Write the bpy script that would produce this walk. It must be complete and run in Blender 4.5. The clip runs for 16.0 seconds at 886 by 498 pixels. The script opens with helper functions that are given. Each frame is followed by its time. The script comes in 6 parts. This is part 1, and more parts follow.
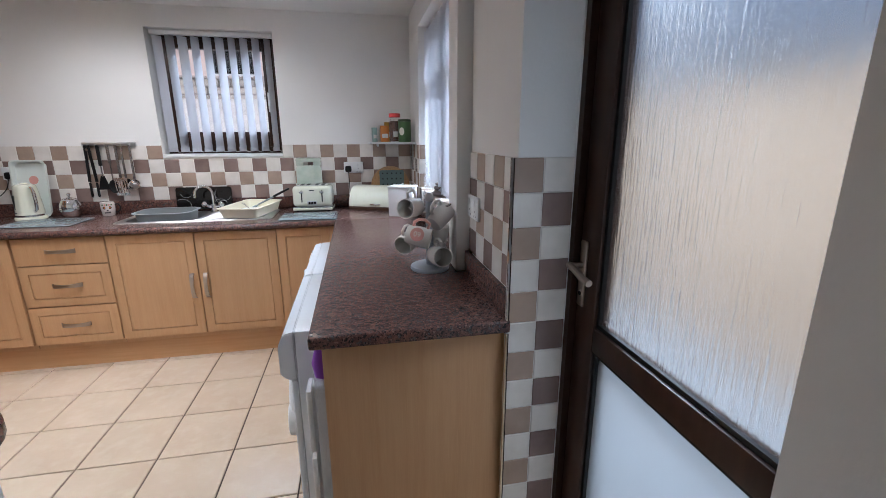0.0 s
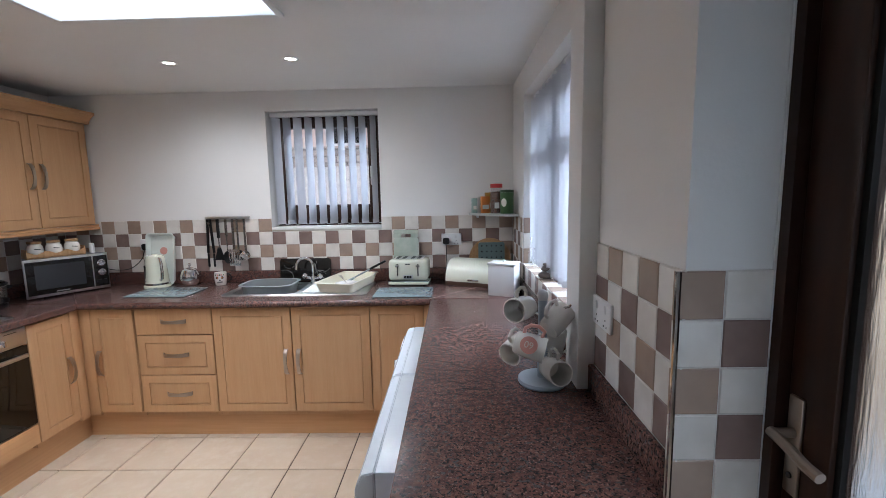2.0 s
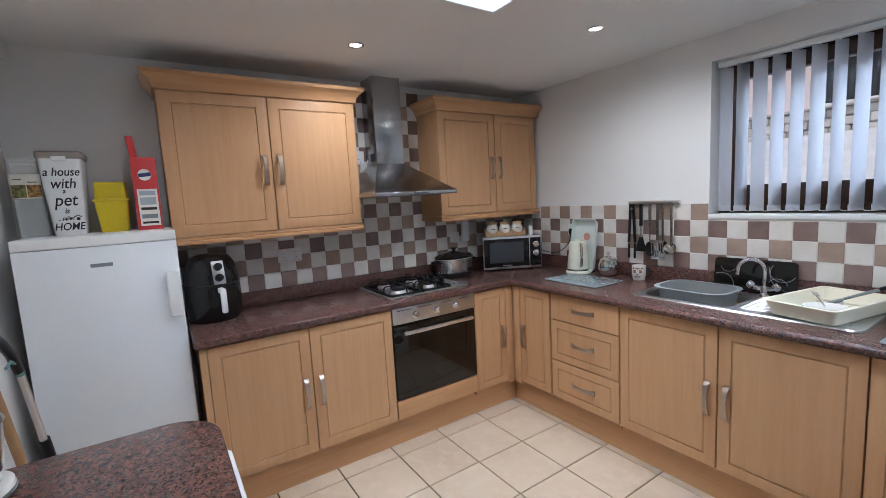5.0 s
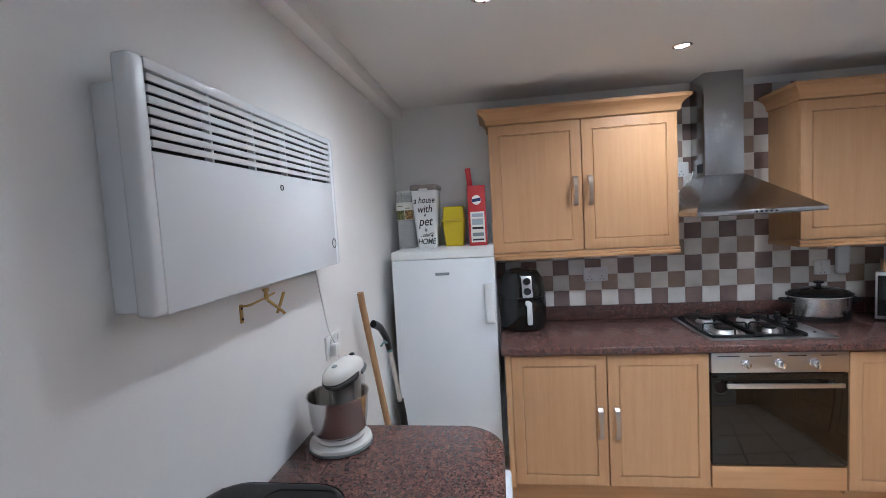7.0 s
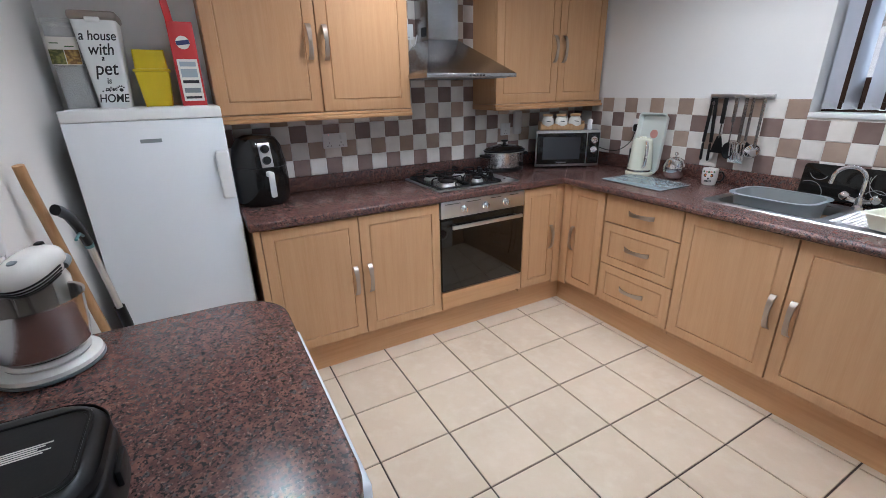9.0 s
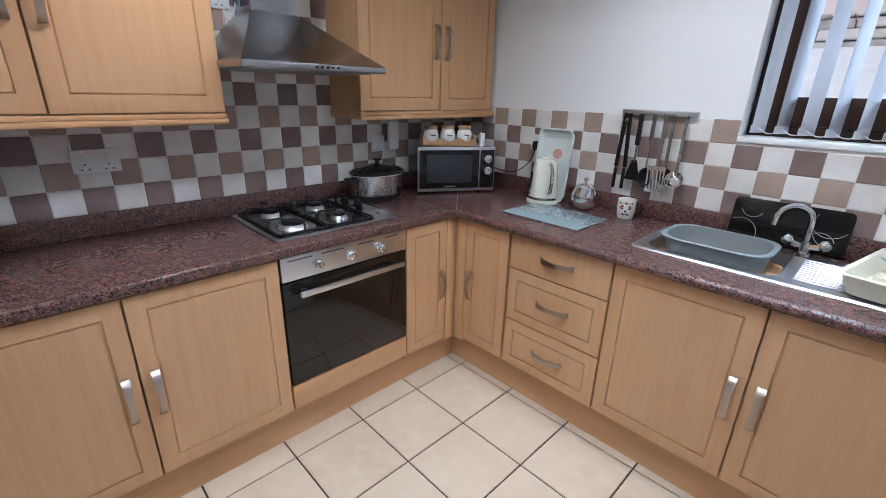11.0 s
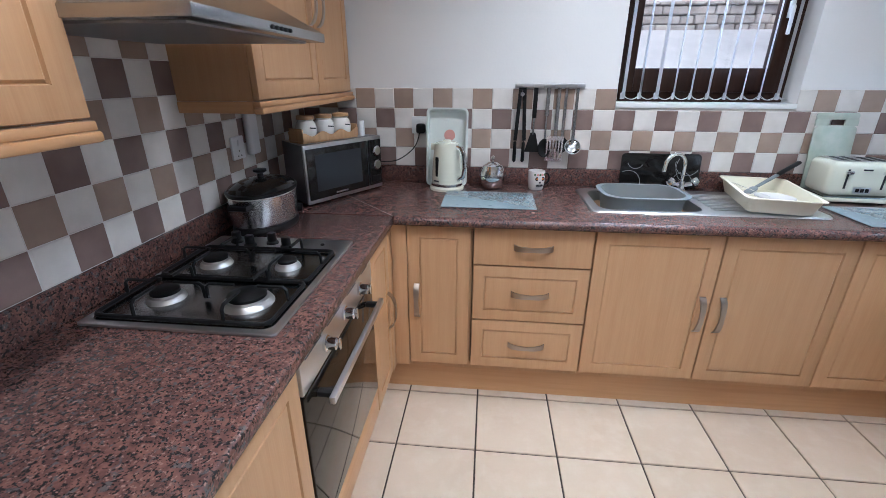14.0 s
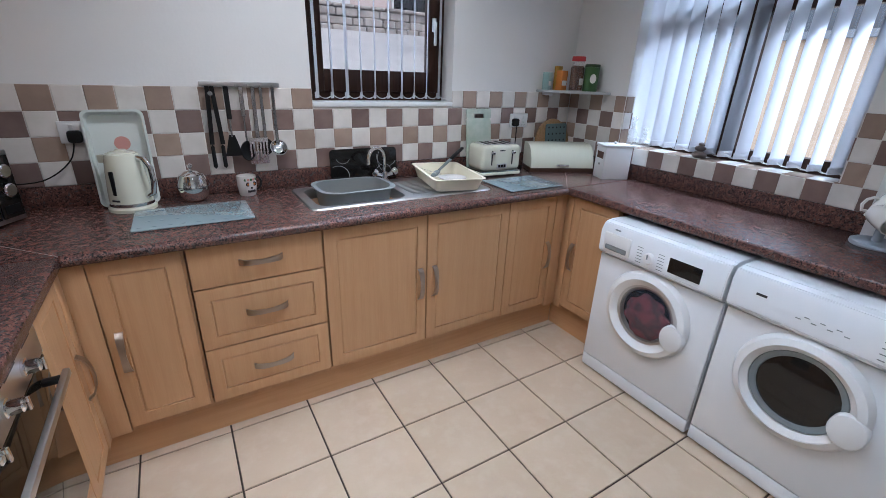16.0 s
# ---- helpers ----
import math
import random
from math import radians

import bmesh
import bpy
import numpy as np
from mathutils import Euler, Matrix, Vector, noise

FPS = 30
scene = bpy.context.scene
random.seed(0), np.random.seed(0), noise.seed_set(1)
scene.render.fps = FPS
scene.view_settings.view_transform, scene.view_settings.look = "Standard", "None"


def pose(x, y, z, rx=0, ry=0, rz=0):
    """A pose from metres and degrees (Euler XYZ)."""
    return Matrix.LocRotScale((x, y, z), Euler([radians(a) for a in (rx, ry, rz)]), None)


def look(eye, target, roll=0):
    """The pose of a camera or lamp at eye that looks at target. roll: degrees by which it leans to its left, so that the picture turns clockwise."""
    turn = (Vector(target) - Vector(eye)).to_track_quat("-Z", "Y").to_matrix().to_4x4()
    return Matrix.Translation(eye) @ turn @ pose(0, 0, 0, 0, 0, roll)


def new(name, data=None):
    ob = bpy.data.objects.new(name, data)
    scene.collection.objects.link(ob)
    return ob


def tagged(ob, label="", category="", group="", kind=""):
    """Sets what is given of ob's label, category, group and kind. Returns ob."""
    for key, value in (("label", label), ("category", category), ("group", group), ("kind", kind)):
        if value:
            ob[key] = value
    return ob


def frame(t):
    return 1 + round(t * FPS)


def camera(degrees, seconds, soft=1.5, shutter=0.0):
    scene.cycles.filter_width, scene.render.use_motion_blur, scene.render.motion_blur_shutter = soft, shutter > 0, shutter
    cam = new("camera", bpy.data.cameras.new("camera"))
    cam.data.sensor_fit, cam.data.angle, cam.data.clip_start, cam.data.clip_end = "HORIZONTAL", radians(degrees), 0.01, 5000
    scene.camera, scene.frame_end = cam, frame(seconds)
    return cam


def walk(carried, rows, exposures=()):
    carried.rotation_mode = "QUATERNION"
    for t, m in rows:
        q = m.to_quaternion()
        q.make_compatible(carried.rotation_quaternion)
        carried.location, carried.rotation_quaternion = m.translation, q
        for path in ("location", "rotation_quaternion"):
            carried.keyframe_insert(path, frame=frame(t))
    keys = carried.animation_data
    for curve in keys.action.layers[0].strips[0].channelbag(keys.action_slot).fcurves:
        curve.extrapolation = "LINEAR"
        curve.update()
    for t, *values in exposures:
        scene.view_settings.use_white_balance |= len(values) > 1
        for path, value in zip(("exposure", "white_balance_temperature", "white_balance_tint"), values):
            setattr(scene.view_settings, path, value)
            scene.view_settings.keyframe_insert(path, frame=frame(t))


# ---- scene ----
cam = camera(91.4, 16.0, soft=0.6)
METRES, EYE, TILT, LEAN, TURN = 3.64, 1.46, 0.0, 0.0, -12.0
PATH = [
    (0, (-0.061, 0.083, 1.439), (0.311, 1.982, 0.935), -0.2),
    (0.5, (-0.036, 0.212, 1.451), (0.175, 2.142, 0.973), -0.9),
    (1, (-0.042, 0.291, 1.501), (0.11, 2.257, 1.162), -1.1),
    (1.5, (-0.06, 0.31, 1.533), (0.043, 2.288, 1.253), -1.0),
    (2, (-0.075, 0.392, 1.537), (-0.121, 2.375, 1.287), -1.1),
    (2.5, (-0.093, 0.534, 1.566), (-0.621, 2.452, 1.357), -2.1),
    (3, (-0.093, 0.625, 1.558), (-1.015, 2.389, 1.362), -2.6),
    (3.2, (-0.097, 0.648, 1.553), (-1.095, 2.369, 1.354), -2.6),
    (5.3, (-0.237, 0.985, 1.496), (-1.963, 1.968, 1.256), -2.9),
    (5.5, (-0.259, 1.003, 1.517), (-2.031, 1.898, 1.276), -2.7),
    (6, (-0.261, 1.06, 1.56), (-2.227, 1.356, 1.343), -3.2),
    (6.5, (-0.25, 1.058, 1.584), (-2.24, 0.961, 1.404), -3.5),
    (7, (-0.235, 1.052, 1.589), (-2.213, 0.792, 1.448), -3.3),
    (7.5, (-0.225, 1.024, 1.581), (-2.202, 0.748, 1.455), -2.9),
    (8, (-0.259, 0.959, 1.531), (-2.228, 1.098, 1.211), -2.0),
    (8.5, (-0.291, 0.9, 1.496), (-2.14, 1.498, 1.022), -1.6),
    (9, (-0.341, 0.907, 1.469), (-1.986, 1.807, 0.774), -1.3),
    (9.2, (-0.394, 0.897, 1.448), (-1.94, 1.92, 0.697), -0.4),
    (11.3, (-1.097, 1.528, 1.46), (-2.426, 2.889, 0.843), 1.8),
    (11.5, (-1.21, 1.577, 1.459), (-2.589, 2.942, 0.977), 1.2),
    (12, (-1.476, 1.644, 1.517), (-2.941, 2.989, 1.306), 0.9),
    (12.5, (-1.716, 1.674, 1.492), (-3.009, 3.162, 1.155), 0.6),
    (13, (-1.891, 1.621, 1.46), (-2.541, 3.392, 0.796), 2.1),
    (13.5, (-1.97, 1.443, 1.45), (-2.312, 3.282, 0.742), -0.4),
    (14, (-2.033, 1.298, 1.439), (-2.221, 3.146, 0.696), 0.1),
    (14.5, (-2.07, 1.289, 1.443), (-1.892, 3.134, 0.689), 1.4),
    (15, (-2.049, 1.291, 1.454), (-1.611, 3.089, 0.695), 1.6),
    (15.5, (-2.034, 1.287, 1.447), (-1.306, 2.999, 0.715), 2.2),
    (16, (-2.035, 1.307, 1.467), (-1.06, 2.886, 0.72), 2.1),
]
EXPOSURES = [(0.0, -0.03, 5720, 12), (1.5, -0.1, 5650, 11), (3.0, -0.24, 5680, 11), (5.5, -0.15, 5450, 10), (7.5, -0.05, 5350, 9), (9.0, -0.05, 5450, 10), (11.5, 0.05, 5200, 9), (12.5, 0.15, 5120, 9), (13.5, 0.15, 5250, 10), (15.0, -0.15, 5230, 9), (16.0, -0.33, 5380, 11)]
walk(cam, [(t, look(eye, target, roll)) for t, eye, target, roll in PATH], EXPOSURES)

# ---- light ----
world = bpy.data.worlds.new("world")
scene.world = world
world.use_nodes = True
wn = world.node_tree
sky = wn.nodes.new("ShaderNodeTexSky")
sky.sky_type = "NISHITA"
sky.sun_disc = False
sky.sun_elevation = radians(60)
sky.sun_rotation = radians(153)
sky.dust_density = 7.0
sky.air_density = 0.6
sky.ozone_density = 0.3
wn.links.new(sky.outputs[0], wn.nodes["Background"].inputs[0])
wn.nodes["Background"].inputs[1].default_value = 0.15

sun = new("sun", bpy.data.lights.new("sun", "SUN"))
sun.data.energy, sun.data.angle, sun.data.color = 1.1, radians(40), (1.0, 0.97, 0.93)
sun.matrix_world = look((2, -4, 8), (0, 0, 0))


def area(name, eye, target, sx, sy, watts, colour):
    lamp = new(name, bpy.data.lights.new(name, "AREA"))
    lamp.data.shape, lamp.data.size, lamp.data.size_y = "RECTANGLE", sx, sy
    lamp.data.energy, lamp.data.color = watts, colour
    lamp.matrix_world = look(eye, target)
    return lamp


DAY = (0.80, 0.91, 1.0)
# Added area lamps that stand in for sky light at rooflight, door and windows.
top_light = area("sky_stand_in_rooflight", (-1.25, 1.95, 2.95), (-1.25, 1.95, 0), 1.0, 0.75, 32, DAY)
top_light.data.spread = radians(160)
area("sky_stand_in_passage", (1.5, 1.2, 3.4), (0.4, 1.2, 1.0), 3.0, 1.2, 80, DAY)
area("sky_stand_in_wide_window", (1.15, 2.56, 2.8), (0.3, 2.56, 1.4), 1.2, 0.8, 290, DAY)
area("sky_stand_in_garden", (-1.0, 5.2, 3.6), (-1.0, 3.0, 1.2), 2.5, 1.2, 170, DAY)
SPOTS = [(-1.65, 2.895), (-0.955, 2.878), (-2.355, 1.905), (-1.70, 1.035)]
for sx, sy in SPOTS:
    lamp = new("downlight_beam", bpy.data.lights.new("downlight_beam", "SPOT"))
    lamp.data.energy, lamp.data.spot_size, lamp.data.spot_blend = 33, radians(170), 1.0
    lamp.data.shadow_soft_size, lamp.data.color = 0.022, (1.0, 0.96, 0.90)
    lamp.matrix_world = look((sx, sy, 2.285), (sx, sy + 0.001, 0))


# ---- materials ----
def material(name, colour, rough=0.5, metal=0.0, spots=None, grain=None, bump=0.0, bump_scale=40.0, transmission=0.0,
             ior=1.45, vary=0.0, coat=0.0, alpha=1.0, stretch=(1, 1, 1), bump_stretch=(1, 1, 1)):
    """spots: (scale, colour, share); grain: (scale, colour, strength) laid over the base; vary: per-object lightness."""
    m = bpy.data.materials.new(name)
    m.use_nodes = True
    nt = m.node_tree
    p = nt.nodes["Principled BSDF"]
    p.inputs["Roughness"].default_value = rough
    p.inputs["Metallic"].default_value = metal
    p.inputs["Transmission Weight"].default_value = transmission
    p.inputs["IOR"].default_value = ior
    p.inputs["Coat Weight"].default_value = coat
    p.inputs["Alpha"].default_value = alpha
    coord = nt.nodes.new("ShaderNodeTexCoord")

    def mapped(scales):
        mp = nt.nodes.new("ShaderNodeMapping")
        mp.inputs["Scale"].default_value = scales
        nt.links.new(coord.outputs["Object"], mp.inputs["Vector"])
        if vary:
            info = nt.nodes.new("ShaderNodeObjectInfo")
            mul = nt.nodes.new("ShaderNodeMath")
            mul.operation = "MULTIPLY"
            mul.inputs[1].default_value = 37.0
            nt.links.new(info.outputs["Random"], mul.inputs[0])
            cx = nt.nodes.new("ShaderNodeCombineXYZ")
            for n in range(3):
                nt.links.new(mul.outputs[0], cx.inputs[n])
            nt.links.new(cx.outputs[0], mp.inputs["Location"])
        return mp.outputs[0]

    def mix(a, b, fac):
        mx = nt.nodes.new("ShaderNodeMix")
        mx.data_type = "RGBA"
        for sock, val in ((mx.inputs["Factor"], fac), (mx.inputs["A"], a), (mx.inputs["B"], b)):
            if isinstance(val, bpy.types.NodeSocket):
                nt.links.new(val, sock)
            elif isinstance(val, tuple):
                sock.default_value = (*val, 1)
            else:
                sock.default_value = val
        return mx.outputs["Result"]

    def noise_tex(scale, detail, scales, lo, hi):
        tex = nt.nodes.new("ShaderNodeTexNoise")
        tex.inputs["Scale"].default_value, tex.inputs["Detail"].default_value = scale, detail
        nt.links.new(mapped(scales), tex.inputs["Vector"])
        ramp = nt.nodes.new("ShaderNodeMapRange")
        ramp.inputs["From Min"].default_value, ramp.inputs["From Max"].default_value = lo, hi
        nt.links.new(tex.outputs["Fac"], ramp.inputs["Value"])
        return ramp.outputs[0]

    base = tuple(colour)
    for scale, col, strength, lo, hi, st in grain or ():
        f = noise_tex(scale, 4.0, st, lo, hi)
        mul = nt.nodes.new("ShaderNodeMath")
        mul.operation = "MULTIPLY"
        mul.inputs[1].default_value = strength
        nt.links.new(f, mul.inputs[0])
        base = mix(base, tuple(col), mul.outputs[0])
    for scale, col, lo, hi in spots or ():
        base = mix(base, tuple(col), noise_tex(scale, 2.0, (1, 1, 1), lo, hi))
    if vary:
        info = nt.nodes.new("ShaderNodeObjectInfo")
        rng = nt.nodes.new("ShaderNodeMapRange")
        rng.inputs["To Min"].default_value, rng.inputs["To Max"].default_value = 1 - vary, 1 + vary
        nt.links.new(info.outputs["Random"], rng.inputs["Value"])
        hsv = nt.nodes.new("ShaderNodeHueSaturation")
        nt.links.new(rng.outputs[0], hsv.inputs["Value"])
        if isinstance(base, tuple):
            hsv.inputs["Color"].default_value = (*base, 1)
        else:
            nt.links.new(base, hsv.inputs["Color"])
        base = hsv.outputs[0]
    if isinstance(base, tuple):
        p.inputs["Base Color"].default_value = (*base, 1)
    else:
        nt.links.new(base, p.inputs["Base Color"])
    if bump:
        tex = nt.nodes.new("ShaderNodeTexNoise")
        tex.inputs["Scale"].default_value, tex.inputs["Detail"].default_value = bump_scale, 3.0
        nt.links.new(mapped(bump_stretch), tex.inputs["Vector"])
        bp = nt.nodes.new("ShaderNodeBump")
        bp.inputs["Strength"].default_value, bp.inputs["Distance"].default_value = bump, 0.004
        nt.links.new(tex.outputs["Fac"], bp.inputs["Height"])
        nt.links.new(bp.outputs[0], p.inputs["Normal"])
    return m


def glowing(name, colour, strength):
    m = bpy.data.materials.new(name)
    m.use_nodes = True
    p = m.node_tree.nodes["Principled BSDF"]
    p.inputs["Base Color"].default_value = (0.8, 0.8, 0.8, 1)
    p.inputs["Emission Color"].default_value = (*colour, 1)
    p.inputs["Emission Strength"].default_value = strength
    return m


PLASTER = material("plaster", (0.78, 0.77, 0.75), 0.75, grain=[(2.0, (0.72, 0.71, 0.69), 0.5, 0.35, 0.7, (1, 1, 1))], bump=0.12, bump_scale=90)
CEILING = material("ceiling_paint", (0.76, 0.75, 0.73), 0.8, grain=[(1.5, (0.70, 0.69, 0.67), 0.5, 0.35, 0.7, (1, 1, 1))], bump=0.1, bump_scale=60)
BEECH = material("beech", (0.53, 0.308, 0.152), 0.48, grain=[(5, (0.46, 0.245, 0.105), 0.55, 0.35, 0.7, (9, 9, 0.4)), (30, (0.58, 0.35, 0.175), 0.35, 0.45, 0.7, (9, 9, 0.35))], vary=0.04, bump=0.05, bump_scale=60, bump_stretch=(4, 4, 0.3))
BEECH_H = material("beech_across", (0.52, 0.29, 0.133), 0.42, grain=[(5, (0.45, 0.235, 0.10), 0.55, 0.40, 0.65, (0.5, 0.5, 14))], vary=0.04)
GRANITE = material("granite_laminate", (0.098, 0.047, 0.039), 0.27, spots=[(46, (0.175, 0.079, 0.061), 0.42, 0.64), (120, (0.026, 0.021, 0.021), 0.55, 0.61), (75, (0.090, 0.075, 0.073), 0.58, 0.68), (215, (0.018, 0.015, 0.015), 0.58, 0.645), (170, (0.235, 0.132, 0.105), 0.60, 0.69)])
TILE_LIGHT = material("tile_cream", (0.77, 0.73, 0.68), 0.22, grain=[(9, (0.60, 0.56, 0.51), 0.7, 0.35, 0.7, (1, 1, 1))], vary=0.05, bump=0.12, bump_scale=22)
TILE_TAN = material("tile_tan", (0.39, 0.29, 0.225), 0.22, grain=[(9, (0.29, 0.21, 0.165), 0.8, 0.35, 0.7, (1, 1, 1))], vary=0.07, bump=0.12, bump_scale=22)
TILE_DARK = material("tile_mauve_brown", (0.245, 0.172, 0.150), 0.22, grain=[(9, (0.17, 0.115, 0.10), 0.8, 0.35, 0.7, (1, 1, 1))], vary=0.09, bump=0.12, bump_scale=22)
GROUT = material("white_grout", (0.66, 0.63, 0.59), 0.85, bump=0.2, bump_scale=200)
FLOOR_TILE = material("floor_tile_beige", (0.61, 0.475, 0.345), 0.22, grain=[(3.5, (0.53, 0.40, 0.28), 0.8, 0.35, 0.7, (1, 1, 1)), (14, (0.66, 0.54, 0.41), 0.5, 0.45, 0.7, (1, 1, 1))], vary=0.035, bump=0.05, bump_scale=30)
FLOOR_GROUT = material("floor_grout_brown", (0.042, 0.026, 0.018), 0.9, bump=0.3, bump_scale=150)
STEEL = material("brushed_steel", (0.58, 0.575, 0.57), 0.30, 1.0, bump=0.04, bump_scale=60, bump_stretch=(1, 1, 30))
HOOD_STEEL = material("hood_brushed_steel", (0.40, 0.40, 0.405), 0.22, 1.0, grain=[(30, (0.34, 0.34, 0.345), 0.6, 0.4, 0.65, (0.4, 0.4, 16))], bump=0.12, bump_scale=30, bump_stretch=(0.25, 0.25, 24))
SATIN = material("polished_steel", (0.72, 0.71, 0.70), 0.24, 1.0)
BOWL_STEEL = material("bowl_steel", (0.62, 0.60, 0.58), 0.17, 1.0, bump=0.05, bump_scale=40, bump_stretch=(0.5, 0.5, 20))
CHROME = material("chrome", (0.78, 0.78, 0.78), 0.08, 1.0)
NICKEL = material("satin_nickel", (0.42, 0.345, 0.28), 0.32, 1.0)
UTENSIL_STEEL = material("utensil_steel", (0.33, 0.32, 0.31), 0.26, 1.0)
BRASS = material("brass", (0.55, 0.38, 0.14), 0.3, 1.0)
BLACK = material("black_plastic", (0.009, 0.0085, 0.0085), 0.34, bump=0.03, bump_scale=120)
CAST = material("cast_iron", (0.007, 0.0065, 0.0065), 0.5, bump=0.1, bump_scale=150)
BLACK_GLASS = material("black_glass", (0.012, 0.011, 0.010), 0.10)
for _m in (BLACK, CAST):
    _m.node_tree.nodes["Principled BSDF"].inputs["Specular IOR Level"].default_value = 0.25
OVEN_GLASS = material("oven_glass", (0.012, 0.009, 0.006), 0.035)
WHITE = material("white_enamel", (0.76, 0.78, 0.80), 0.25, grain=[(2, (0.73, 0.75, 0.77), 0.5, 0.4, 0.7, (1, 1, 1))], bump=0.01)
WHITE_P = material("white_plastic", (0.74, 0.74, 0.73), 0.4, bump=0.02)
CREAM = material("cream_enamel", (0.70, 0.70, 0.57), 0.2, coat=0.3, bump=0.01)
CREAM_P = material("cream_plastic", (0.80, 0.745, 0.58), 0.4, bump=0.03)
GREY_P = material("grey_plastic", (0.20, 0.225, 0.235), 0.45, bump=0.03)
BLUEGREY = material("blue_grey_paint", (0.34, 0.38, 0.43), 0.5, bump=0.05)
CERAMIC = material("ceramic_white", (0.74, 0.71, 0.66), 0.18, coat=0.3, bump=0.01)
PINK = material("pink_glaze", (0.60, 0.30, 0.26), 0.3)
DARK_FRAME = material("dark_brown_frame", (0.030, 0.014, 0.009), 0.35, grain=[(5, (0.05, 0.022, 0.013), 0.6, 0.4, 0.65, (8, 8, 0.4))], bump=0.04)
DARK_FRAME.node_tree.nodes["Principled BSDF"].inputs["Specular IOR Level"].default_value = 0.3
SLAT = material("blind_fabric", (0.74, 0.74, 0.76), 0.9, bump=0.15, bump_scale=300)
_nt = SLAT.node_tree
_mix, _tr = _nt.nodes.new("ShaderNodeMixShader"), _nt.nodes.new("ShaderNodeBsdfTranslucent")
_tr.inputs["Color"].default_value = (0.76, 0.76, 0.79, 1)
_mix.inputs[0].default_value = 0.45
_nt.links.new(_nt.nodes["Principled BSDF"].outputs[0], _mix.inputs[1])
_nt.links.new(_tr.outputs[0], _mix.inputs[2])
_nt.links.new(_mix.outputs[0], _nt.nodes["Material Output"].inputs[0])
GLASS = material("clear_glass", (1, 1, 1), 0.0, transmission=1.0, ior=1.45)
FROST = material("reeded_glass", (0.66, 0.695, 0.715), 0.27, transmission=1.0, ior=1.4, bump=0.55, bump_scale=48, bump_stretch=(2.4, 2.4, 0.16))
FROST_PLAIN = material("satin_obscure_glass", (0.50, 0.55, 0.58), 0.52, transmission=1.0, ior=1.4, bump=0.10, bump_scale=90)
BOARD_GLASS = material("tinted_board_glass", (0.42, 0.52, 0.55), 0.08, alpha=0.55, coat=0.3)
PALE_TRAY = material("pale_green_plastic", (0.66, 0.70, 0.66), 0.3, bump=0.02)
WOOD = material("raw_wood", (0.45, 0.27, 0.13), 0.55, grain=[(6, (0.34, 0.19, 0.085), 0.7, 0.4, 0.65, (12, 12, 0.6))], bump=0.08)
YELLOW = material("yellow_plastic", (0.60, 0.46, 0.01), 0.35, bump=0.02)
RED = material("red_card", (0.50, 0.030, 0.030), 0.45, bump=0.02)
GREEN = material("green_tin", (0.060, 0.13, 0.045), 0.3)
ORANGE = material("orange_card", (0.58, 0.20, 0.035), 0.5)
TEAL = material("teal_plastic", (0.10, 0.22, 0.22), 0.45)
DOT_INK = material("slate_teal_print", (0.045, 0.095, 0.115), 0.35)
TAUPE = material("taupe_plastic", (0.26, 0.22, 0.19), 0.4)
SILVER_INK = material("silver_print", (0.30, 0.30, 0.29), 0.4)
# Black for print, and for shade painted as holes, slots and vents.
INK_AND_SHADE = material("black_ink_and_shade", (0.02, 0.02, 0.022), 0.5)
PAPER = material("printed_paper", (0.72, 0.70, 0.64), 0.6)
CLEAR_P = material("clear_plastic", (0.85, 0.87, 0.86), 0.10, alpha=0.24)
JAR_GLASS = material("jar_glass", (0.85, 0.87, 0.86), 0.08, alpha=0.08)
SPICE = material("brown_spice", (0.13, 0.05, 0.022), 0.6, grain=[(60, (0.05, 0.02, 0.012), 0.8, 0.45, 0.6, (1, 1, 1))])
STONE = material("grey_pebble", (0.20, 0.165, 0.15), 0.6, bump=0.2, bump_scale=60)
LAUNDRY = material("pink_laundry", (0.42, 0.13, 0.14), 0.9, grain=[(20, (0.14, 0.10, 0.11), 0.8, 0.45, 0.6, (1, 1, 1))], bump=0.3)
PURPLE = material("purple_plastic", (0.22, 0.05, 0.38), 0.35)
LAMP_GLOW = glowing("lamp_glow", (1.0, 0.95, 0.88), 14.0)
RED_GLOW = glowing("red_neon", (1.0, 0.06, 0.03), 3.0)
RENDER_WALL = material("cream_render", (0.46, 0.315, 0.21), 0.9, grain=[(1.2, (0.52, 0.38, 0.26), 0.7, 0.35, 0.65, (1, 1, 1))], bump=0.4, bump_scale=25)
PAVING = material("pale_paving", (0.46, 0.455, 0.44), 0.85, grain=[(3, (0.54, 0.53, 0.51), 0.8, 0.4, 0.65, (1, 1, 1))], bump=0.3, bump_scale=20)
YARD = material("yard_concrete", (0.27, 0.28, 0.29), 0.85, grain=[(3, (0.28, 0.28, 0.29), 0.8, 0.4, 0.65, (1, 1, 1))], bump=0.3, bump_scale=20)
GARDEN_STONE = material("garden_stone", (0.52, 0.47, 0.42), 0.9, grain=[(4, (0.26, 0.22, 0.19), 0.8, 0.4, 0.65, (1, 1, 1))], vary=0.15, bump=0.5, bump_scale=18)
SLATE = material("slate_roof", (0.11, 0.115, 0.13), 0.7, grain=[(5, (0.16, 0.16, 0.17), 0.7, 0.4, 0.65, (1, 1, 1))], bump=0.3)
FAR_RENDER = material("pale_pink_render", (0.68, 0.56, 0.52), 0.9, grain=[(1.2, (0.60, 0.49, 0.45), 0.6, 0.35, 0.65, (1, 1, 1))], bump=0.3, bump_scale=20)
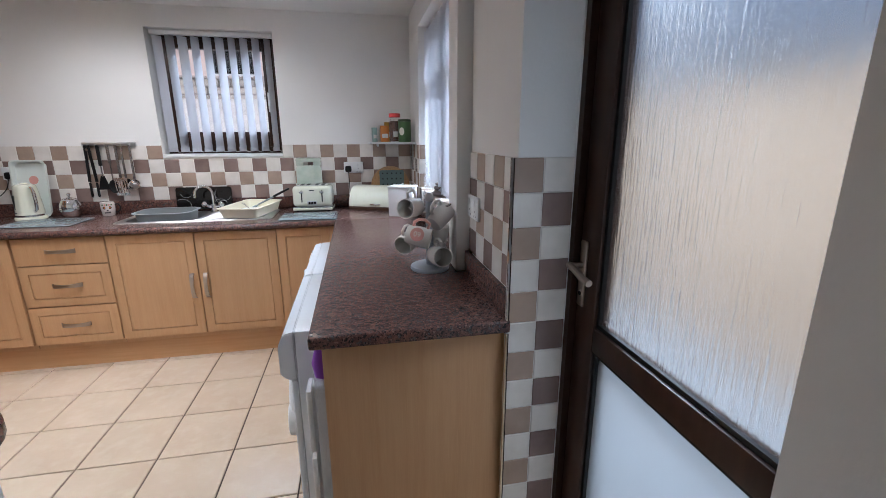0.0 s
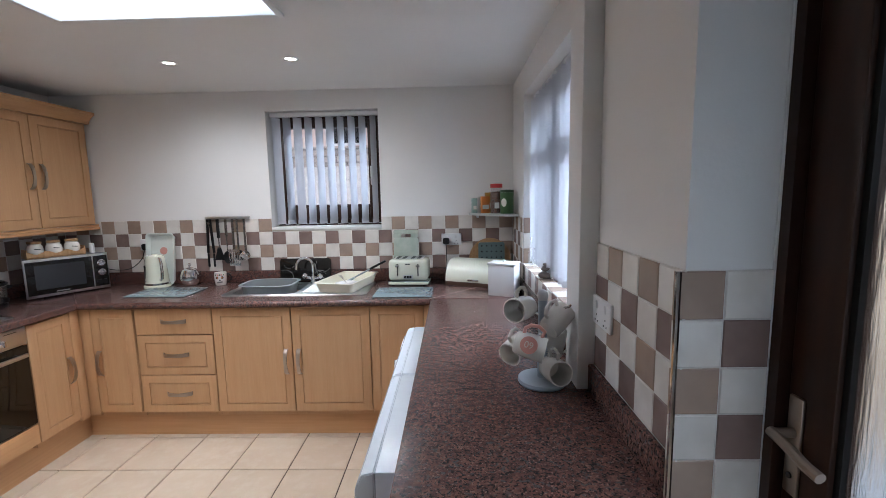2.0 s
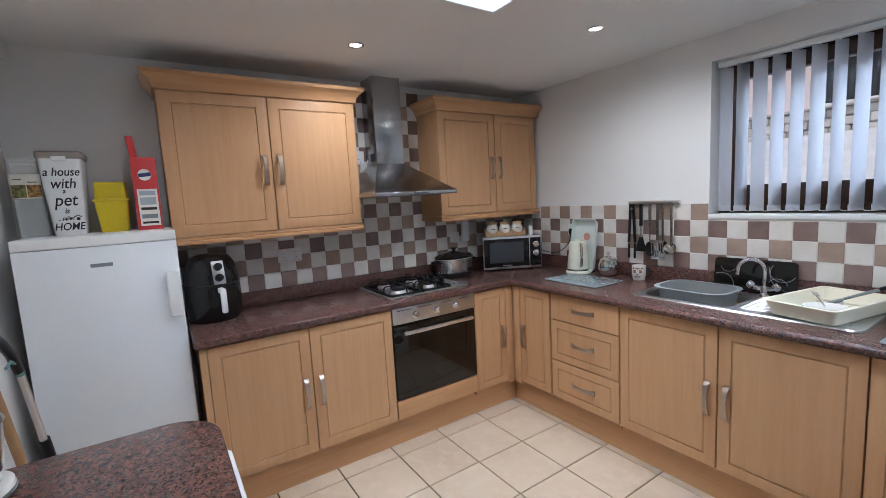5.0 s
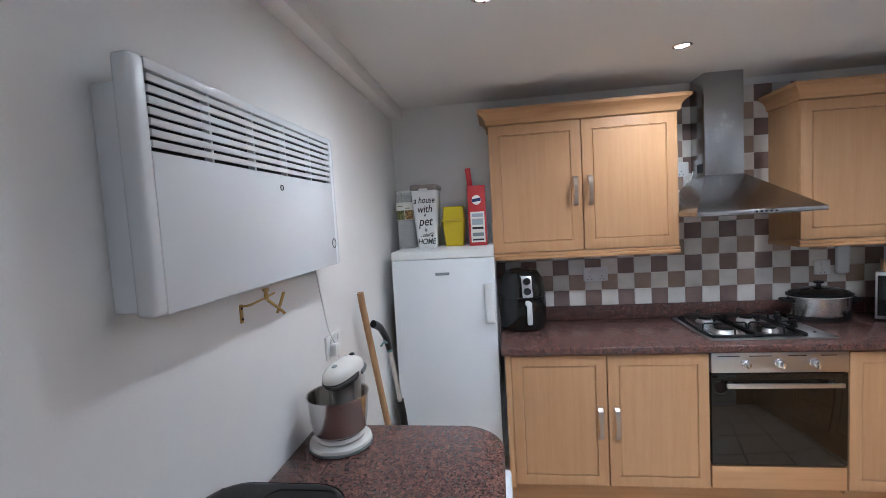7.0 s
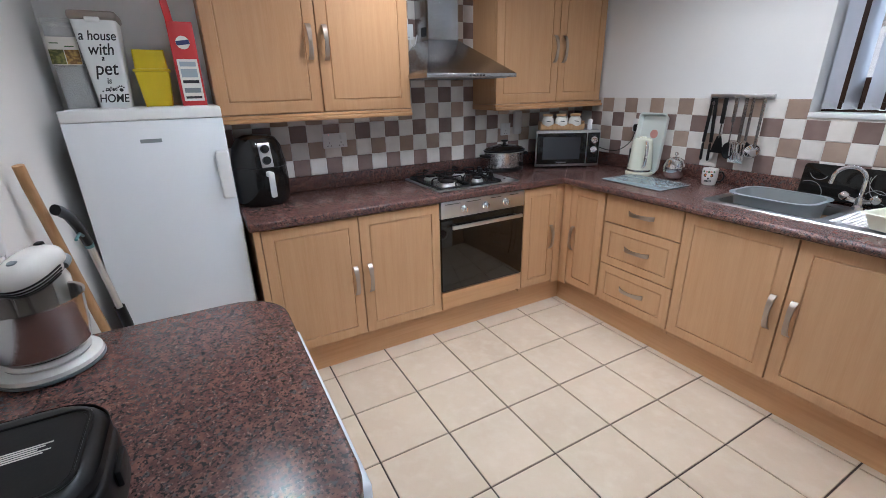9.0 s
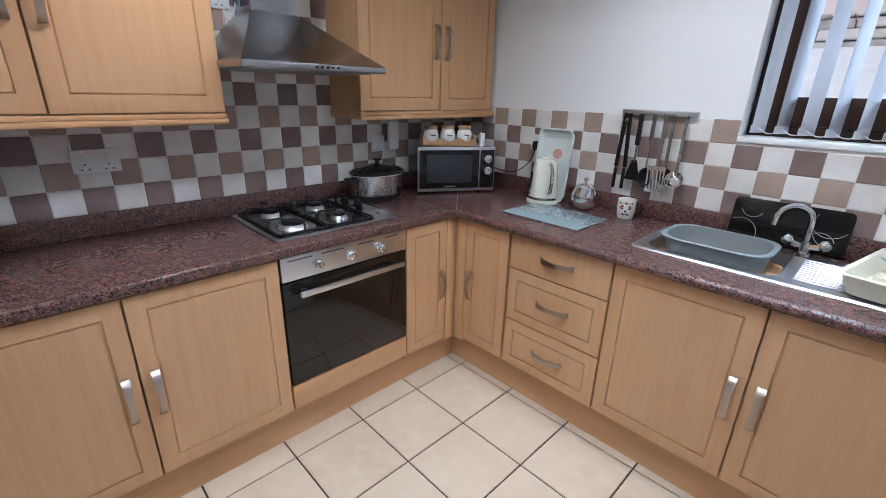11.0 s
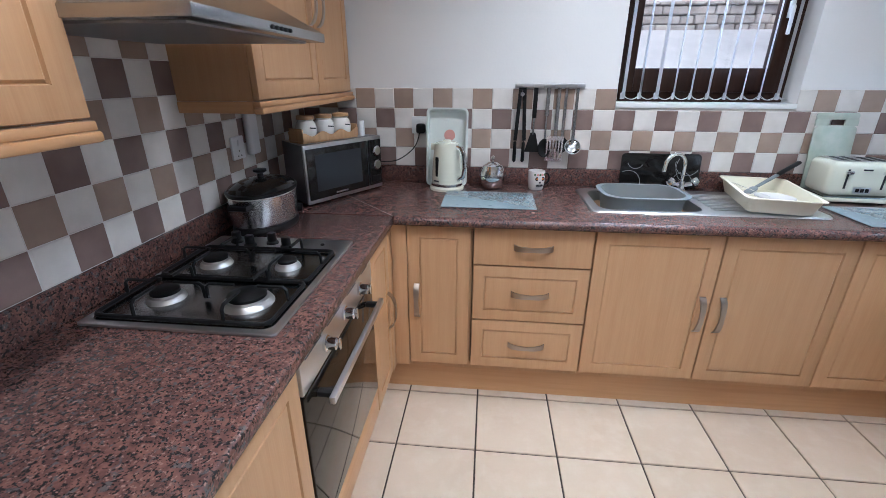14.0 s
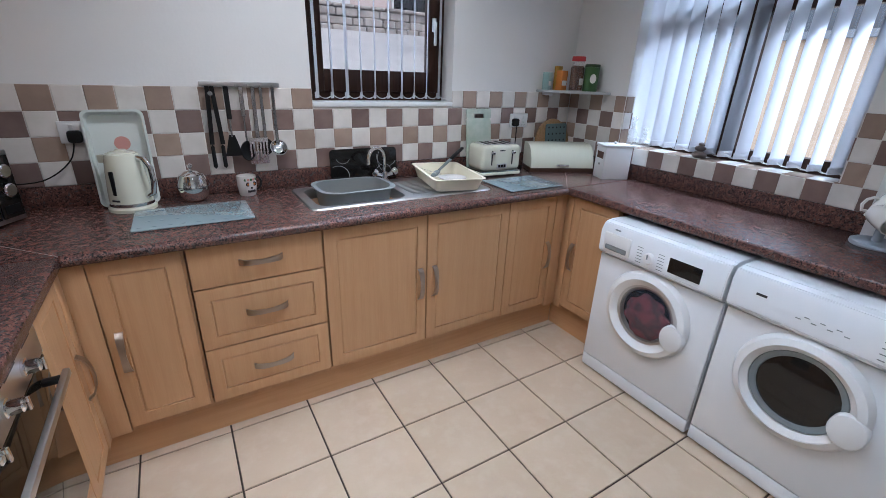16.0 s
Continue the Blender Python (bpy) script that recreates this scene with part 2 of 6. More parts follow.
BARK = material("grey_bark", (0.085, 0.072, 0.062), 0.85, grain=[(9, (0.16, 0.15, 0.13), 0.7, 0.4, 0.65, (6, 6, 1))], bump=0.3, bump_scale=40)


# ---- building blocks ----
def cuboid(x0, x1, y0, y1, z0, z1, bevel=0.0, segs=2):
    bm = bmesh.new()
    vs = [bm.verts.new((x, y, z)) for z in (z0, z1) for x, y in ((x0, y0), (x1, y0), (x1, y1), (x0, y1))]
    for f in ((3, 2, 1, 0), (4, 5, 6, 7), (0, 1, 5, 4), (1, 2, 6, 5), (2, 3, 7, 6), (3, 0, 4, 7)):
        bm.faces.new([vs[n] for n in f])
    if bevel:
        bmesh.ops.bevel(bm, geom=bm.edges[:], offset=bevel, segments=segs, affect="EDGES", profile=0.5)
    return bm


def joined(*bms):
    out = bmesh.new()
    for bm in bms:
        me = bpy.data.meshes.new("tmp")
        bm.to_mesh(me)
        bm.free()
        out.from_mesh(me)
        bpy.data.meshes.remove(me)
    return out


def moved(bm, m):
    bm.transform(m)
    return bm


def lathe(profile, segs=28, squash=1.0):
    """A turned body round z from (radius, height) pairs."""
    bm = bmesh.new()
    rings = []
    for r, z in profile:
        if r < 1e-5:
            rings.append([bm.verts.new((0, 0, z))])
        else:
            rings.append([bm.verts.new((r * math.cos(a), squash * r * math.sin(a), z)) for a in (2 * math.pi * n / segs for n in range(segs))])
    for a, b in zip(rings, rings[1:]):
        for n in range(segs):
            k = (n + 1) % segs
            if len(a) == 1 and len(b) > 1:
                bm.faces.new((a[0], b[k], b[n]))
            elif len(b) == 1 and len(a) > 1:
                bm.faces.new((a[n], a[k], b[0]))
            elif len(a) > 1:
                bm.faces.new((a[n], a[k], b[k], b[n]))
    bmesh.ops.recalc_face_normals(bm, faces=bm.faces[:])
    return bm


def tube(points, r, segs=10, flat=1.0, closed=False):
    """A rod of radius r along points."""
    bm = bmesh.new()
    pts = [Vector(p) for p in points]
    rings, side = [], None
    for n, p in enumerate(pts):
        if closed:
            way = (pts[(n + 1) % len(pts)] - pts[n - 1]).normalized()
        else:
            way = (pts[min(n + 1, len(pts) - 1)] - pts[max(n - 1, 0)]).normalized()
        if side is None:
            side = way.cross(Vector((0, 0, 1)) if abs(way.z) < 0.9 else Vector((1, 0, 0))).normalized()
        side = (side - way * side.dot(way)).normalized()
        up = way.cross(side)
        rings.append([bm.verts.new(p + r * (math.cos(a) * side + flat * math.sin(a) * up)) for a in (2 * math.pi * k / segs for k in range(segs))])
    for a, b in zip(rings, rings[1:] + (rings[:1] if closed else [])):
        for k in range(segs):
            bm.faces.new((a[k], a[(k + 1) % segs], b[(k + 1) % segs], b[k]))
    if not closed:
        bm.faces.new(rings[0][::-1])
        bm.faces.new(rings[-1])
    bmesh.ops.recalc_face_normals(bm, faces=bm.faces[:])
    return bm


def prism(outline, z0, z1, bevel=0.0, segs=2):
    """An upright body with the given plan outline."""
    bm = bmesh.new()
    lo = [bm.verts.new((x, y, z0)) for x, y in outline]
    hi = [bm.verts.new((x, y, z1)) for x, y in outline]
    bm.faces.new(lo[::-1])
    bm.faces.new(hi)
    for n in range(len(lo)):
        k = (n + 1) % len(lo)
        bm.faces.new((lo[n], lo[k], hi[k], hi[n]))
    bmesh.ops.recalc_face_normals(bm, faces=bm.faces[:])
    if bevel:
        caps = [e for e in bm.edges if abs(e.verts[0].co.z - e.verts[1].co.z) < 1e-6]
        bmesh.ops.bevel(bm, geom=caps, offset=bevel, segments=segs, affect="EDGES", profile=0.5)
    return bm


def rounded(x0, x1, y0, y1, r, n=6, corners=(1, 1, 1, 1)):
    """Plan outline of a rectangle; corners from x0,y0 counter-clockwise are rounded where 1."""
    out = []
    for on, cx, cy, px, py, a0 in ((corners[0], x0 + r, y0 + r, x0, y0, 180), (corners[1], x1 - r, y0 + r, x1, y0, 270),
                                   (corners[2], x1 - r, y1 - r, x1, y1, 0), (corners[3], x0 + r, y1 - r, x0, y1, 90)):
        if on:
            out += [(cx + r * math.cos(radians(a0 + 90 * k / n)), cy + r * math.sin(radians(a0 + 90 * k / n))) for k in range(n + 1)]
        else:
            out.append((px, py))
    return out


def part(name, bm, mat, parent=None, label="", smooth=35):
    me = bpy.data.meshes.new(name)
    bm.to_mesh(me)
    bm.free()
    me.materials.append(mat)
    if smooth:
        me.polygons.foreach_set("use_smooth", [True] * len(me.polygons))
        me.set_sharp_from_angle(angle=radians(smooth))
    ob = new(name, me)
    if parent is not None:
        ob.parent = parent
    if label:
        ob["label"] = label
    return ob


def thing(name, m, label, category, group=""):
    ob = new(name)
    ob.empty_display_size = 0.05
    ob.matrix_world = m
    return tagged(ob, label, category, group)


def structure(name, bm, mat, label="", category=""):
    return tagged(part(name, bm, mat), label, category, kind="structure")


# ---- the room ----
WEST, NORTH, EAST, SOUTH, TOP = -3.0, 3.585, 0.365, 0.40, 2.30
FACE = 0.007  # how far the tiles stand proud of the plaster
DOOR_X = 0.56
structure("floor", cuboid(-3.3, 0.9, -1.4, 3.9, -0.12, -0.006), FLOOR_GROUT, "brown grout bed under beige ceramic floor tiles", "floor")

wall_west = structure("wall_west", cuboid(WEST - FACE - 0.25, WEST - FACE, 0.1, NORTH + 0.3, 0, 2.6), PLASTER, "white plastered wall behind the hob and wall cabinets", "wall")
WX0, WX1, WZ0, WZ1 = -1.422, -0.602, 1.317, 2.16
yn = NORTH + FACE
wall_north = structure("wall_north", joined(
    cuboid(WEST - FACE, WX0, yn, yn + 0.28, 0, 2.6), cuboid(WX1, EAST + 0.3, yn, yn + 0.28, 0, 2.6),
    cuboid(WX0, WX1, yn, yn + 0.28, 0, WZ0), cuboid(WX0, WX1, yn, yn + 0.28, WZ1, 2.6)), PLASTER,
    "white plastered wall with a small recessed window above the sink", "wall")
BY0, BY1, BZ0, BZ1 = 1.99, 3.13, 1.088, 2.13
xe = EAST + FACE
wall_east = structure("wall_east", joined(
    cuboid(xe, xe + 0.28, BY1, yn, 0, 2.6), cuboid(xe, xe + 0.28, 1.222, BY0, 0, 2.6),
    cuboid(xe, xe + 0.28, BY0, BY1, 0, BZ0), cuboid(xe, xe + 0.28, BY0, BY1, BZ1, 2.6)), PLASTER,
    "white plastered wall with a wide window over the worktop", "wall")
structure("wall_door", joined(
    cuboid(DOOR_X - 0.02, DOOR_X + 0.22, 0.13, 0.40, 0, 2.6), cuboid(DOOR_X - 0.02, DOOR_X + 0.22, 0.40, 1.222, 2.09, 2.6)), PLASTER,
    "white plastered wall round the glazed back door", "wall")
wall_south = structure("wall_south", joined(
    cuboid(WEST - FACE, -0.50, SOUTH - 0.13, SOUTH, 0, 2.6), cuboid(-0.50, 0.370, SOUTH - 0.13, SOUTH, 2.05, 2.6),
    cuboid(0.370, DOOR_X - 0.02, SOUTH - 0.13, SOUTH, 0, 2.6)), PLASTER,
    "white plastered wall with a doorway and a wall heater", "wall")
# Unseen box added to close the hall behind the doorway.
structure("hall_walls", joined(
    cuboid(-1.2, -1.1, -1.3, 0.27, 0, 2.6), cuboid(0.8, 0.9, -1.3, 0.13, 0, 2.6), cuboid(-1.2, 0.9, -1.4, -1.3, 0, 2.6)), PLASTER,
    "plain white unseen walls added to close off the hall", "wall")
SX0, SX1, SY0, SY1 = -1.72, -0.785, 1.625, 2.285
structure("ceiling", joined(
    cuboid(WEST - 0.25, SX0, -1.4, yn, TOP, TOP + 0.1), cuboid(SX1, 0.9, -1.4, yn, TOP, TOP + 0.1),
    cuboid(SX0, SX1, -1.4, SY0, TOP, TOP + 0.1), cuboid(SX0, SX1, SY1, yn, TOP, TOP + 0.1)), CEILING,
    "white painted ceiling with a rooflight opening and downlights", "ceiling")
structure("roof", joined(
    cuboid(WEST - 0.3, SX0 - 0.1, -1.5, yn + 0.4, 2.6, 2.7), cuboid(SX1 + 0.1, 1.0, -1.5, yn + 0.4, 2.6, 2.7),
    cuboid(SX0 - 0.1, SX1 + 0.1, -1.5, SY0 - 0.1, 2.6, 2.7), cuboid(SX0 - 0.1, SX1 + 0.1, SY1 + 0.1, yn + 0.4, 2.6, 2.7)), SLATE,
    "flat grey roof deck over the kitchen", "roof")
shaft = structure("skylight_shaft", joined(
    cuboid(SX0 - 0.1, SX0, SY0 - 0.1, SY1 + 0.1, TOP + 0.1, 2.72), cuboid(SX1, SX1 + 0.1, SY0 - 0.1, SY1 + 0.1, TOP + 0.1, 2.72),
    cuboid(SX0, SX1, SY0 - 0.1, SY0, TOP + 0.1, 2.72), cuboid(SX0, SX1, SY1, SY1 + 0.1, TOP + 0.1, 2.72)), WHITE_P,
    "rooflight shaft lined with brown and cream tiles", "shaft")
trim_w = 0.018
structure("skylight_trim", joined(
    cuboid(SX0 - trim_w, SX0 + 0.009, SY0 - trim_w, SY1 + trim_w, TOP - 0.012, TOP + 0.07, 0.003), cuboid(SX1 - 0.009, SX1 + trim_w, SY0 - trim_w, SY1 + trim_w, TOP - 0.012, TOP + 0.07, 0.003),
    cuboid(SX0 + 0.009, SX1 - 0.009, SY0 - trim_w, SY0 + 0.009, TOP - 0.012, TOP + 0.07, 0.003), cuboid(SX0 + 0.009, SX1 - 0.009, SY1 - 0.009, SY1 + trim_w, TOP - 0.012, TOP + 0.07, 0.003)), WHITE_P,
    "white plastic trim round the rooflight opening", "trim")
rooflight = tagged(new("window_3"), "white-framed flat rooflight in the ceiling", "rooflight", kind="structure")
part("frame", joined(cuboid(SX0, SX0 + 0.04, SY0, SY1, 2.70, 2.75), cuboid(SX1 - 0.04, SX1, SY0, SY1, 2.70, 2.75),
                     cuboid(SX0 + 0.04, SX1 - 0.04, SY0, SY0 + 0.04, 2.70, 2.75), cuboid(SX0 + 0.04, SX1 - 0.04, SY1 - 0.04, SY1, 2.70, 2.75)), WHITE_P, rooflight)
pane = part("pane", cuboid(SX0 + 0.04, SX1 - 0.04, SY0 + 0.04, SY1 - 0.04, 2.722, 2.728), GLASS, rooflight)
pane.visible_shadow = False
# boxed pipe by the large window, and the boxing along the south wall
structure("pipe_boxing", cuboid(0.312, xe, 1.712, 1.852, 0.912, TOP, 0.003), PLASTER, "white boxed-in pipe standing on the worktop", "pipe boxing")
structure("ceiling_boxing", cuboid(WEST - FACE, 0.385, SOUTH, SOUTH + 0.075, 2.235, TOP, 0.004), PLASTER, "white boxing along the top of the wall", "boxing")


# ---- windows and door ----
def slat_blind(name, length, height, count, width, turn, m, label):
    blind = thing(name, m, label, "blind")
    part("headrail", cuboid(0, length, -0.02, 0.02, height - 0.03, height, 0.004), WHITE_P, blind)
    n = 7
    bm = bmesh.new()
    lo, hi = [], []
    for k in range(n):
        u = (k / (n - 1) - 0.5)
        lo.append(bm.verts.new((u * width, 0.006 * (1 - 4 * u * u), 0)))
        hi.append(bm.verts.new((u * width, 0.006 * (1 - 4 * u * u), height - 0.045)))
    for k in range(n - 1):
        bm.faces.new((lo[k], lo[k + 1], hi[k + 1], hi[k]))
    bmesh.ops.solidify(bm, geom=bm.faces[:], thickness=0.0012)
    first = part("slat", bm, SLAT, blind)
    weight = part("bottom_weight", cuboid(-width / 2 + 0.004, width / 2 - 0.004, -0.001, 0.009, 0, 0.03, 0.001), SLAT, first)
    for k in range(count):
        x = (k + 0.5) * length / count
        ob = first if k == 0 else first.copy()
        if k:
            scene.collection.objects.link(ob)
            w = weight.copy()
            scene.collection.objects.link(w)
            w.parent = ob
        ob.parent = blind
        wobble = 4 * math.sin(k * 2.3)
        ob.matrix_basis = pose(x, 0, 0.012, 0, 0, turn + wobble)
    for side in (-0.004, 0.012):
        pts = []
        for k in range(count):
            x0 = (k + 0.5) * length / count
            pts += [(x0 + 0.2 * s * length / count, side, 0.03 - 0.02 * (1 - (s / 2.5 - 1) ** 2)) for s in range(5)]
        part("chain", tube(pts, 0.0016, 5), WHITE_P, blind)
    return blind


win1 = tagged(new("window_1"), "small dark brown framed casement window with a white handle", "window", kind="structure")
fy0, fy1 = NORTH + 0.125, NORTH + 0.185
part("window_frame", joined(cuboid(WX0, WX0 + 0.05, fy0, fy1, WZ0, WZ1), cuboid(WX1 - 0.05, WX1, fy0, fy1, WZ0, WZ1),
                            cuboid(WX0 + 0.05, WX1 - 0.05, fy0, fy1, WZ0, WZ0 + 0.05), cuboid(WX0 + 0.05, WX1 - 0.05, fy0, fy1, WZ1 - 0.05, WZ1)), DARK_FRAME, win1)
sash = part("sash", joined(cuboid(WX0 + 0.05, WX0 + 0.10, fy0 - 0.012, fy1 - 0.01, WZ0 + 0.05, WZ1 - 0.05, 0.004), cuboid(WX1 - 0.10, WX1 - 0.05, fy0 - 0.012, fy1 - 0.01, WZ0 + 0.05, WZ1 - 0.05, 0.004),
                           cuboid(WX0 + 0.10, WX1 - 0.10, fy0 - 0.012, fy1 - 0.01, WZ0 + 0.05, WZ0 + 0.16, 0.004), cuboid(WX0 + 0.10, WX1 - 0.10, fy0 - 0.012, fy1 - 0.01, WZ1 - 0.11, WZ1 - 0.05, 0.004)), DARK_FRAME, win1)
p1 = part("pane", cuboid(WX0 + 0.10, WX1 - 0.10, fy0 + 0.02, fy0 + 0.026, WZ0 + 0.16, WZ1 - 0.11), GLASS, win1)
p1.visible_shadow = False
part("handle", joined(cuboid(WX1 - 0.085, WX1 - 0.065, fy0 - 0.03, fy0 - 0.012, 1.69, 1.76, 0.003), cuboid(WX1 - 0.082, WX1 - 0.068, fy0 - 0.045, fy0 - 0.03, 1.62, 1.74, 0.004)), WHITE_P, sash, "white lever handle")
structure("window_sill", cuboid(WX0, WX1, NORTH - 0.006, fy0, WZ0 - 0.02, WZ0 + 0.004, 0.003), WHITE_P, "white painted window sill", "sill")
slat_blind("vertical_blind", WX1 - WX0 - 0.02, WZ1 - WZ0 - 0.01, 10, 0.080, 64, pose(WX0 + 0.01, NORTH + 0.075, WZ0 + 0.006), "white vertical slat blind, half open, in the sink window")

win2 = tagged(new("window_2"), "wide dark brown framed window behind a blind", "window", kind="structure")
fx0, fx1 = EAST + 0.135, EAST + 0.195
ym = (BY0 + BY1) / 2
part("window_frame", joined(cuboid(fx0, fx1, BY0, BY0 + 0.06, BZ0, BZ1), cuboid(fx0, fx1, BY1 - 0.06, BY1, BZ0, BZ1), cuboid(fx0, fx1, ym - 0.05, ym + 0.05, BZ0 + 0.07, BZ1 - 0.07),
                            cuboid(fx0, fx1, BY0 + 0.06, BY1 - 0.06, BZ0, BZ0 + 0.07), cuboid(fx0, fx1, BY0 + 0.06, BY1 - 0.06, BZ1 - 0.07, BZ1),
                            cuboid(fx0 + 0.002, fx1 - 0.002, BY0 + 0.06, ym - 0.05, 1.80, 1.86), cuboid(fx0 + 0.002, fx1 - 0.002, ym + 0.05, BY1 - 0.06, 1.80, 1.86)), DARK_FRAME, win2)
for a, b in ((BY0 + 0.06, ym - 0.05), (ym + 0.05, BY1 - 0.06)):
    for c, d in ((BZ0 + 0.07, 1.80), (1.86, BZ1 - 0.07)):
        pn = part("pane", cuboid(fx0 + 0.02, fx0 + 0.026, a, b, c, d), GLASS, win2)
        pn.visible_shadow = False
slat_blind("vertical_blind", BY1 - BY0 - 0.02, BZ1 - BZ0 - 0.02, 14, 0.088, 72, pose(EAST + 0.085, BY1 - 0.01, BZ0 + 0.014, 0, 0, -90), "white vertical slat blind, nearly closed, in the wide window")

door = tagged(new("door_1"), "dark brown back door with two reeded glass panes, closed", "door", kind="structure")
dx0, dx1 = DOOR_X, DOOR_X + 0.055
part("door_frame", joined(cuboid(dx0 - 0.02, dx1 + 0.03, 1.192, 1.222, 0, 2.09), cuboid(dx0 - 0.02, dx1 + 0.03, 0.40, 0.435, 0, 2.09), cuboid(dx0 - 0.02, dx1 + 0.03, 0.435, 1.192, 2.04, 2.09)), DARK_FRAME, door)
part("stile", joined(cuboid(dx0, dx1, 1.090, 1.189, 0.02, 2.035, 0.005), cuboid(dx0, dx1, 0.438, 0.53, 0.02, 2.035, 0.005)), DARK_FRAME, door)
part("rail", joined(cuboid(dx0 + 0.001, dx1 - 0.001, 0.53, 1.090, 0.850, 0.922, 0.005), cuboid(dx0 + 0.001, dx1 - 0.001, 0.53, 1.090, 0.02, 0.15, 0.005), cuboid(dx0 + 0.001, dx1 - 0.001, 0.53, 1.090, 1.94, 2.035, 0.005)), DARK_FRAME, door)
for c, d in ((0.922, 1.94), (0.15, 0.850)):
    pn = part("pane", cuboid(dx0 + 0.022, dx0 + 0.030, 0.53, 1.090, c, d), FROST if c > 0.5 else FROST_PLAIN, door, "reeded obscure glass pane" if c > 0.5 else "smooth satin obscure glass pane")
    pn.visible_shadow = False
handle = part("door_handle", joined(cuboid(dx0 - 0.008, dx0, 1.145, 1.177, 0.962, 1.155, 0.003),
              tube([(dx0 - 0.006, 1.161, 1.085), (dx0 - 0.045, 1.161, 1.085)], 0.009, 12),
              tube([(dx0 - 0.045, 1.166, 1.086), (dx0 - 0.047, 1.13, 1.083), (dx0 - 0.046, 1.085, 1.070), (dx0 - 0.044, 1.055, 1.066)], 0.010, 10)), NICKEL, door, "satin metal lever handle")
# Black disc paints the shade in the keyhole.
part("keyhole", moved(lathe([(0, 0), (0.006, 0), (0.006, 0.003), (0, 0.003)], 12), pose(dx0 - 0.0105, 1.161, 1.00, 0, 90, 0)), INK_AND_SHADE, handle)
part("glazing_bead", joined(cuboid(dx0 + 0.010, dx0 + 0.021, 1.078, 1.0898, 0.9222, 1.9398), cuboid(dx0 + 0.010, dx0 + 0.021, 0.5302, 1.078, 0.9222, 0.934), cuboid(dx0 + 0.010, dx0 + 0.021, 0.5302, 1.078, 0.838, 0.8498), cuboid(dx0 + 0.010, dx0 + 0.021, 1.078, 1.0898, 0.1502, 0.8498)), BLACK, door, "black rubber glazing bead")
part("sealant", tube([(dx0 - 0.021, 1.2195, 0.01), (dx0 - 0.021, 1.2195, 1.2), (dx0 - 0.021, 1.2195, 2.08)], 0.0035, 6), WHITE_P, door, "white sealant line along the door frame")

# ---- outside ----
structure("ground", cuboid(-60, 60, -60, 60, -0.35, -0.2), YARD, "grey concrete paving outside the house", "ground")
nb = tagged(new("boundary_wall"), "cream rendered boundary wall across the passage", "wall")
part("wall", cuboid(2.6, 2.85, -8, 9, -0.2, 1.84), RENDER_WALL, nb)
part("coping", cuboid(2.56, 2.89, -8, 9, 1.841, 1.90, 0.01, 2), YARD, nb, "grey concrete coping")
structure("garden_bank", moved(cuboid(-9, 7, 0, 3.9, -0.6, 0), pose(0, 6.7, 0.75, 22, 0, 0)), PAVING, "pale concrete slope behind the house", "ground")
structure("upper_ground", cuboid(-14, 12, 10.28, 22, 1.4, 2.16), PAVING, "pale concrete yard up the slope", "ground")


def rubble_wall(x0, x1, y, z, rows, seed, label):
    """Courses of separate rough stones with a row of flat coping stones."""
    gw = tagged(new("garden_wall"), label, "garden wall")
    rng = random.Random(seed)
    for row in range(rows + 1):
        x = x0 - rng.random() * 0.2
        while x < x1:
            w = rng.uniform(0.22, 0.5)
            lift = z + row * 0.15
            top = 0.142 if row < rows else 0.06
            out = 0.0 if row < rows else 0.04
            part("stone", cuboid(x, x + w - 0.015, y - out + rng.uniform(-0.025, 0.025), y + 0.4, lift, lift + top + rng.uniform(-0.012, 0.004), 0.018, 1), GARDEN_STONE, gw)
            x += w


rubble_wall(-5.0, 3.0, 6.4, -0.2, 5, 4, "low rubble stone retaining wall below a bank")
rubble_wall(-4.0, 6.5, 10.35, 2.16, 3, 9, "rough rubble stone garden wall with flat coping")
hs = tagged(new("far_house"), "pale pink rendered house up the slope", "house")
part("wall", cuboid(-6, 9, 15.2, 16, 2.16, 7.5), FAR_RENDER, hs)
part("garage_door", cuboid(0.6, 3.0, 15.14, 15.199, 2.16, 4.4, 0.01), WHITE_P, hs, "white garage door")
for wx in (-4.2, -1.6, 4.4, 6.9):
    wn_ = part("window", cuboid(wx, wx + 1.2, 15.16, 15.199, 3.3, 4.5), BLACK_GLASS, hs)
    part("frame", joined(cuboid(wx - 0.07, wx, 15.13, 15.199, 3.23, 4.57), cuboid(wx + 1.2, wx + 1.27, 15.13, 15.199, 3.23, 4.57), cuboid(wx, wx + 1.2, 15.13, 15.199, 3.23, 3.3), cuboid(wx, wx + 1.2, 15.13, 15.199, 4.5, 4.57)), WHITE_P, wn_)
part("roof", moved(cuboid(-6.5, 9.5, 0, 4, 0, 0.2), pose(0, 14.8, 7.5, 30, 0, 0)), SLATE, hs)
out_h = tagged(new("outbuilding"), "low pink rendered outbuilding with a slate roof", "shed")
part("wall", cuboid(-1.2, 1.4, 12.4, 14.2, 2.16, 3.35), FAR_RENDER, out_h)
part("roof", moved(cuboid(-1.35, 1.55, 0, 2.2, 0, 0.08), pose(0, 12.25, 3.352, 10, 0, 0)), SLATE, out_h)


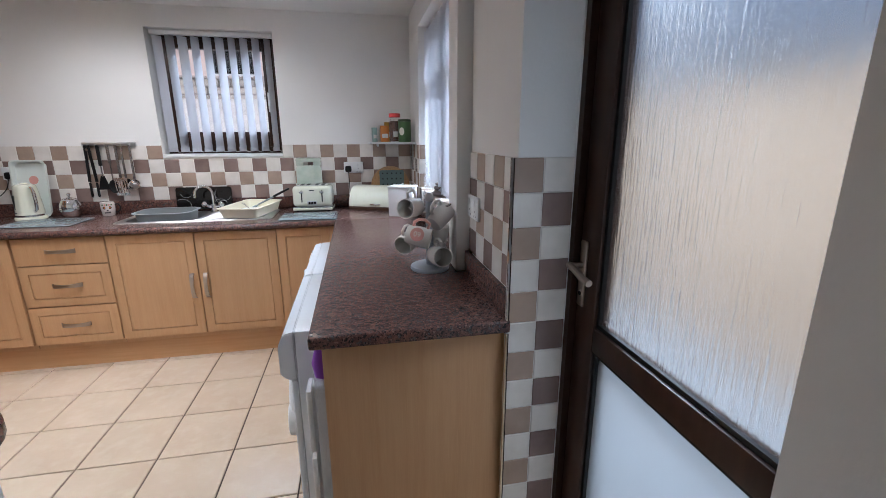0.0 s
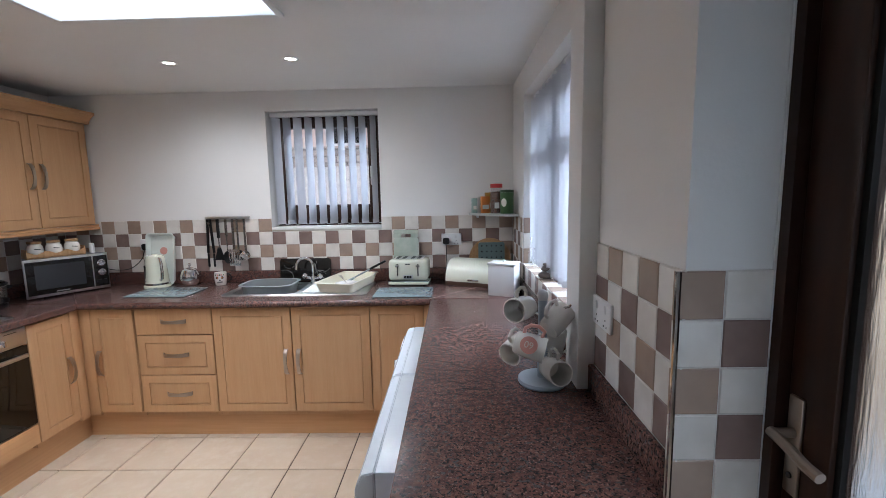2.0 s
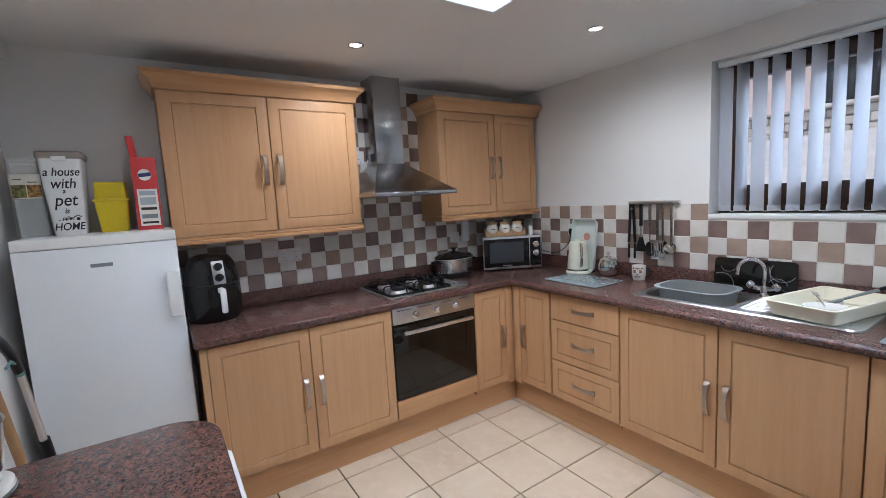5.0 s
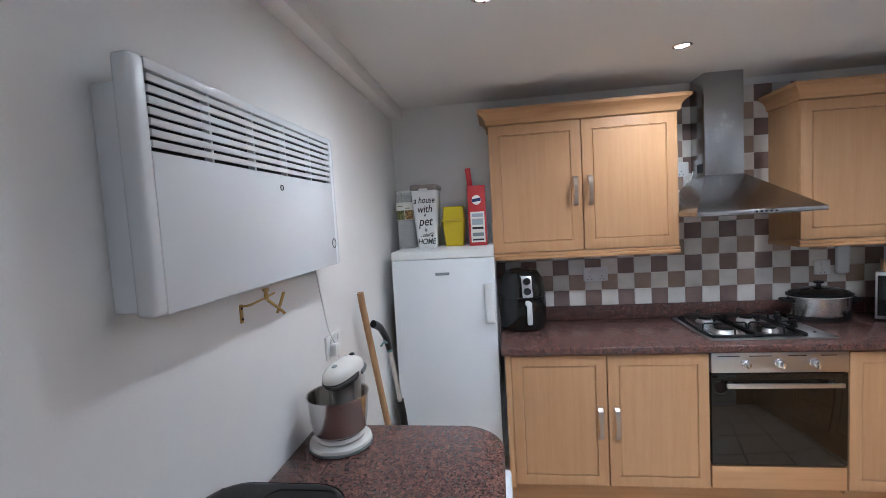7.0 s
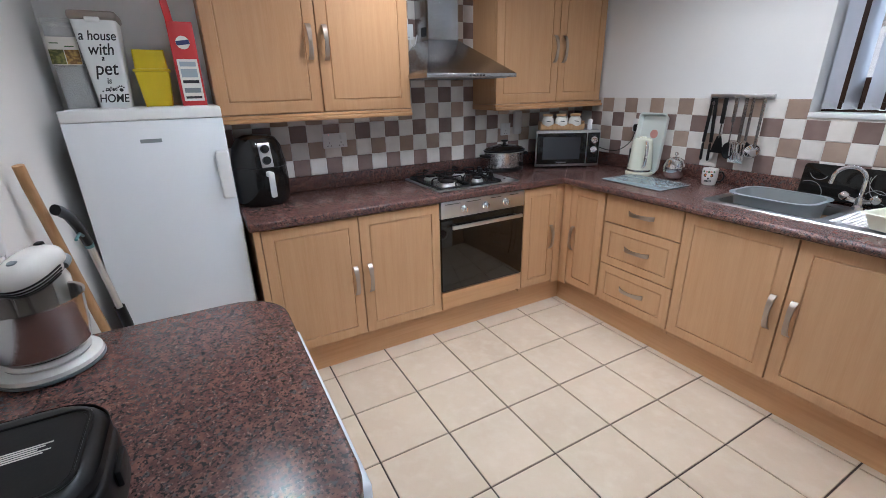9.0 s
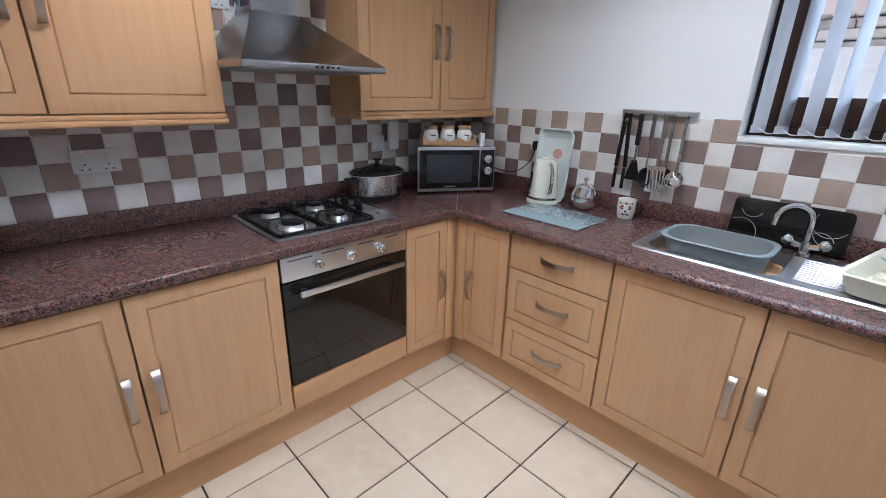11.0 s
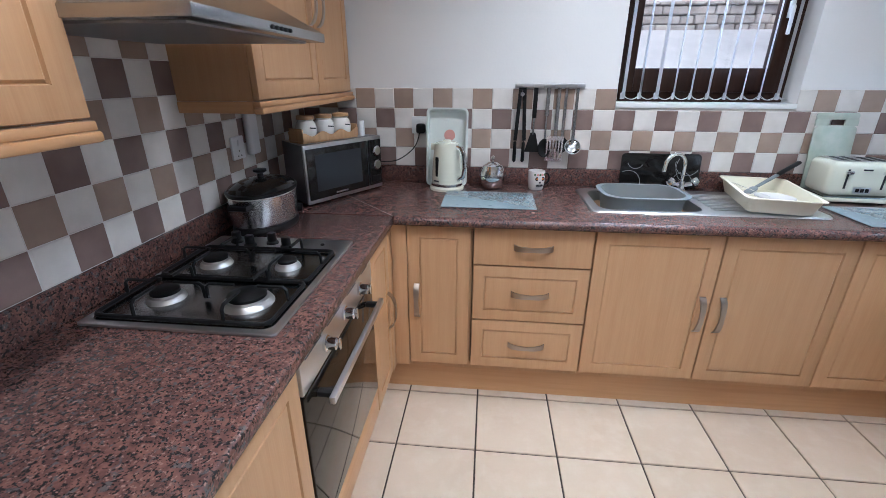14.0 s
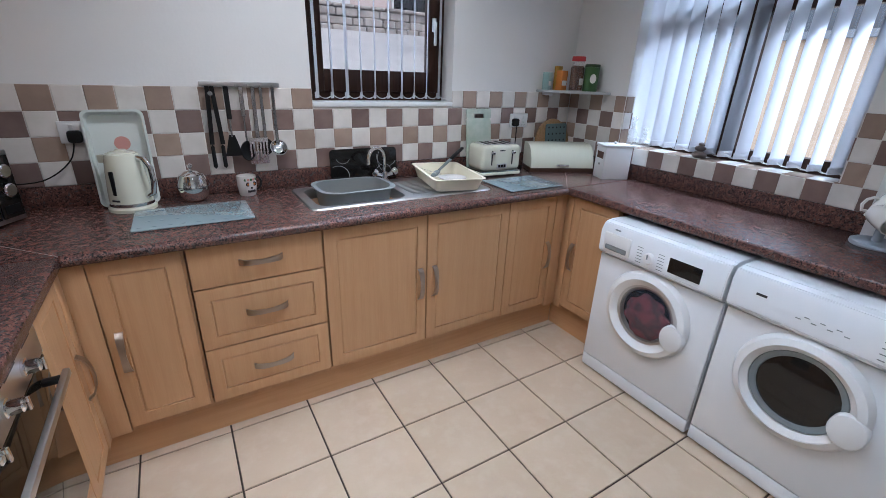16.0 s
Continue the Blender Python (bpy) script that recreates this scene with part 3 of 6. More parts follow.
def bare_tree(x, y, z, height, seed, label):
    """A tapered trunk with forking limbs and thin twigs, out of leaf."""
    tree = thing("bare_tree", pose(x, y, z), label, "tree")
    rng = random.Random(seed)

    def limb(start, way, length, r, depth, out):
        pts, p, d = [start], start.copy(), way.copy()
        for _ in range(4):
            d = (d + Vector((rng.uniform(-1, 1), rng.uniform(-1, 1), rng.uniform(-0.2, 0.7))) * 0.22).normalized()
            p = p + d * length / 4
            pts.append(p.copy())
        for n in range(4):
            f0, f1 = 1 - 0.13 * n, 1 - 0.13 * (n + 1)
            seg = lathe([(r * f0, 0), (r * f1, (pts[n + 1] - pts[n]).length)], 7)
            m = (pts[n + 1] - pts[n]).to_track_quat("Z", "Y").to_matrix().to_4x4()
            m.translation = pts[n]
            out.append(moved(seg, m))
        if depth:
            for k in range(3):
                side = Vector((rng.uniform(-1, 1), rng.uniform(-1, 1), rng.uniform(0.1, 0.9))).normalized()
                limb(pts[2 + k % 3], (d * 0.5 + side).normalized(), length * rng.uniform(0.5, 0.7), r * 0.5, depth - 1, out)

    trunk, twigs = [], []
    limb(Vector((0, 0, -0.1)), Vector((0.05, 0, 1)), height * 0.45, 0.075, 0, trunk)
    for k in range(6):
        a = k * 1.05 + rng.random() * 0.4
        limb(Vector((0, 0, height * (0.2 + 0.045 * k))), Vector((math.cos(a), math.sin(a), 0.7)).normalized(), height * 0.36, 0.038, 2, twigs)
    part("trunk", joined(*trunk), BARK, tree)
    part("branches", joined(*twigs), BARK, tree)


bare_tree(2.65, 9.0, 1.65, 2.6, 5, "small bare garden tree on the concrete slope")


# ---- fitted units ----
def panel_door(w, h, t=0.019, margin=0.070, sides_only=False):
    """A door or drawer front with a routed panel line; front at y 0, from x 0, z 0."""
    bm = cuboid(0, w, 0, t, 0, h)
    front = [f for f in bm.faces if f.normal.y < -0.5 or f.calc_center_median().y < 1e-6][0]
    edges = [e for e in front.edges]
    bmesh.ops.bevel(bm, geom=edges, offset=0.003, segments=2, affect="EDGES", profile=0.5)
    bm.faces.ensure_lookup_table()
    front = max((f for f in bm.faces if abs(f.calc_center_median().y) < 1e-5), key=lambda f: f.calc_area())
    if sides_only:
        return joined(bm, *[cuboid(x - 0.0015, x + 0.0015, -0.0006, 0.001, 0.004, h - 0.004) for x in (margin, w - margin)])
    bmesh.ops.inset_region(bm, faces=[front], thickness=margin - 0.003, depth=0)
    bmesh.ops.inset_region(bm, faces=[front], thickness=0.0025, depth=-0.0065)
    bmesh.ops.inset_region(bm, faces=[front], thickness=0.002, depth=0)
    bmesh.ops.inset_region(bm, faces=[front], thickness=0.0075, depth=0.0050)
    return bm


def bow_handle(length=0.165, rise=0.03):
    """A strap handle along z, centred, standing out to -y."""
    n, w = 14, 0.0103
    bm = bmesh.new()
    rows = []
    for k in range(n + 1):
        s = k / n * 2 - 1
        y = -rise * (1 - s * s) ** 0.6 if abs(s) < 1 else 0.0
        z, ww = s * length / 2, w * (1.25 - 0.35 * (1 - abs(s)))
        rows.append([bm.verts.new(p) for p in ((-ww, y, z), (ww, y, z), (ww, y - 0.006, z), (-ww, y - 0.006, z))])
    for a, b in zip(rows, rows[1:]):
        for k in range(4):
            bm.faces.new((a[k], a[(k + 1) % 4], b[(k + 1) % 4], b[k]))
    bm.faces.new(rows[0][::-1])
    bm.faces.new(rows[-1])
    bmesh.ops.recalc_face_normals(bm, faces=bm.faces[:])
    return bm


DOOR_B, DOOR_T = 0.184, 0.862


def put(ob, m):
    ob.matrix_basis = m
    return ob


def base_unit(m, w, doors, label, handles, depth=0.53, name="base_cabinet"):
    """doors: widths from x 0; handles: for each door 'l', 'r' or ''."""
    unit = thing(name, m, label, "cabinet", "fitted base cabinets")
    part("body", cuboid(0.001, w - 0.001, 0.026, depth, 0.15, 0.868), BEECH, unit)
    x = 0
    for dw, side in zip(doors, handles):
        if dw < 0.1:
            part("post", cuboid(x + 0.001, x + dw - 0.001, 0.0, 0.02, DOOR_B - 0.02, DOOR_T + 0.005, 0.002), BEECH, unit)
            x += dw
            continue
        d = put(part("door", panel_door(dw - 0.006, DOOR_T - DOOR_B), BEECH, unit), pose(x + 0.003, 0, DOOR_B))
        if side:
            put(part("handle", bow_handle(), NICKEL, d, "satin nickel bow handle"), pose(0.038 if side == "l" else dw - 0.042, 0, 0.33))
        x += dw
    return unit


NF, WF, EF = 2.98, -2.425, -0.185
base_unit(pose(WF, 1.05, 0, 0, 0, 90), 0.983, (0.03, 0.473, 0.48), "beech-effect double base cabinet with nickel bow handles", ("", "r", "l"), 0.56)
base_unit(pose(WF, 2.642, 0, 0, 0, 90), 0.336, (0.27, 0.066), "narrow beech-effect base cabinet beside the oven", ("r", ""), 0.56)
base_unit(pose(-2.443, NF, 0), 0.363, (0.083, 0.273), "narrow beech-effect corner base cabinet", ("", "l"))
base_unit(pose(-1.585, NF, 0), 0.988, (0.495, 0.493), "beech-effect double sink cabinet", ("r", "l"))
base_unit(pose(-0.597, NF, 0), 0.43, (0.335, 0.095), "narrow beech-effect corner base cabinet", ("r", ""))
base_unit(pose(EF, 2.978, 0, 0, 0, -90), 0.353, (0.053, 0.30), "narrow beech-effect base cabinet beside the washing machine", ("", "l"), 0.52)
drawers = thing("drawer_unit", pose(-2.08, NF, 0), "beech-effect unit of three drawers with bow handles", "drawers")
part("body", cuboid(0.004, 0.491, 0.026, 0.53, 0.15, 0.868), BEECH, drawers)
for z0, z1, plain in ((0.184, 0.428, False), (0.434, 0.692, False), (0.698, 0.862, True)):
    d = put(part("drawer_front", panel_door(0.484, z1 - z0, margin=0.066, sides_only=plain), BEECH, drawers), pose(0.006, 0, z0))
    put(part("handle", bow_handle(0.16, 0.028), NICKEL, d, "satin nickel bow handle"), pose(0.245, 0, (z1 - z0) * 0.52, 0, 90, 0))
structure("plinth", joined(cuboid(-2.50, -0.14, NF + 0.055, NF + 0.07, 0, 0.168), cuboid(WF - 0.075, WF - 0.06, 1.055, NF + 0.055, 0, 0.168),
                           cuboid(EF + 0.05, EF + 0.065, 2.63, NF + 0.055, 0, 0.168)), BEECH_H, "beech-effect plinth under the base cabinets", "plinth")
part_panel = thing("end_panel", pose(0, 0, 0), "tall beech-effect end panel carrying the worktop", "panel")
part("panel", cuboid(-0.184, EAST - 0.003, 1.238, 1.256, 0, 0.868, 0.001), BEECH, part_panel)
part("edge_band", cuboid(-0.1855, -0.1842, 1.2385, 1.2555, 0.001, 0.867), BEECH_H, part_panel)


def wall_unit(m, w, doors, label):
    """Local x along the wall, front at y 0, z from the unit's underside."""
    unit = thing("wall_cabinet", m, label, "cabinet", "wall cabinets")
    h, depth = 0.73, 0.268
    part("body", cuboid(0.001, w - 0.001, 0.021, depth, 0.006, h), BEECH, unit)
    part("pelmet", joined(cuboid(-0.003, w + 0.001, -0.004, 0.02, -0.012, 0.005, 0.003), cuboid(-0.006, w + 0.002, -0.012, 0.02, -0.032, -0.0125, 0.005)), BEECH_H, unit)
    part("side_pelmet", cuboid(-0.004, 0.014, 0.021, depth, -0.03, 0.005, 0.003), BEECH_H, unit)
    prof = [(0.0, 0.0), (-0.010, 0.004), (-0.014, 0.03), (-0.030, 0.052), (-0.052, 0.066), (-0.055, 0.084), (0.0, 0.084)]
    bm = bmesh.new()
    rows = []
    for x, y, sx, sy in ((0, depth, 1, 0), (0, 0, 1, 1), (w, 0, -1, 1), (w, depth, -1, 0)):
        rows.append([bm.verts.new((x + sx * o, y + (sy * o), h + z)) for o, z in prof])
    for a, b in zip(rows, rows[1:]):
        for k in range(len(prof) - 1):
            bm.faces.new((a[k], b[k], b[k + 1], a[k + 1]))
    top = [r[-1] for r in rows]
    bm.faces.new(top)
    bm.faces.new([r[0] for r in rows][::-1])
    bmesh.ops.recalc_face_normals(bm, faces=bm.faces[:])
    part("cornice", bm, BEECH_H, unit)
    x = 0
    for n, dw in enumerate(doors):
        d = put(part("door", panel_door(dw - 0.006, h - 0.012, margin=0.076), BEECH, unit), pose(x + 0.003, 0, 0.01))
        put(part("handle", bow_handle(), NICKEL, d, "satin nickel bow handle"), pose(dw - 0.042 if n == 0 else 0.038, 0, 0.33))
        x += dw
    return unit


wall_unit(pose(-2.73, 1.015, 1.36, 0, 0, 90), 1.012, (0.508, 0.504), "beech-effect double wall cabinet with moulded cornice")
wall_unit(pose(-2.73, 2.622, 1.36, 0, 0, 90), 0.955, (0.51, 0.425), "beech-effect double wall cabinet over the microwave corner")

# worktops
ZT, TH = 0.91, 0.04
top_u = thing("worktop", pose(0, 0, 0), "continuous dark red-brown granite-effect laminate worktop", "worktop")


def slab(x0, x1, y0, y1, mat=GRANITE):
    return cuboid(x0, x1, y0, y1, ZT - TH, ZT, 0.009, 3)


part("hob_run", slab(WEST + 0.001, -2.405, 1.035, 2.957), GRANITE, top_u)
part("east_run", slab(-0.218, EAST - 0.001, 1.205, 2.957), GRANITE, top_u)
# the sink run leaves the bowl open
BX0, BX1, BY_0, BY_1 = -1.545, -1.115, 3.13, 3.455
part("sink_run", joined(cuboid(WEST + 0.001, BX0, 2.957, NORTH - 0.001, ZT - TH, ZT), cuboid(BX1, EAST - 0.001, 2.957, NORTH - 0.001, ZT - TH, ZT),
                        cuboid(BX0, BX1, 2.957, BY_0, ZT - TH, ZT), cuboid(BX0, BX1, BY_1, NORTH - 0.001, ZT - TH, ZT)), GRANITE, top_u)
part("front_edge", tube([(-2.40, 2.957, ZT - 0.02), (-0.222, 2.957, ZT - 0.02)], 0.0195, 12, 1.0), GRANITE, top_u)
for nm, b in (("upstand", cuboid(WEST, WEST + 0.018, 1.035, NORTH - 0.019, ZT, 0.996, 0.003)), ("upstand", cuboid(WEST, EAST, NORTH - 0.018, NORTH, ZT, 0.996, 0.003)),
              ("upstand", cuboid(EAST - 0.018, EAST, 1.222, NORTH - 0.019, ZT, 0.996, 0.003))):
    part(nm, b, GRANITE, top_u)
for a, b in (((-2.405, 2.95), (-2.965, 3.545)), ((-0.222, 2.957), (0.33, 3.52))):
    d = Vector((b[0] - a[0], b[1] - a[1], 0))
    part("joint_strip", moved(cuboid(0, d.length, -0.0008, 0.0008, ZT - 0.002, ZT + 0.0006), Matrix.Translation((a[0], a[1], 0)) @ pose(0, 0, 0, 0, 0, math.degrees(math.atan2(d.y, d.x)))), TAUPE, top_u)

side_top = thing("side_worktop", pose(0, 0, 0), "short granite-effect worktop with rounded corners over a white appliance", "worktop")
part("slab", prism(rounded(-1.605, -0.745, SOUTH + 0.001, 1.038, 0.14, 8, (0, 0, 1, 1)), ZT - TH, ZT, 0.009, 3), GRANITE, side_top)
fz = thing("under_counter_freezer", pose(-0.865, 1.055, 0, 0, 0, 180), "white under-counter freezer beneath the short worktop", "freezer")
part("body", cuboid(0, 0.58, 0.045, 0.60, 0.02, 0.866, 0.006), WHITE, fz)
part("door", cuboid(0.002, 0.578, 0, 0.042, 0.06, 0.862, 0.012, 3), WHITE, fz)
for fx in (0.05, 0.53):
    for fy in (0.1, 0.55):
        part("foot", moved(lathe([(0, 0), (0.018, 0), (0.018, 0.022), (0, 0.022)], 12), pose(fx, fy, 0)), BLACK, fz)

# ---- oven, hob, hood ----
oven = thing("built_in_oven", pose(WF, 2.036, 0, 0, 0, 90), "built-in stainless steel oven with dark glass door", "oven")
W = 0.602
part("body", cuboid(0.003, W - 0.003, 0.022, 0.54, 0.31, 0.866), BLACK, oven)
part("filler_panel", cuboid(0.002, W - 0.002, 0.0, 0.02, 0.186, 0.298, 0.002), BEECH_H, oven)
cp = part("control_panel", cuboid(0.002, W - 0.002, -0.004, 0.02, 0.768, 0.866, 0.003), STEEL, oven)
for x in (0.15, 0.30, 0.45):
    k = part("knob", joined(moved(lathe([(0, 0), (0.021, 0), (0.021, 0.006), (0.017, 0.008), (0.016, 0.03), (0.012, 0.033), (0, 0.033)], 20), pose(0, 0, 0, 90, 0, 0)),
                            cuboid(-0.005, 0.005, -0.042, -0.03, -0.016, 0.016, 0.003)), CHROME, cp, "silver rotary knob")
    k.matrix_basis = pose(x, -0.004, 0.815)
for a, b in ((0.03, 0.13), (0.17, 0.27), (0.34, 0.42), (0.48, 0.55)):
    part("marking", cuboid(a, b, -0.0048, -0.004, 0.848, 0.852), INK_AND_SHADE, cp)
od = part("oven_door", joined(cuboid(0.002, W - 0.002, -0.002, 0.02, 0.307, 0.762, 0.003)), OVEN_GLASS, oven, "dark glass oven door")
for hx in (0.07, W - 0.09):
    part("handle_mount", cuboid(hx, hx + 0.02, -0.045, -0.002, 0.712, 0.728, 0.003), BLACK, od)
part("handle_bar", cuboid(0.05, W - 0.05, -0.056, -0.040, 0.710, 0.732, 0.004), STEEL, od, "brushed steel handle bar")

hob = thing("gas_hob", pose(-2.475, 2.055, ZT + 0.0005, 0, 0, 90), "stainless steel four-burner gas hob set in the worktop", "hob")
HW, HD = 0.585, 0.475
hb = part("hob_plate", prism(rounded(0, HW, 0, HD, 0.012, 3), 0, 0.008, 0.003), STEEL, hob)
part("spill_tray", prism(rounded(0.018, 0.468, 0.018, HD - 0.018, 0.025, 4), 0.008, 0.0095, 0), material("tray_steel", (0.27, 0.265, 0.26), 0.24, 1.0), hob)
for x, y, r in ((0.13, 0.13, 0.050), (0.13, 0.345, 0.037), (0.345, 0.125, 0.030), (0.345, 0.345, 0.037)):
    b = part("burner", moved(lathe([(0, 0), (r * 1.25, 0), (r * 1.15, 0.008), (r * 1.0, 0.012), (r * 0.95, 0.018), (0, 0.018)], 28), pose(x, y, 0.0095)), material("burner_alloy", (0.62, 0.61, 0.59), 0.35, 1.0), hob, "pale alloy burner ring")
    part("burner_cap", moved(lathe([(0, 0.018), (r * 0.92, 0.018), (r * 0.92, 0.025), (r * 0.8, 0.028), (0, 0.028)], 28), pose(x, y, 0.0095)), CAST, b, "black enamelled burner cap")
for x0, x1 in ((0.025, 0.237), (0.245, 0.462)):
    zt = 0.056
    xa, ya, yb = (x0 + x1) / 2, 0.026, HD - 0.026
    loop = [(px, py, 0.0165) for px, py in rounded(x0, x1, ya, yb, 0.02, 4)]
    g = part("pan_support", tube(loop, 0.0055, 8, 1.0, True), CAST, hob, "black cast iron pan support")
    for bx, by in ((xa, 0.13), (xa, 0.345)):
        for dx, dy in ((1, 0), (-1, 0), (0, 1), (0, -1)):
            far = (x1 - xa) if dx else 0.104
            pts = [(bx + dx * far, by + dy * far, 0.0165), (bx + dx * far * 0.98, by + dy * far * 0.98, zt - 0.008), (bx + dx * far * 0.90, by + dy * far * 0.90, zt), (bx + dx * 0.030, by + dy * 0.030, zt)]
            part("finger", tube(pts, 0.0044, 6), CAST, g)
    for px, py in ((x0 + 0.01, ya + 0.01), (x1 - 0.01, ya + 0.01), (x0 + 0.01, yb - 0.01), (x1 - 0.01, yb - 0.01)):
        part("foot", tube([(px, py, 0.0095), (px, py, 0.0165)], 0.006, 6), CAST, g)
for n in range(4):
    kx, ky = 0.500 + (0.03 if n % 2 else 0), 0.20 + 0.062 * n
    part("knob", moved(lathe([(0, 0), (0.020, 0), (0.019, 0.006), (0.015, 0.010), (0.0145, 0.034), (0.012, 0.037), (0, 0.037)], 18), pose(kx, ky, 0.008)), BLACK, hob, "black control knob")
part("igniter", moved(lathe([(0, 0), (0.007, 0), (0.006, 0.004), (0, 0.004)], 12), pose(0.53, 0.09, 0.008)), BLACK, hob)

hood = thing("cooker_hood", pose(-2.50, 2.017, 1.525, 0, 0, 90), "brushed steel chimney cooker hood above the hob", "cooker hood")
part("rim", cuboid(0, 0.585, 0, 0.495, 0, 0.022, 0.002), HOOD_STEEL, hood)
bm = bmesh.new()
lo = [bm.verts.new(p) for p in ((0.002, 0.002, 0.022), (0.583, 0.002, 0.022), (0.583, 0.494, 0.022), (0.002, 0.494, 0.022))]
hi = [bm.verts.new(p) for p in ((0.180, 0.318, 0.215), (0.384, 0.318, 0.215), (0.384, 0.494, 0.215), (0.180, 0.494, 0.215))]
for n in range(4):
    bm.faces.new((lo[n], lo[(n + 1) % 4], hi[(n + 1) % 4], hi[n]))
bm.faces.new(hi)
bm.faces.new(lo[::-1])
bmesh.ops.recalc_face_normals(bm, faces=bm.faces[:])
part("canopy", bm, HOOD_STEEL, hood)
ch = part("chimney", cuboid(0.181, 0.383, 0.319, 0.493, 0.215, 0.773, 0.002), HOOD_STEEL, hood)
part("upper_sleeve", cuboid(0.184, 0.380, 0.323, 0.493, 0.60, 0.774), HOOD_STEEL, hood)
# Black bars paint the shade in the chimney's vent openings.
for n in range(8):
    part("vent_slot", cuboid(0.1795, 0.1812, 0.345 + n * 0.009, 0.349 + n * 0.009, 0.235, 0.285), INK_AND_SHADE, ch)
for n in range(5):
    part("button", moved(lathe([(0, 0), (0.005, 0), (0.0045, 0.004), (0, 0.004)], 10), pose(0.270 + n * 0.022, 0, 0.011, 90, 0, 0)), BLACK, hood)
part("filter", cuboid(0.04, 0.545, 0.04, 0.46, -0.004, 0.0), material("filter_mesh", (0.30, 0.30, 0.30), 0.45, 1.0, bump=0.6, bump_scale=300), hood)


# ---- white goods ----
def front_loader(m, washer, label):
    ob = thing("washing_machine" if washer else "tumble_dryer", m, label, "washing machine" if washer else "tumble dryer")
    w, h, d = 0.597, 0.848, 0.55
    part("body", cuboid(0, w, 0.022, d, 0.012, h, 0.008), WHITE, ob)
    part("front", cuboid(0.001, w - 0.001, 0, 0.022, 0.085, 0.675, 0.006), WHITE, ob)
    part("kick_panel", cuboid(0.001, w - 0.001, 0.002, 0.022, 0.014, 0.082, 0.004), WHITE, ob)
    bm = bmesh.new()
    prof = [(0.022, 0.68), (-0.008, 0.68), (-0.030, 0.70), (-0.030, 0.80), (-0.012, 0.838), (0.022, 0.846)]
    sides = [[bm.verts.new((x, y, z)) for y, z in prof] for x in (0.001, w - 0.001)]
    for k in range(len(prof)):
        j = (k + 1) % len(prof)
        bm.faces.new((sides[0][k], sides[0][j], sides[1][j], sides[1][k]))
    bm.faces.new(sides[0])
    bm.faces.new(sides[1][::-1])
    bmesh.ops.recalc_face_normals(bm, faces=bm.faces[:])
    bmesh.ops.bevel(bm, geom=bm.edges[:], offset=0.004, segments=2, affect="EDGES")
    panel = part("control_panel", bm, WHITE, ob)
    cx, cz, ro = (0.300, 0.472, 0.208) if washer else (0.290, 0.478, 0.207)
    ri = 0.142 if washer else 0.150
    turn = pose(cx, 0.004, cz, 90, 0, 0)
    ring = part("door_ring", moved(lathe([(ro, 0.0), (ro, 0.012), (ro - 0.012, 0.032), (ro - 0.035, 0.042), (ri + 0.02, 0.036), (ri, 0.022), (ri, 0.0)], 48), turn), WHITE_P, ob, "white plastic porthole ring")
    if washer:
        part("tub_rim", moved(lathe([(ri, 0.0), (ri, 0.022), (ri - 0.02, 0.012), (ri - 0.03, 0.0)], 40), turn), STEEL, ring)
        part("window", moved(lathe([(0, 0.034), (ri * 0.5, 0.031), (ri - 0.02, 0.018), (ri, 0.014)], 40), turn), material("porthole_glass", (0.05, 0.06, 0.08), 0.04, alpha=0.45), ring)
        lb = bmesh.new()
        bmesh.ops.create_icosphere(lb, subdivisions=4, radius=0.105)
        for v in lb.verts:
            v.co *= 1 + 0.28 * noise.noise(v.co * 22)
            v.co.y = -abs(v.co.y) * 0.17
        cloth = part("laundry", moved(lb, pose(cx + 0.01, -0.003, cz - 0.015)), LAUNDRY, ob, "pink and dark laundry behind the glass")
        # Flat black disc painted for the drum's shaded inside; no recess is cut.
        part("drum_back", moved(lathe([(0, 0.0055), (ri, 0.0055)], 40), turn), BLACK, ob)
    else:
        part("window", moved(lathe([(0, 0.020), (ri * 0.7, 0.018), (ri * 0.8, 0.012), (ri, 0.006)], 40), turn), BLACK_GLASS, ring, "dark glass dryer window")
        part("inner_rim", moved(lathe([(ri + 0.002, 0.010), (ri - 0.004, 0.020), (ri - 0.022, 0.016), (ri - 0.026, 0.009)], 40), turn), GREY_P, ring)
    sx = cx + ri + 0.012
    part("door_grip", moved(prism([(0.052 * math.cos(a), 0.062 * math.sin(a)) for a in (2 * math.pi * n / 24 for n in range(24))], 0.0, 0.046, 0.008, 2), pose(sx, 0.004, cz - 0.035, 90, 0, 0)), WHITE_P, ring)
    yf = -0.0315
    if washer:
        drw = part("detergent_drawer", cuboid(0.03, 0.175, -0.036, -0.02, 0.71, 0.80, 0.006), WHITE_P, panel)
        part("grip", cuboid(0.045, 0.16, -0.0375, -0.034, 0.718, 0.742, 0.004), GREY_P, drw)
        part("dial", moved(lathe([(0, 0), (0.026, 0), (0.025, 0.014), (0.021, 0.02), (0, 0.021)], 28), pose(0.275, -0.03, 0.748, 90, 0, 0)), WHITE_P, panel)
        part("dial_pointer", cuboid(0.272, 0.278, -0.053, -0.050, 0.748, 0.77), GREY_P, panel)
        part("display", cuboid(0.365, 0.505, -0.033, -0.028, 0.722, 0.788, 0.002), BLACK_GLASS, panel, "black digital display")
        for side in (-1, 1):
            for n in range(6):
                x = 0.275 + side * 0.052
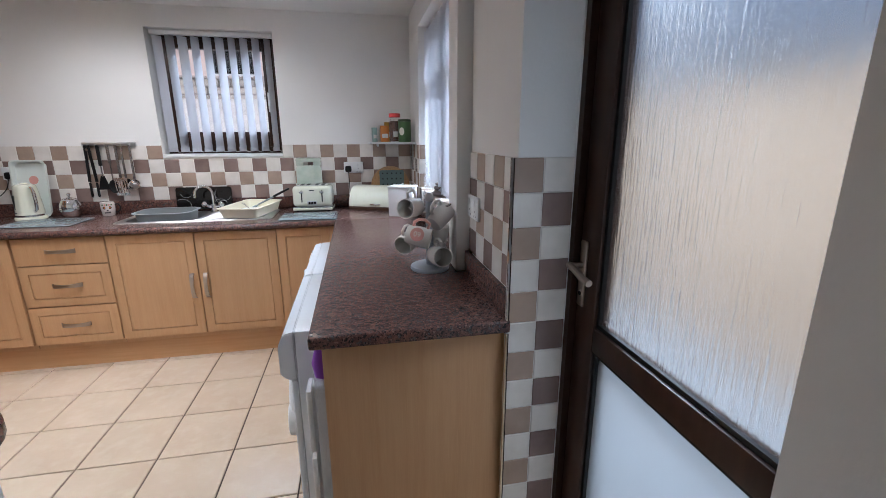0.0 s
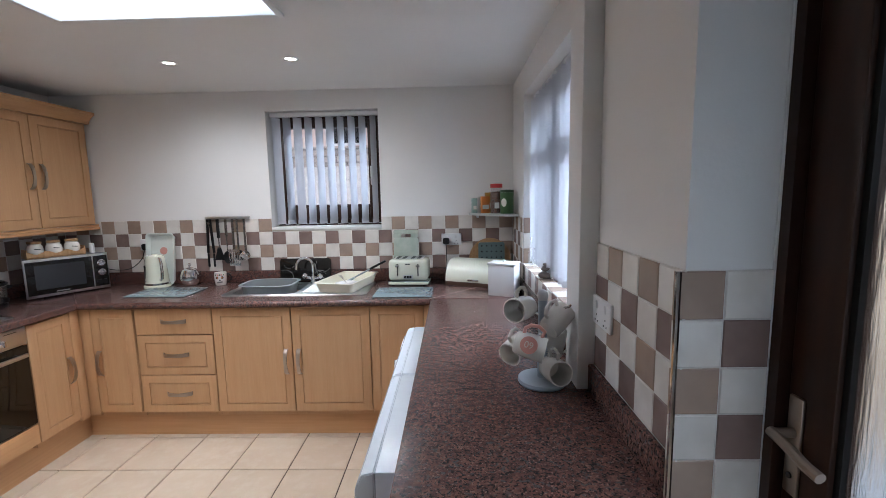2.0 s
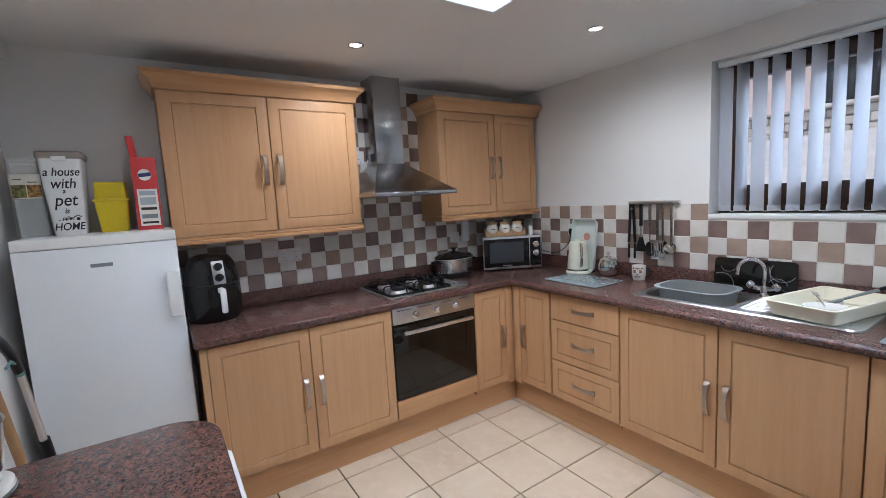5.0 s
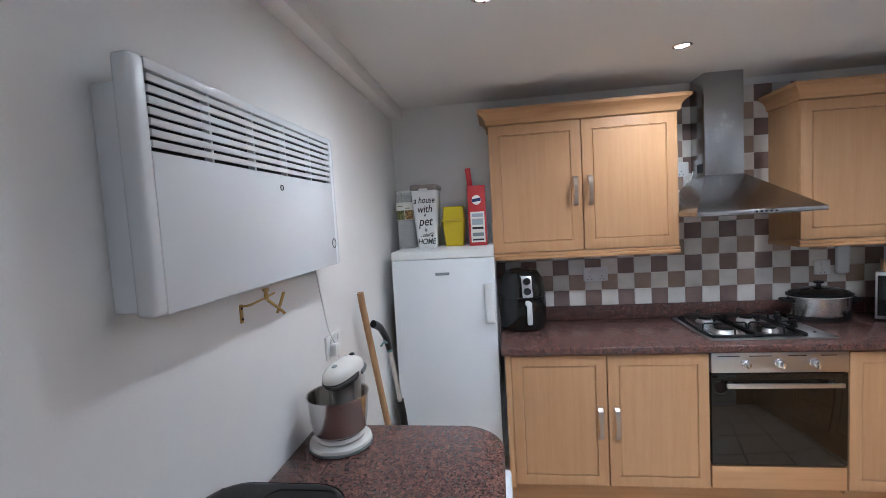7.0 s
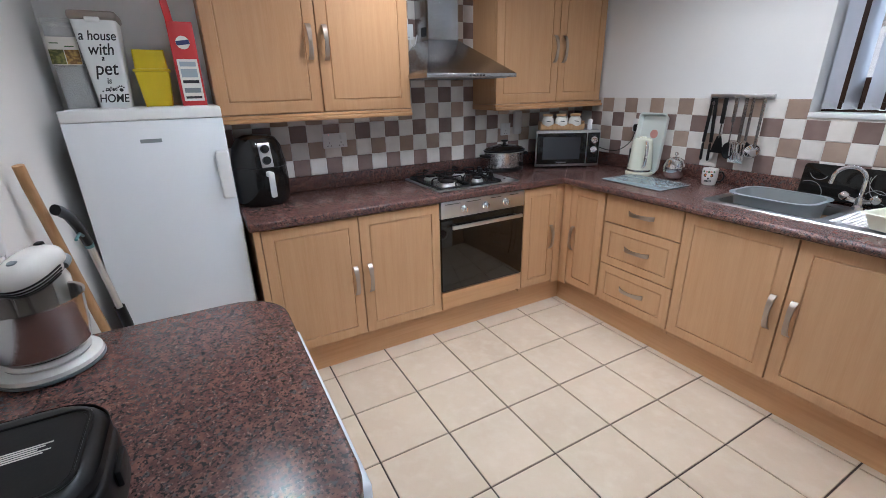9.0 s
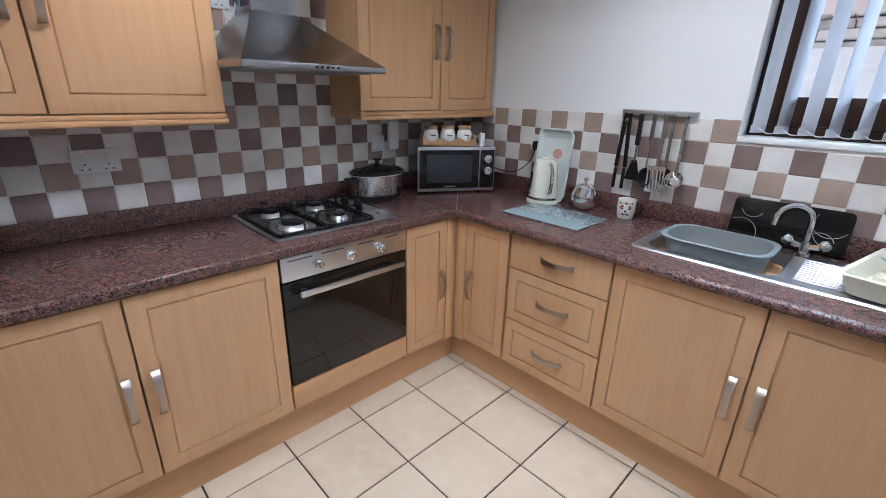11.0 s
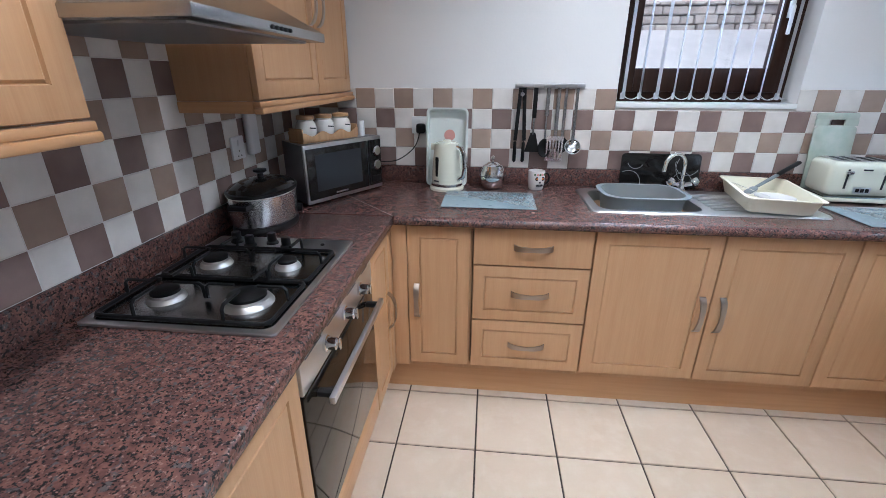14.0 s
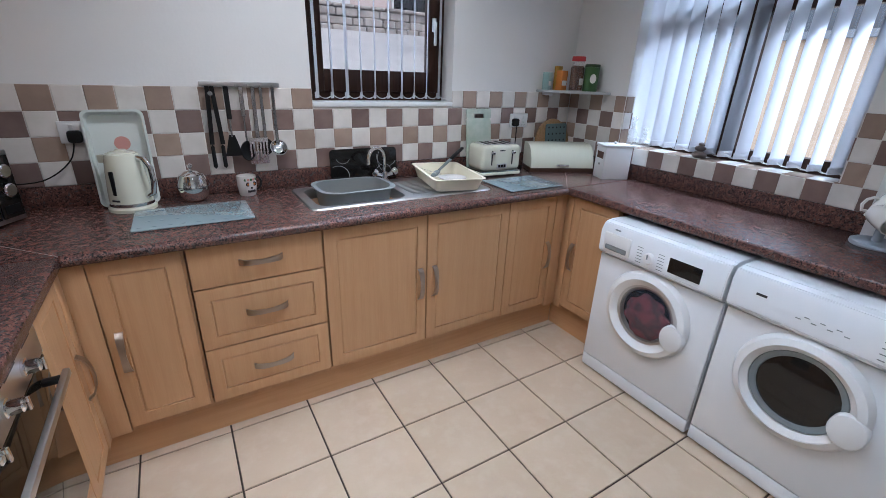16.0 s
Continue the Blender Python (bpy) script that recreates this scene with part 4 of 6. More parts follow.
                part("marking", cuboid(x - 0.014, x + 0.014, yf, yf + 0.002, 0.712 + n * 0.014, 0.7145 + n * 0.014), GREY_P, panel)
        part("logo", cuboid(0.075, 0.105, -0.0255, -0.022, 0.816, 0.822), GREY_P, panel)
    else:
        part("logo", cuboid(0.09, 0.125, yf, yf + 0.002, 0.772, 0.781), INK_AND_SHADE, panel)
        for n in range(7):
            x = 0.22 + 0.022 * n
            part("marking", cuboid(x, x + 0.015, yf, yf + 0.002, 0.745 + 0.012 * (n % 2), 0.748 + 0.012 * (n % 2)), GREY_P, panel)
        for r in range(4):
            for n in range(4):
                part("marking", cuboid(0.44 + n * 0.034, 0.458 + n * 0.034, yf, yf + 0.002, 0.716 + r * 0.02, 0.719 + r * 0.02), GREY_P, panel)
        tri = bmesh.new()
        v = [tri.verts.new(p) for p in ((0.545, -0.0015, 0.60), (0.58, -0.0015, 0.60), (0.5625, -0.0015, 0.632))]
        tri.faces.new(v)
        bmesh.ops.solidify(tri, geom=tri.faces[:], thickness=0.001)
        part("warning_sticker", tri, YELLOW, ob, "yellow warning triangle sticker")
    for fx in (0.06, w - 0.06):
        for fy in (0.08, 0.48):
            part("foot", moved(lathe([(0, 0), (0.02, 0), (0.02, 0.014), (0, 0.014)], 12), pose(fx, fy, 0)), BLACK, ob)
    return ob


front_loader(pose(-0.305, 2.603, 0, 0, 0, -90), True, "white front-loading washing machine with laundry inside")
front_loader(pose(-0.305, 1.992, 0, 0, 0, -90), False, "white tumble dryer with dark round window")

fr = thing("tall_fridge", pose(-2.49, 0.472, 0, 0, 0, 90), "tall white fridge in the corner with items on top", "fridge")
part("body", cuboid(0, 0.548, 0.055, 0.50, 0.02, 1.418, 0.006), WHITE, fr)
part("top_cap", cuboid(0, 0.548, 0.0, 0.499, 1.3765, 1.421, 0.006, 3), WHITE_P, fr)
fd = part("door", cuboid(0, 0.548, 0, 0.052, 0.05, 1.375, 0.005, 2), WHITE, fr)
part("door_handle", joined(cuboid(0.492, 0.544, -0.036, -0.012, 1.03, 1.24, 0.010, 3), cuboid(0.508, 0.544, -0.014, 0.001, 1.045, 1.075, 0.003), cuboid(0.508, 0.544, -0.014, 0.001, 1.195, 1.225, 0.003)), WHITE_P, fd)
part("badge", cuboid(0.235, 0.310, -0.0015, 0.0005, 1.288, 1.303), GREY_P, fd, "small grey badge")
for fx in (0.05, 0.50):
    for fy in (0.09, 0.45):
        part("foot", moved(lathe([(0, 0), (0.02, 0), (0.02, 0.025), (0, 0.025)], 12), pose(fx, fy, 0)), BLACK, fr)

heater = thing("wall_heater", pose(-0.872, SOUTH, 1.45, 0, 0, 180), "white electric wall convector heater with slotted grille", "heater")
HWID, HH = 0.848, 0.437
part("back_plate", cuboid(0.008, HWID - 0.008, -0.050, 0.0, 0.008, HH - 0.045, 0.004), WHITE, heater)
bars = [cuboid(0.0, 0.034, -0.085, -0.046, 0, HH, 0.010, 3), cuboid(HWID - 0.034, HWID, -0.085, -0.046, 0, HH, 0.010, 3),
        cuboid(0.03, HWID - 0.03, -0.0842, -0.046, 0.001, 0.280, 0.003), cuboid(0.03, HWID - 0.03, -0.0842, -0.046, HH - 0.022, HH - 0.001, 0.004)]
case = part("casing", joined(*bars), WHITE, heater)
# Black sheet gives the shade that shows between the louvres.
part("grille_back", cuboid(0.034, HWID - 0.034, -0.066, -0.060, 0.274, HH - 0.02), INK_AND_SHADE, heater)
for n in range(7):
    z = 0.288 + n * 0.0185
    part("louvre", moved(cuboid(0.034, HWID - 0.034, -0.004, 0.004, 0, 0.0122, 0.001), pose(0, -0.0795, z - 0.001, 4, 0, 0)), WHITE, case)
for n in range(1, 5):
    x = 0.034 + n * (HWID - 0.068) / 5
    part("rib", cuboid(x - 0.0035, x + 0.0035, -0.0825, -0.066, 0.280, HH - 0.022), WHITE, case)
part("thermostat_mark", moved(lathe([(0.008, 0), (0.008, 0.0015), (0.006, 0.0015), (0.006, 0)], 20), pose(0.462, -0.0843, 0.245, 90, 0, 0)), INK_AND_SHADE, heater)
part("badge", moved(lathe([(0.017, 0), (0.017, 0.0012), (0.014, 0.0012), (0.014, 0)], 24), pose(0.80, -0.0843, 0.075, 90, 0, 0)), INK_AND_SHADE, heater)


# ---- sockets and small fixtures ----
def lettering(text, size, mat, parent, m, label="", bold=0.0, slant=0.0):
    cu = bpy.data.curves.new("lettering", "FONT")
    cu.body, cu.size, cu.align_x, cu.extrude = text, size, "CENTER", 0.0004
    cu.offset, cu.shear = bold, slant
    tmp = new("lettering_curve", cu)
    me = bpy.data.meshes.new_from_object(tmp)
    bpy.data.objects.remove(tmp)
    me.materials.append(mat)
    ob = new("lettering", me)
    ob.parent, ob.matrix_basis = parent, m
    if label:
        ob["label"] = label
    return ob


def socket(m, double=True, label="white double wall socket on the tiles", neon=False):
    s = thing("wall_socket", m, label, "socket")
    w = 0.147 if double else 0.086
    part("plate", cuboid(-w / 2, w / 2, -0.010, 0, -0.043, 0.043, 0.004), WHITE_P, s)
    for cx in ((-0.036, 0.036) if double else (0,)):
        part("switch", moved(cuboid(-0.007, 0.007, -0.004, 0, -0.012, 0.012, 0.002), pose(cx, -0.010, 0.020, 6, 0, 0)), WHITE_P, s)
        # Black blocks paint the shade in the pin holes.
        for dx, dz in ((0, 0.0), (-0.011, -0.018), (0.011, -0.018)):
            part("hole", cuboid(cx + dx - 0.003, cx + dx + 0.003, -0.0106, -0.0098, dz - 0.014, dz - 0.009), INK_AND_SHADE, s)
        if neon and cx < 0:
            part("neon", cuboid(cx - 0.004, cx + 0.004, -0.0108, -0.0095, 0.0335, 0.0365), RED_GLOW, s, "small red neon light")
    return s


def plug(m, mat, label):
    p = thing("plug", m, label, "plug")
    part("body", prism(rounded(-0.024, 0.024, -0.024, 0.024, 0.012, 4), 0, 0.026, 0.006), mat, p)
    return p


def cable(points, mat, label, r=0.003):
    c = thing("cable", Matrix.Translation(points[0]), label, "cable")
    p0 = Vector(points[0])
    fine = []
    pts = [Vector(p) - p0 for p in points]
    for n in range(len(pts) - 1):
        a, b, c2, d = pts[max(n - 1, 0)], pts[n], pts[n + 1], pts[min(n + 2, len(pts) - 1)]
        for k in range(6):
            t = k / 6
            fine.append(0.5 * ((2 * b) + (c2 - a) * t + (2 * a - 5 * b + 4 * c2 - d) * t * t + (3 * b - a - 3 * c2 + d) * t ** 3))
    fine.append(pts[-1])
    part("flex", tube(fine, r, 6), mat, c)


socket(pose(WEST, 1.633, 1.190, 0, 0, 90), neon=True)
socket(pose(WEST, 2.142, 1.797, 0, 0, 90), False, "white fused switch beside the cooker hood")
cable([(WEST + 0.012, 2.165, 1.765), (WEST + 0.03, 2.15, 1.735), (WEST + 0.03, 2.18, 1.72), (WEST + 0.03, 2.205, 1.80)], WHITE_P, "white flex from the switch to the hood")
socket(pose(WEST, 2.905, 1.18, 0, 0, 90), False, "white single wall socket behind the slow cooker")
wb = thing("plug_in_freshener", pose(WEST, 3.005, 1.225, 0, 0, 90), "slim white plug-in box mounted on the tiles", "plug-in")
part("case", cuboid(-0.036, 0.036, -0.03, -0.0005, -0.085, 0.08, 0.012, 3), WHITE_P, wb)
socket(pose(-0.085, NORTH, 1.207), label="white double socket with a black plug in it")
plug(pose(-0.125, NORTH - 0.012, 1.197, 90, 0, 0), BLACK, "black plug of the toaster in the socket")
cable([(-0.125, NORTH - 0.04, 1.18), (-0.122, NORTH - 0.035, 1.08), (-0.13, NORTH - 0.04, 0.98), (-0.20, NORTH - 0.06, 0.93), (-0.27, NORTH - 0.08, 0.945)], BLACK, "black flex hanging behind the toaster")
socket(pose(-2.385, NORTH, 1.205), False, "white single socket behind the kettle tray")
cable([(-2.38, NORTH - 0.03, 1.19), (-2.41, NORTH - 0.03, 1.10), (-2.50, NORTH - 0.03, 1.03), (-2.60, NORTH - 0.04, 1.02), (-2.68, NORTH - 0.06, 1.04)], BLACK, "black flex running to the microwave")
plug(pose(-2.378, NORTH - 0.012, 1.19, 90, 0, 0), BLACK, "black plug in the single socket")
socket(pose(EAST, 1.635, 1.182, 0, 0, -90), label="white double wall socket above the worktop")
socket(pose(-1.79, SOUTH, 1.135, 0, 0, 180), label="white double socket on the plaster wall")
plug(pose(-1.755, SOUTH + 0.012, 1.125, -90, 0, 0), WHITE_P, "white plug in the plaster wall socket")
cable([(-1.66, SOUTH + 0.012, 1.455), (-1.70, SOUTH + 0.010, 1.33), (-1.74, SOUTH + 0.012, 1.20), (-1.755, SOUTH + 0.036, 1.13)], WHITE_P, "white heater flex hanging to the socket", 0.0032)
cable([(-1.755, SOUTH + 0.036, 1.11), (-1.75, SOUTH + 0.04, 1.0), (-1.68, SOUTH + 0.05, 0.93), (-1.60, SOUTH + 0.07, 0.918)], WHITE_P, "white mixer flex hanging from the wall socket", 0.003)
hk = thing("brass_hook", pose(-1.295, SOUTH, 1.385, 0, 0, 180), "folding brass wall hook under the heater", "hook")
part("plate", cuboid(-0.069, -0.056, -0.004, 0, -0.030, 0.018, 0.002), BRASS, hk)
for z in (-0.020, 0.008):
    part("screw", moved(lathe([(0, 0), (0.0035, 0), (0.003, 0.0015), (0, 0.002)], 10), pose(-0.0625, -0.004, z, 90, 0, 0)), INK_AND_SHADE, hk)
part("arm", tube([(-0.0625, -0.004, 0.012), (-0.055, -0.022, 0.014), (0.0, -0.028, 0.020), (0.052, -0.030, 0.026)], 0.0028, 8), BRASS, hk)
part("pivot", moved(lathe([(0, -0.006), (0.006, -0.006), (0.006, 0.008), (0.004, 0.012), (0.009, 0.018), (0.009, 0.023), (0, 0.025)], 16), pose(0.012, -0.029, 0.022)), BRASS, hk)
part("hook", joined(tube([(0.014, -0.030, 0.014), (0.028, -0.050, -0.010), (0.045, -0.060, -0.030)], 0.0040, 8), moved(cuboid(-0.006, 0.006, -0.0025, 0.0025, -0.032, 0.030, 0.001), pose(0.050, -0.048, 0.0, 22, 0, 0))), BRASS, hk)

# ---- sink ----
sink = thing("sink", pose(-1.592, 3.085, ZT), "stainless steel inset sink with a ribbed drainer", "sink")
SW, SD = 0.955, 0.41
bx0, bx1, by0, by1 = 0.045, 0.478, 0.042, 0.372
rim_bm = bmesh.new()
outer = rounded(0, SW, 0, SD, 0.04, 5)
inner = rounded(bx0, bx1, by0, by1, 0.06, 5)
n = len(outer)
ro_ = [rim_bm.verts.new((x, y, 0.001)) for x, y in outer]
rm_ = [rim_bm.verts.new((x + (SW / 2 - x) * 0.012, y + (SD / 2 - y) * 0.03, 0.007)) for x, y in outer]
ri_ = [rim_bm.verts.new((x, y, 0.005)) for x, y in inner]
rd_ = [rim_bm.verts.new((x + (0.26 - x) * 0.06, y + (0.207 - y) * 0.06, -0.03)) for x, y in inner]
rb_ = [rim_bm.verts.new((x + (0.26 - x) * 0.12, y + (0.207 - y) * 0.12, -0.15)) for x, y in inner]
for a, b in ((ro_, rm_), (rm_, ri_), (ri_, rd_), (rd_, rb_)):
    for k in range(n):
        rim_bm.faces.new((a[k], a[(k + 1) % n], b[(k + 1) % n], b[k]))
rim_bm.faces.new(rb_)
bmesh.ops.recalc_face_normals(rim_bm, faces=rim_bm.faces[:])
part("bowl", rim_bm, STEEL, sink)
for k in range(11):
    y = 0.075 + k * 0.0255
    part("rib", cuboid(0.515, 0.90, y - 0.005, y + 0.005, 0.0055, 0.0105, 0.002, 1), STEEL, sink)
part("drain", moved(lathe([(0, 0.0), (0.035, 0.0), (0.037, 0.003), (0.02, 0.004), (0, 0.001)], 24), pose(0.26, 0.207, -0.149)), CHROME, sink)
tap = thing("mixer_tap", pose(-1.095, 3.468, ZT + 0.006), "chrome swan-neck mixer tap with two lever knobs", "tap")
part("base", lathe([(0, 0), (0.028, 0), (0.026, 0.012), (0.018, 0.02), (0.016, 0.055), (0, 0.058)], 24), CHROME, tap)
part("spout", tube([(0, 0, 0.05), (0, 0, 0.12)] + [(-0.052 + 0.052 * math.cos(a), -0.02 * (1 - math.cos(a)), 0.13 + 0.055 * math.sin(a)) for a in (math.pi * k / 10 for k in range(11))] + [(-0.106, -0.042, 0.105)], 0.0095, 12), CHROME, tap)
for s in (-1, 1):
    part("valve", joined(tube([(s * 0.01, 0, 0.035), (s * 0.045, -0.01, 0.045)], 0.011, 10), moved(lathe([(0, 0), (0.019, 0.002), (0.022, 0.016), (0.016, 0.03), (0, 0.034)], 16), pose(s * 0.045, -0.01, 0.045, 0, s * 50, 0))), CHROME, tap)
bowl = thing("washing_up_bowl", pose(-1.335, 3.288, ZT - 0.1385), "grey plastic washing-up bowl standing in the sink", "bowl")


def open_box(w, d, h, r, flare=0.04, wall=0.004, lip=0.012):
    bm = bmesh.new()
    rings = []
    for f, z, grow in ((1 - 2 * flare, 0, 0), (1, h, 0), (1, h, lip), (1, h + 0.003, lip), (1, h + 0.003, -wall), (1 - 2 * flare, wall, -wall)):
        rings.append([bm.verts.new((x * f, y * f, z)) for x, y in rounded(-w / 2 - grow, w / 2 + grow, -d / 2 - grow, d / 2 + grow, r, 5)])
    k = len(rings[0])
    for a, b in zip(rings, rings[1:]):
        for i in range(k):
            bm.faces.new((a[i], a[(i + 1) % k], b[(i + 1) % k], b[i]))
    bm.faces.new(rings[0][::-1])
    bm.faces.new(rings[-1])
    bmesh.ops.recalc_face_normals(bm, faces=bm.faces[:])
    return bm


part("tub", open_box(0.345, 0.262, 0.185, 0.085, 0.08, 0.004, 0.014), GREY_P, bowl)
rack = thing("dish_drainer", pose(-0.800, 3.300, ZT + 0.0107, 0, 0, -12), "cream plastic dish drainer with cutlery on the drainer", "dish drainer")
part("tray", open_box(0.262, 0.440, 0.062, 0.028, 0.06, 0.004, 0.010), CREAM_P, rack)
for k in range(7):
    part("rib", cuboid(-0.10, 0.10, -0.16 + k * 0.053, -0.154 + k * 0.053, 0.004, 0.020, 0.002, 1), CREAM_P, rack)
fork = thing("fork", pose(-0.845, 3.345, ZT + 0.056, 8, 12, 30), "steel fork lying in the dish drainer", "cutlery")
part("body", joined(cuboid(-0.004, 0.004, -0.09, 0.04, -0.001, 0.001, 0.0008, 1), *[cuboid(-0.011 + 0.0065 * k, -0.008 + 0.0065 * k, 0.04, 0.09, -0.001, 0.001) for k in range(4)], cuboid(-0.011, 0.0115, 0.032, 0.045, -0.001, 0.001)), CHROME, fork)
plate = thing("plate", pose(-0.795, 3.245, ZT + 0.0325), "white saucer lying in the dish drainer", "plate")
part("dish", lathe([(0, 0.002), (0.04, 0.002), (0.075, 0.014), (0.076, 0.017), (0.04, 0.006), (0, 0.006)], 28), CERAMIC, plate)
brush = thing("dish_brush", pose(-0.755, 3.425, ZT + 0.040, 0, -24, 22), "dish brush with a grey and black handle in the drainer", "brush")
part("shaft", moved(prism([(-0.02, -0.007), (0.10, -0.010), (0.10, 0.010), (-0.02, 0.007)], 0.018, 0.028, 0.003), pose(0, 0, 0)), GREY_P, brush, "grey plastic shaft")
part("handle", cuboid(0.101, 0.232, -0.011, 0.011, 0.016, 0.031, 0.006, 2), BLACK, brush, "black grip")
part("brush_head", prism(rounded(-0.085, -0.021, -0.018, 0.018, 0.016, 4), 0.016, 0.026, 0.003), GREY_P, brush)
part("bristles", prism(rounded(-0.080, -0.026, -0.014, 0.014, 0.012, 4), 0.002, 0.0155), PAPER, brush, "pale bristles")
bb = thing("chopping_board", pose(-1.175, NORTH - 0.046, ZT + 0.011, -6, 0, 0), "black glass board with pale circles leaning behind the tap", "chopping board")
part("board", moved(prism(rounded(-0.19, 0.19, 0, 0.165, 0.02, 4), -0.003, 0.003, 0.001), pose(0, 0, 0, 90, 0, 0)), BLACK_GLASS, bb)
for cx, cz, r, a0, a1 in ((-0.15, 0.02, 0.060, -10, 120), (0.13, 0.12, 0.060, 170, 330), (0.16, 0.10, 0.085, 150, 260), (0.11, 0.03, 0.045, 20, 150), (-0.12, 0.13, 0.040, 200, 330)):
    arc = [(cx + r * math.cos(radians(a0 + (a1 - a0) * k / 18)), cz + r * math.sin(radians(a0 + (a1 - a0) * k / 18))) for k in range(19)]
    arc = [(x, -0.0038, z) for x, z in arc if abs(x) < 0.184 and 0.005 < z < 0.16]
    part("printed_arc", tube(arc, 0.0012, 5), SILVER_INK, bb, "pale grey swirl")


def glass_board(m, w, d, label):
    g = thing("glass_worktop_saver", m, label, "worktop saver")
    part("pane", prism(rounded(0, w, 0, d, 0.008, 3), 0.004, 0.008, 0.001), BOARD_GLASS, g)
    for i in range(8):
        for j in range(4):
            s = 0.013
            x, y = 0.026 + (i + 0.5 * (j % 2)) * (w - 0.06) / 7.5, 0.035 + j * (d - 0.07) / 3
            part("dot", cuboid(x - s * 0.6, x + s * 0.6, y - s * 0.5, y + s * 0.5, 0.0083, 0.0090), DOT_INK, g)
    for x, y in ((0.02, 0.02), (w - 0.02, 0.02), (0.02, d - 0.02), (w - 0.02, d - 0.02)):
        part("foot", moved(lathe([(0, 0), (0.007, 0), (0.007, 0.004), (0, 0.004)], 10), pose(x, y, 0)), CLEAR_P, g)


glass_board(pose(-2.228, 3.092, ZT, 0, 0, -0.6), 0.412, 0.278, "tinted dotted glass worktop saver in front of the kettle")
glass_board(pose(-0.582, 2.995, ZT, 0, 0, 0), 0.37, 0.275, "tinted dotted glass worktop saver in front of the toaster")

# ---- things on the worktop ----
kt = thing("kettle", pose(-2.232, 3.445, ZT), "cream jug kettle with chrome handle", "kettle")
part("base", lathe([(0, 0), (0.085, 0), (0.086, 0.012), (0.080, 0.02), (0, 0.02)], 36), CREAM, kt)
part("chrome_band", lathe([(0.0765, 0.0205), (0.079, 0.022), (0.079, 0.032), (0.076, 0.034)], 36), CHROME, kt)
part("jug", lathe([(0, 0.034), (0.076, 0.034), (0.074, 0.08), (0.066, 0.17), (0.060, 0.215), (0.055, 0.226), (0, 0.229)], 36), CREAM, kt)
part("lid", lathe([(0, 0.242), (0.018, 0.241), (0.022, 0.234), (0.045, 0.231), (0.048, 0.226), (0, 0.226)], 28), CREAM, kt)
part("spout", moved(prism([(-0.014, 0.0), (0.014, 0.0), (0.0, 0.028)], 0.19, 0.222, 0.003), pose(-0.046, -0.028, 0, 0, 0, 120)), CREAM, kt)
part("handle", tube([(0.055, 0.005, 0.208), (0.09, 0.002, 0.205), (0.112, 0, 0.175), (0.114, 0, 0.12), (0.105, 0, 0.075), (0.072, 0, 0.058)], 0.010, 12, 1.4), CHROME, kt, "chrome loop handle")
part("water_window", cuboid(-0.008, 0.008, -0.0755, -0.066, 0.07, 0.165, 0.003), BLACK, kt)
part("badge", cuboid(-0.016, 0.016, -0.0775, -0.0745, 0.045, 0.052), INK_AND_SHADE, kt)
kt.rotation_euler = (0, 0, radians(-38))
tr = thing("plastic_tray", pose(-2.238, NORTH - 0.105, ZT + 0.006, -7, 0, 0), "pale green plastic tray standing against the tiles", "tray")
part("tray", moved(open_box(0.20, 0.375, 0.035, 0.025, 0.03, 0.004, 0.004), pose(0, 0.036, 0.19, 90, 0, 0)), PALE_TRAY, tr)
part("print", moved(lathe([(0, 0), (0.028, 0), (0.028, 0.001), (0, 0.001)], 20), pose(0.01, 0.031, 0.25, 90, 0, 0)), PINK, tr, "faded pink printed motif")
ti = thing("tea_infuser_pot", pose(-2.005, 3.475, ZT) @ Matrix.Scale(1.14, 4), "small mirror-finish round teapot", "teapot")
part("pot", lathe([(0, 0), (0.030, 0), (0.045, 0.012), (0.056, 0.045), (0.055, 0.07), (0.042, 0.102), (0.02, 0.116), (0, 0.118)], 32), CHROME, ti)
part("lid_knob", lathe([(0, 0.117), (0.005, 0.117), (0.004, 0.124), (0.010, 0.130), (0.009, 0.140), (0, 0.144)], 16), CHROME, ti)
part("seam", tube([(0.0565 * math.cos(a), 0.0565 * math.sin(a), 0.058) for a in (2 * math.pi * k / 32 for k in range(32))], 0.0012, 5, 1, True), INK_AND_SHADE, ti)


def mug_mesh(r=0.041, h=0.092, taper=1.0):
    return lathe([(0, 0), (r * 0.9 * taper, 0), (r * taper, 0.006), (r, h * 0.5), (r, h), (r - 0.0035, h), (r - 0.0035, h * 0.5), (r * taper - 0.004, 0.01), (0, 0.008)], 28)


def ear(r, h, mat_r=0.0055):
    return tube([(r - 0.003, 0, h * 0.80), (r + 0.018, 0, h * 0.84), (r + 0.029, 0, h * 0.62), (r + 0.026, 0, h * 0.38), (r + 0.012, 0, h * 0.22), (r - 0.003, 0, h * 0.22)], mat_r, 10)


sk = thing("skull_mug", pose(-1.785, 3.483, ZT, 0, 0, 20), "white mug painted with a floral skull", "mug")
part("cup", mug_mesh(0.042, 0.092, 0.88), CERAMIC, sk)
part("handle", ear(0.042, 0.092), BLACK, sk)
